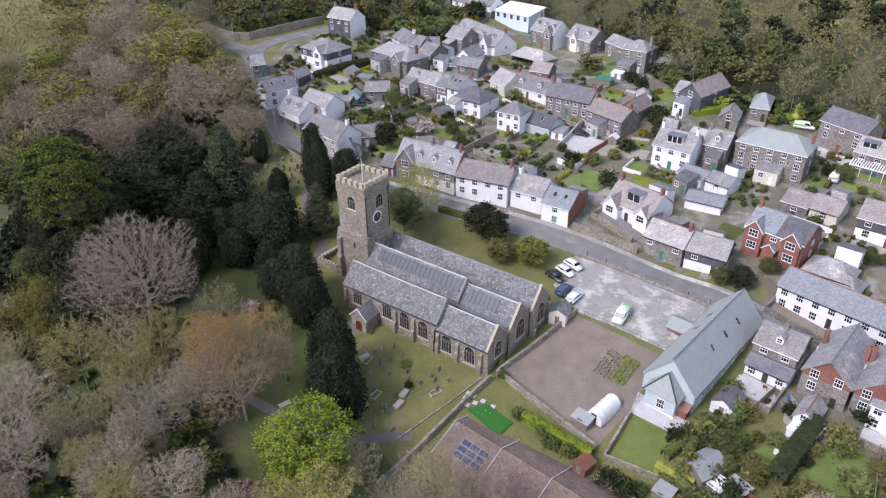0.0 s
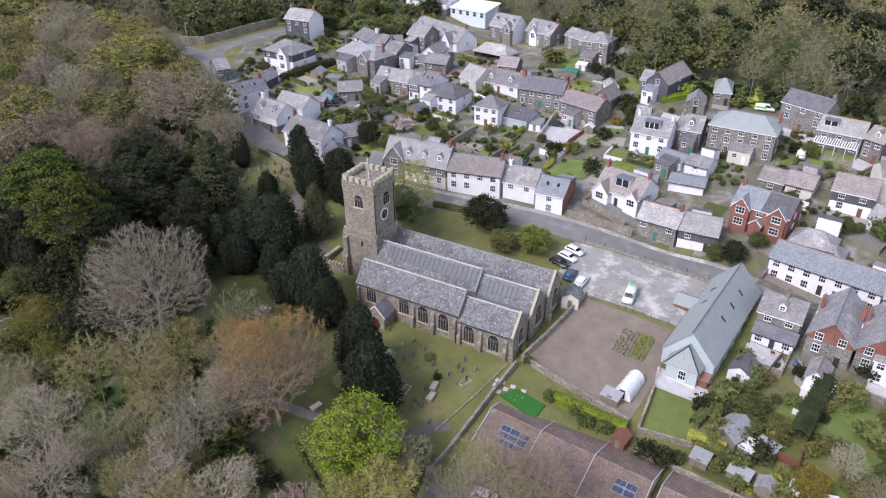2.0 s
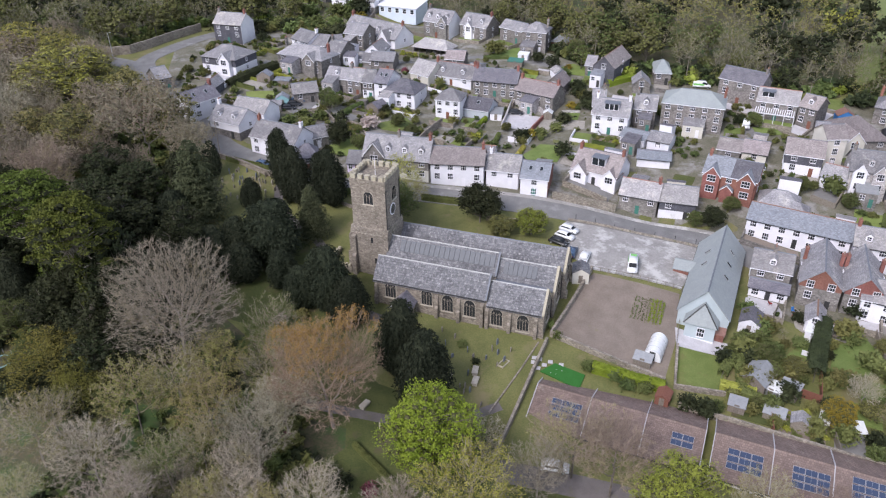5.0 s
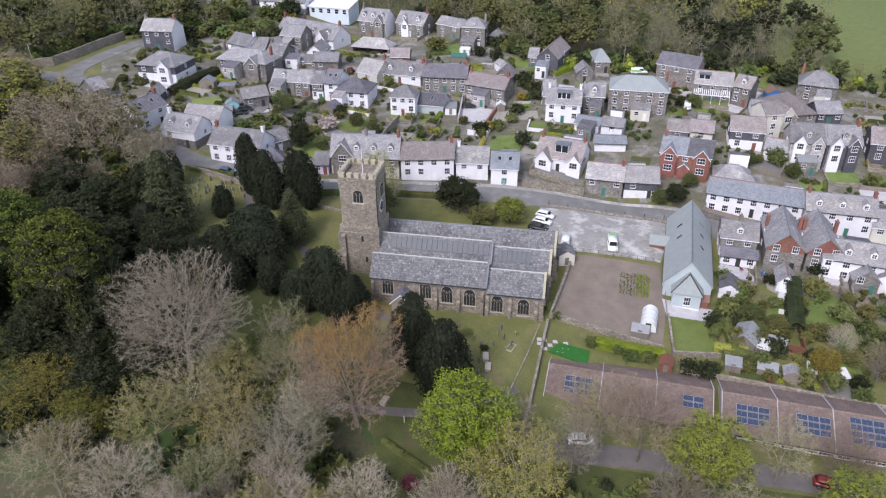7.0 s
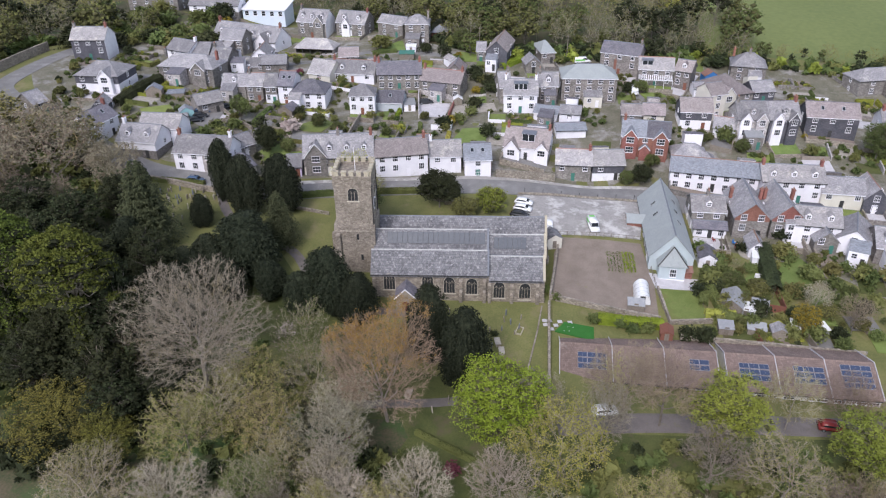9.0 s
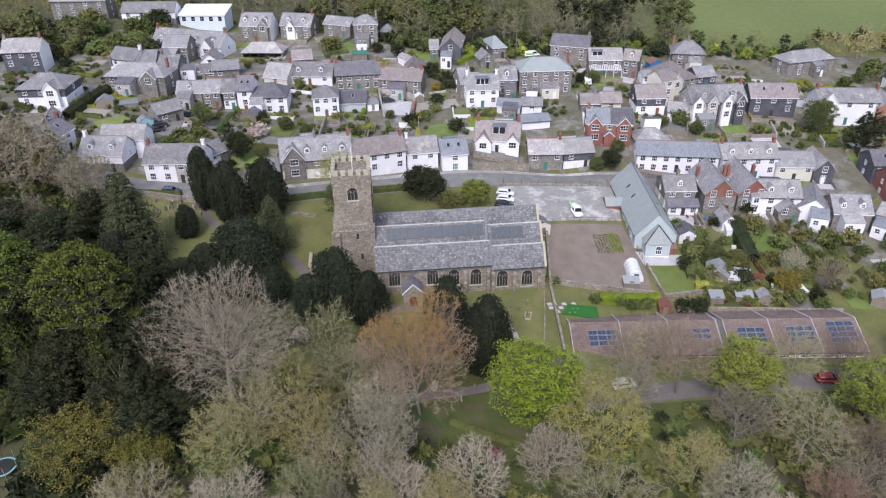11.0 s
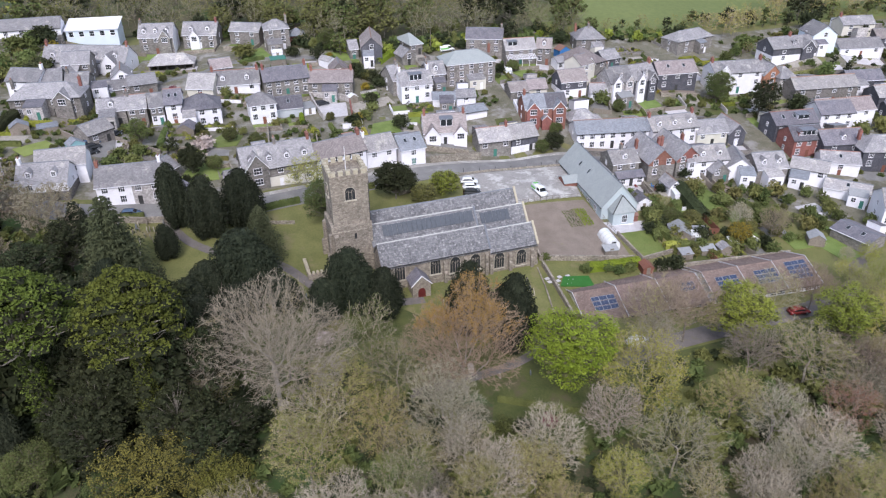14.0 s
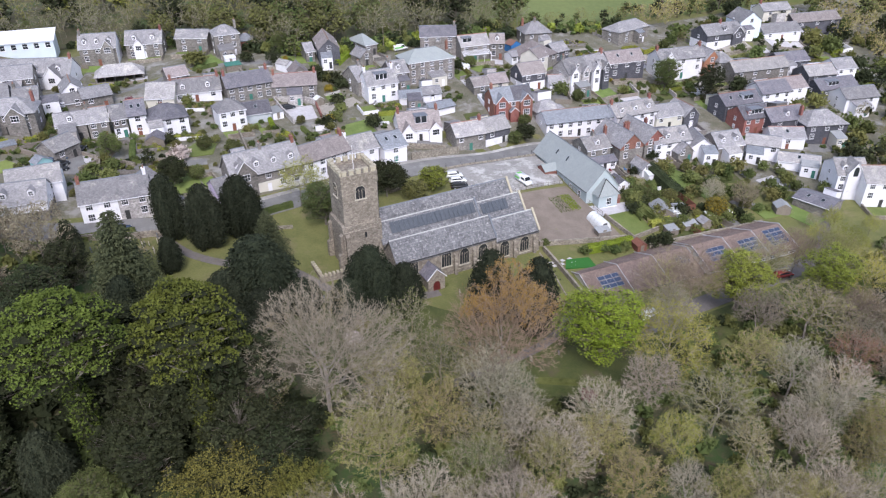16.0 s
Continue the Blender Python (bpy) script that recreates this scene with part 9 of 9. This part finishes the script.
def shed(x, y, turn, w, d, h, roof, wall, label, lean=False):
    s = thing("shed", pose(x, y, ground(x, y) - 0.25, 0, 0, turn), label, "shed", "garden sheds")
    bm = bmesh.new()
    if lean:
        out = [(-d / 2, 0), (d / 2, 0), (d / 2, h), (-d / 2, h - 0.35)]
        prism(bm, out, -w / 2, w / 2)
        part("wall", bm, wall, s)
        bm = bmesh.new()
        prism(bm, [(-d / 2 - 0.15, h - 0.4), (d / 2 + 0.15, h + 0.03), (d / 2 + 0.15, h + 0.12), (-d / 2 - 0.15, h - 0.3)], -w / 2 - 0.15, w / 2 + 0.15)
        part("roof", bm, roof, s)
    else:
        prism(bm, [(-w / 2, 0), (w / 2, 0), (w / 2, h), (0, h + w * 0.28), (-w / 2, h)], -d / 2, d / 2, "y")
        part("wall", bm, wall, s)
        part("roof", roof_mesh(d, w, w * 0.3, 0, 0.15, 0.08), roof, s, at=pose(0, 0, h, 0, 0, 90))
    bm = bmesh.new()
    box(bm, -0.4, -d / 2 - 0.05, 0.25, 0.4, -d / 2 + 0.02, 2.0)
    part("door", bm, "wood", s)


polytunnel(19.6, 4.3, -8)
shed(17.8, 0.6, -8, 3.0, 2.0, 1.9, "felt", "wood", "grey lean-to shed beside the polytunnel", True)
shed(22.0, -7.0, -10, 2.2, 2.6, 2.0, "wood_red", "wood_red", "small brown stained garden shed")
shed(36.6, 2.4, -25, 4.4, 5.2, 2.3, "felt", "wood", "grey felt-roofed garden workshop")
shed(39.2, -4.6, -12, 3.2, 2.0, 1.9, "felt", "wood", "low felt-roofed garden shed", True)
shed(46.6, -3.6, -12, 1.4, 2.6, 1.9, "poly", "wood", "narrow garden store with a pale roof", True)
shed(3.2, 19.2, 12, 3.2, 3.6, 2.6, "slate_church", "render_cream", "small white-walled vestry outhouse by the church", False)
shed(-64.6, 73.5, -20, 4.5, 4.0, 2.0, "slate_d", "wood", "dark-roofed garden shelter beside a villa")
shed(57.0, 100.5, 6, 4.2, 3.6, 3.0, "terracotta", "blue", "bright blue timber cabin behind the houses")

shed(-90.0, 65.5, 25, 3.6, 3.0, 2.4, "slate_blue", "render_teal", "turquoise painted garden cabin")
shed(-91.4, 61.3, 25, 6.0, 3.4, 2.4, "slate", "stone", "low slate-roofed outhouse in a yard", True)
shed(-103.2, 78.1, 10, 4.2, 3.0, 2.2, "slate_blue", "wood", "small grey-roofed timber garden shelter")
shed(-97.0, 77.7, 10, 4.6, 2.6, 2.2, "slate_blue", "wood", "blue-grey roofed lean-to garden outbuilding", True)
shed(-34.4, 121.4, 0, 3.2, 2.6, 2.2, "poly", "white", "small white glazed conservatory", True)
shed(-35.2, 114.4, 0, 4.6, 3.0, 2.2, "green_paint", "wood", "dark green felted garden shed", True)
shed(-32.1, 82.3, 8, 3.2, 4.4, 2.4, "felt", "render_white", "flat-roofed white garage by the courtyard", True)
shed(-18.3, 85.6, 5, 2.4, 2.2, 2.2, "poly", "wood", "small pale-roofed garden shelter")
shed(-20.6, 108.8, 30, 3.6, 4.6, 2.4, "slate_b", "render_white", "small gabled outhouse with slate roof")
shed(35.3, 16.5, -8, 3.6, 4.6, 2.4, "slate_d", "render_white", "summerhouse with a dark pitched roof")
shed(46.8, 17.0, -15, 3.8, 4.0, 2.6, "poly", "render_white", "white flat-roofed kitchen lean-to", True)
shed(39.0, 0.9, -20, 3.2, 2.4, 2.0, "poly", "metal", "greenhouse lean-to with a pale roof", True)
shed(41.7, 1.5, -20, 3.0, 3.0, 2.1, "felt", "wood", "square grey-roofed garden shed", True)

shed(33.5, -4.6, -8, 2.6, 2.2, 2.0, "felt", "wood", "low felt-roofed garden shed", True)
shed(43.0, -5.4, -6, 2.8, 2.4, 2.0, "slate", "wood", "small slate-roofed pitched garden store")
shed(51.0, -4.2, 12, 2.6, 2.2, 2.0, "poly", "metal", "small glazed garden greenhouse", True)
shed(66.0, -8.0, -30, 3.4, 3.0, 2.2, "felt", "wood", "grey felt-roofed shed at the garden's end")
wall_along("garden_wall", [(24.5, -7.6), (36, -8.4), (57, -10.2)], 1.3, 0.4, "stone_wall", "rubble terrace wall behind the bungalows", "wall", "garden walls")
wall_along("garden_fence", [(47.5, -3.0), (48.5, -9.2)], 1.5, 0.12, "wood", "weathered garden fence between gardens", "fence")
wall_along("garden_fence", [(38.5, -3.0), (39.0, -8.4)], 1.5, 0.12, "wood_red", "dark stained garden fence", "fence")
for i in range(9):
    bm = bmesh.new()
    g = Growth(300 + i)
    x0, y0 = 14.3 + i * 0.66, 10.9
    for k in range(150 if i > 4 else 70):
        yy = y0 + g.r.random() * 6.4
        xx = x0 + g.r.gauss(0, 0.14) + (yy - y0) * 0.05
        g.leaf(Vector((xx, yy, ground(xx, yy) + 0.1 + g.r.random() * (0.45 if i > 4 else 0.2))), 0.16)
    row = thing("crop_row", pose(0, 0, 0), "row of green vegetables in the soil", "crop row", "vegetable rows")
    me = g.mesh("leaf_mass")
    me.materials.append(M["leaf_bright" if i > 4 else "leaf_mid"])
    tagged(part("leaf_mass", me, "", row), kind="stuff")
    bm.free()
for i in range(18):
    bm = bmesh.new()
    s = 0.42
    box(bm, -s, -s, 0, s, s, 0.08)
    x, y = -0.2 + (i % 6) * 0.95 + (i // 6) * 0.1, -5.2 - (i // 6) * 1.05
    if (i * 7) % 5 < 3:
        whole("paving_slab", bm, "concrete", "pale square paving slab on the patio", "paving slab", "patio slabs", at=pose(x, y, ground(x, y) + 0.05, 0, 0, 8))
    else:
        bm.free()


# ---- railings, posts, poles ----
def fence_run(line, gap, height, label):
    f = thing("fence", pose(0, 0, 0), label, "fence")
    for (ax, ay), (bx, by) in zip(line, line[1:]):
        n = max(1, int(math.hypot(bx - ax, by - ay) / gap))
        prev = None
        for i in range(n + 1):
            x, y = ax + (bx - ax) * i / n, ay + (by - ay) * i / n
            g = ground(x, y)
            bm = bmesh.new()
            tube(bm, (x, y, g - 0.2), (x, y, g + height), 0.06, 0.05, 6)
            part("post", bm, "wood", f)
            if prev:
                for k in (0.45, 0.9):
                    bm = bmesh.new()
                    tube(bm, (prev[0], prev[1], prev[2] + height * k), (x, y, g + height * k), 0.035, 0.035, 4)
                    part("rail", bm, "wood", f)
            prev = (x, y, g)


fence_run([(5.2, 22.1), (13, 22.0), (22.7, 21.8)], 1.5, 1.2, "dark post and rail fence above the allotment")
fence_run([(22.9, 20.5), (23.0, 7.2)], 1.6, 1.2, "weathered timber fence beside the hall")
for i in range(7):
    x = -1.5 + i * 4.3
    bm = bmesh.new()
    tube(bm, (x, 39.2, ground(x, 39.2) - 0.2), (x, 39.2, ground(x, 39.2) + 1.25), 0.07, 0.06, 8)
    whole("street_post", bm, "metal_dark", "short dark post on the street wall", "post", "street posts")


def pole(x, y, h, label, lamp):
    p = thing("street_lamp" if lamp else "utility_pole", pose(x, y, ground(x, y) - 0.3), label, "street lamp" if lamp else "pole")
    bm = bmesh.new()
    tube(bm, (0, 0, 0), (0, 0, h), 0.14, 0.09, 8)
    part("pole", bm, "metal" if lamp else "wood", p)
    bm = bmesh.new()
    if lamp:
        tube(bm, (0, 0, h - 0.05), (0.9, 0, h + 0.15), 0.05, 0.04, 6)
        box(bm, 0.8, -0.14, h + 0.08, 1.4, 0.14, h + 0.24)
        part("lantern", bm, "metal", p)
    else:
        box(bm, -0.7, -0.06, h - 0.6, 0.7, 0.06, h - 0.48)
        part("crossarm", bm, "wood", p)


pole(-92.0, 36.8, 8.5, "wooden utility pole beside the lane", False)
pole(-161, 79.8, 8.0, "grey street lamp on the bend of the lane", True)
pole(-62, 36.4, 7.5, "wooden utility pole by the street", False)
pole(48, 104, 8.0, "wooden utility pole behind the houses", False)
pole(-12, 122, 8.0, "wooden utility pole against the wood", False)
pole(16, 117, 8.0, "slim wooden utility pole", False)


# ---- graves ----
def gravestone(x, y, turn, kind, tone):
    z = ground(x, y)
    lean = wrng.uniform(-5, 5)
    if kind == "stone":
        bm = bmesh.new()
        h, w = wrng.uniform(0.8, 1.25), wrng.uniform(0.5, 0.7)
        out = [(-w / 2, -0.25), (w / 2, -0.25), (w / 2, h * 0.75)] + [(w / 2 * math.cos(a * math.pi / 6), h * 0.75 + h * 0.25 * math.sin(a * math.pi / 6)) for a in range(1, 6)] + [(-w / 2, h * 0.75)]
        prism(bm, out, -0.07, 0.07, "y")
        whole("gravestone", bm, tone, "leaning grey slate headstone in the grass", "gravestone", "gravestones", at=pose(x, y, z, lean, wrng.uniform(-4, 4), turn))
    elif kind == "cross":
        bm = bmesh.new()
        lattice(bm, [-0.4, -0.11, 0.11, 0.4], [-0.2, 0.8, 1.05, 1.45], {(0, 0), (2, 0), (0, 2), (2, 2)}, -0.09, 0.09)
        whole("gravestone", bm, tone, "pale stone cross on a grave", "gravestone", "gravestones", at=pose(x, y, z, lean, 0, turn))
    elif kind == "chest":
        g = thing("chest_tomb", pose(x, y, z - 0.1, 0, 0, turn), "pale stone chest tomb in the grass", "tomb")
        bm = bmesh.new()
        box(bm, -0.85, -0.4, 0, 0.85, 0.4, 0.62)
        part("chest", bm, tone, g)
        bm = bmesh.new()
        box(bm, -1.0, -0.52, 0.62, 1.0, 0.52, 0.75)
        part("ledger", bm, "dressed", g)
    else:
        g = thing("grave_kerb", pose(x, y, z - 0.02, 0, 0, turn), "rectangular stone grave kerb round grass", "grave")
        for a in ((-1.1, -0.6, 1.1, -0.45), (-1.1, 0.45, 1.1, 0.6), (-1.1, -0.45, -0.95, 0.45), (0.95, -0.45, 1.1, 0.45)):
            bm = bmesh.new()
            box(bm, a[0], a[1], -0.1, a[2], a[3], 0.22)
            part("kerb_stone", bm, "lichen_stone", g)


for x, y, k, tone in ((-13.2, -13.9, "kerb", ""), (-5.0, -8.1, "kerb", ""), (-13.5, -17.0, "kerb", ""), (-9.1, -11.4, "chest", "dressed"), (-8.4, -13.6, "chest", "dressed"), (-7.3, -3.9, "stone", "lead"), (-14.0, -9.2, "stone", "lead"),
                      (-11.9, -7.1, "stone", "lead"), (-8.2, -7.9, "stone", "lead"), (-14.4, -13.0, "stone", "lead"), (-16.9, -13.3, "stone", "lead"), (-20.3, -12.0, "stone", "lead"), (-20.5, -8.6, "chest", "dressed"),
                      (-19.3, -5.3, "stone", "dressed"), (-17.9, -3.6, "stone", "stone_wall"), (-16.2, -6.6, "stone", "lead"), (-15.1, -4.6, "stone", "stone_wall"), (-22.8, -6.8, "cross", "dressed"), (-6.5, -6.2, "stone", "lead"),
                      (-10.4, -8.4, "stone", "stone_wall"), (-24.1, -24.3, "chest", "dressed"), (-20.0, -27.5, "stone", "dressed"), (-14.5, -28.0, "stone", "lead"), (-17.5, -25.0, "stone", "stone_wall"), (-28.0, -20.0, "stone", "lead")):
    gravestone(x, y, wrng.uniform(70, 110), k, tone)
for i in range(26):
    x, y = wrng.uniform(-23, -3), wrng.uniform(-19, -3.5)
    if x < -2.5 + 0.16 * y and (x + 13.3) ** 2 + (y + 5.6) ** 2 > 9 and (x + 27) ** 2 + y * y > 30 and (x + 19) ** 2 + (y + 17) ** 2 > 20:
        gravestone(x, y, wrng.uniform(75, 105), wrng.choices(["stone", "stone", "cross", "kerb"], [5, 3, 1, 1])[0], wrng.choice(["lead", "stone_wall", "stone_wall"]))
for i in range(46):
    x, y = wrng.uniform(-84, -70), wrng.uniform(18, 31)
    if y < -0.55 * (x + 70) + 24 + 7:
        gravestone(x, y, wrng.uniform(70, 110), wrng.choice(["stone", "stone", "stone", "cross"]), wrng.choice(["lead", "stone_wall", "dressed"]))
for i in range(14):
    gravestone(wrng.uniform(-48, -43), wrng.uniform(-4, 5), wrng.uniform(70, 110), "stone", wrng.choice(["lead", "stone_wall"]))
for i in range(5):
    bm = bmesh.new()
    box(bm, -1.2, -0.17, -0.4, 1.2, 0.17, 0)
    whole("stone_step", bm, "dressed", "worn stone step up from the street", "step", "churchyard steps", at=pose(-58.6 + i * 0.05, 29.6 - i * 0.34, ground(-58.6, 29.6) + 0.15 + 0.12 * (4 - i), 0, 0, 6))
# planted circle and clipped box in the churchyard
for x, y, h, kind, sp in ((-13.3, -5.6, 0.5, "bush", 3.6), (-9.8, -9.3, 0.9, "bush_dark", 1.5), (-24.0, -3.2, 0.8, "bush", 1.2), (-21.2, -11.6, 1.3, "bush_dark", 1.1), (2.4, 1.0, 1.5, "bush", 1.0), (0.9, 3.0, 1.8, "bush", 0.6)):
    plant(kind, x, y, h, sp)

# children's play frame, tables and loungers in the gardens
for x, y, t, m, label in ((55.6, 14.5, 20, "blue", "pale blue garden lounger on a lawn"), (47.5, 19.5, 40, "wood_red", "brown slatted garden table")):
    o = thing("sun_lounger" if m == "blue" else "garden_table", pose(x, y, ground(x, y) + 0.2, 0, 0, t), label, "lounger" if m == "blue" else "table")
    bm = bmesh.new()
    box(bm, -0.35, -0.9, 0.3, 0.35, 0.5, 0.38)
    part("bed" if m == "blue" else "tabletop", bm, "render_blue" if m == "blue" else m, o)
    for a in (-0.3, 0.3):
        for b in (-0.8, 0.4):
            bm = bmesh.new()
            tube(bm, (a, b, -0.1), (a, b, 0.3), 0.03, 0.03, 5)
            part("leg", bm, m, o)


# ---- open barn and the pale modern house ----
def barn(x, y, turn, l, d, eave, rise):
    z = ground(x, y) - 0.3
    b = thing("open_barn", pose(x, y, z, 0, 0, turn), "open-fronted slate barn with dark posts", "barn")
    e = eave - z
    bm = bmesh.new()
    lattice(bm, [-l / 2, l / 2], [0, e], set(), d / 2 - 0.4, d / 2)
    part("back_wall", bm, "stone", b)
    for sx in (-1, 1):
        bm = bmesh.new()
        box(bm, sx * (l / 2 - 0.2) - 0.2, -d / 2, 0, sx * (l / 2 - 0.2) + 0.2, d / 2 - 0.42, e)
        part("side_wall", bm, "stone", b)
    for i in range(1, 5):
        bm = bmesh.new()
        px = -l / 2 + l * i / 5
        box(bm, px - 0.12, -d / 2, 0, px + 0.12, -d / 2 + 0.25, e)
        part("post", bm, "metal_dark", b)
    part("roof", roof_mesh(l, d, rise, 1), "slate_b", b, at=pose(0, 0, e))


barn(-66.5, 126.2, -8, 13.5, 7, 15.4, 2.4)


def modern(x, y, turn, l, d, eave):
    z = ground(x, y) - 0.4
    h = thing("modern_house", pose(x, y, z, 0, 0, turn), "pale blue modern house with a white sloping roof", "house", "village houses")
    e = eave - z
    bm = bmesh.new()
    prism(bm, [(-d / 2, 0), (d / 2, 0), (d / 2, e + 1.3), (-d / 2, e - 0.3)], -l / 2, l / 2)
    part("wall", bm, "render_blue", h)
    bm = bmesh.new()
    prism(bm, [(-d / 2 - 0.5, e - 0.35), (d / 2 + 0.5, e + 1.4), (d / 2 + 0.5, e + 1.65), (-d / 2 - 0.5, e - 0.1)], -l / 2 - 0.5, l / 2 + 0.5)
    part("roof", bm, "white", h)
    for i in range(5):
        for zz in (e - 2.4,):
            add_window(h, pose(-l / 2 + l * (i + 0.5) / 5, -d / 2 - 0.02, zz), 1.5, 1.7, "plain")


modern(-89.5, 154.5, -8, 16, 9, 22.0)

sheet("pavement_patio", "concrete", [(34.3, 20.6), (34.6, 24.8), (40.4, 23.4), (39.6, 19.0)], 0.22, "concrete patio behind a kitchen", "patio")
sheet("pavement_patio", "gravel", [(43.3, 18.9), (42.9, 25.1), (48.7, 18.9), (47.2, 15.4)], 0.22, "paved patio beside a kitchen", "patio")
M["blush"] = mat("pink_plastic", (0.5, 0.25, 0.27), (0.58, 0.32, 0.33), 3, rough=0.5, bump=0.0)


def garden_chair(x, y, turn, material, label):
    """A plastic or wooden garden chair."""
    ch = thing("garden_chair", pose(x, y, ground(x, y) + 0.25, 0, 0, turn), label, "chair", "patio furniture")
    bm = bmesh.new()
    box(bm, -0.3, -0.3, 0.36, 0.3, 0.3, 0.44)
    part("seat", bm, material, ch)
    bm = bmesh.new()
    prism(bm, [(0.26, 0.4), (0.34, 0.4), (0.46, 1.0), (0.38, 1.0)], -0.3, 0.3)
    part("backrest", bm, material, ch)
    for a in (-0.26, 0.26):
        for b in (-0.26, 0.26):
            bm = bmesh.new()
            tube(bm, (a, b, -0.15), (a, b, 0.36), 0.03, 0.03, 5)
            part("leg", bm, material, ch)


garden_chair(48.3, 19.4, 0, "red_car", "red garden chair on the patio")
garden_chair(50.0, 20.0, 67, "blush", "pink garden chair on the patio")
garden_chair(51.8, 18.4, 134, "white", "white plastic garden chair on the patio")
garden_chair(51.9, 19.3, 201, "blush", "pink garden chair on the patio")
garden_chair(49.7, 17.6, 268, "wood", "weathered wooden garden chair on the patio")
garden_chair(43.0, 21.5, 335, "wood_red", "brown wooden garden chair on the patio")
garden_chair(43.1, 23.0, 42, "blue", "blue garden chair on the patio")
garden_chair(39.0, 24.0, 109, "red_car", "red garden chair on the patio")
garden_chair(37.7, 21.5, 176, "white", "white plastic garden chair on the patio")


def veranda(x, y, turn, l, z):
    """White pergola roof of slats on arched posts along a house front."""
    v = thing("veranda", pose(x, y, z, 0, 0, turn), "white slatted veranda along a stone house", "veranda")
    for i in range(int(l / 0.55) + 1):
        px = -l / 2 + i * 0.55
        bm = bmesh.new()
        prism(bm, [(-2.2, 2.3), (0, 3.0), (0, 3.12), (-2.2, 2.42)], px - 0.11, px + 0.11)
        part("slat", bm, "white", v)
    bm = bmesh.new()
    box(bm, -l / 2, -2.3, 2.12, l / 2, -2.15, 2.34)
    part("beam", bm, "white", v)
    for i in range(5):
        px = -l / 2 + l * i / 4
        bm = bmesh.new()
        tube(bm, (px, -2.22, -0.4), (px, -2.22, 2.2), 0.08, 0.07, 8)
        part("post", bm, "white", v)


veranda(39.9, 96.45, -8, 9.6, ground(39.9, 96.4) + 0.1)


def trampoline(x, y, r):
    """A round garden trampoline with a padded rim, bent legs and net poles."""
    t = thing("trampoline", pose(x, y, ground(x, y) + 0.05), "round trampoline with a turquoise padded rim", "trampoline")
    bm = bmesh.new()
    n = 28
    rings = [[bm.verts.new((k * r * math.cos(i * math.tau / n), k * r * math.sin(i * math.tau / n), z)) for i in range(n)] for k, z in ((0.86, 0.86), (0.86, 0.9), (1.0, 0.9), (1.0, 0.82))]
    for p, q in zip(rings, rings[1:]):
        for i in range(n):
            bm.faces.new((p[i], p[(i + 1) % n], q[(i + 1) % n], q[i]))
    part("rim_pad", bm, "render_teal", t, "turquoise padded rim")
    bm = bmesh.new()
    tube(bm, (0, 0, 0.8), (0, 0, 0.84), r * 0.87, r * 0.87, n)
    part("jumping_mat", bm, "metal_dark", t)
    for i in range(6):
        a = i * math.tau / 6
        cx, cy = r * 1.02 * math.cos(a), r * 1.02 * math.sin(a)
        bm = bmesh.new()
        tube(bm, (cx, cy, -0.1), (cx, cy, 2.3), 0.035, 0.035, 6)
        part("net_pole", bm, "metal", t)


def log_pile(x, y, turn):
    """Cut logs stacked on the ground."""
    p = thing("log_pile", pose(x, y, ground(x, y), 0, 0, turn), "stack of cut reddish-brown logs on the ground", "logs")
    lr = random.Random(77)
    for row in range(3):
        for i in range(9 - row):
            bm = bmesh.new()
            q = 0.15 + lr.uniform(-0.02, 0.03)
            tube(bm, (i * 0.34 + row * 0.17, lr.uniform(-0.2, 0.1), 0.14 + row * 0.27), (i * 0.34 + row * 0.17, 2.2 + lr.uniform(-0.2, 0.3), 0.14 + row * 0.27), q, q * 0.9, 7)
            part("log", bm, "wood_red" if lr.random() < 0.5 else "wood", p)


trampoline(-87.0, -37.6, 1.9)
log_pile(-81.6, -30.8, 35)
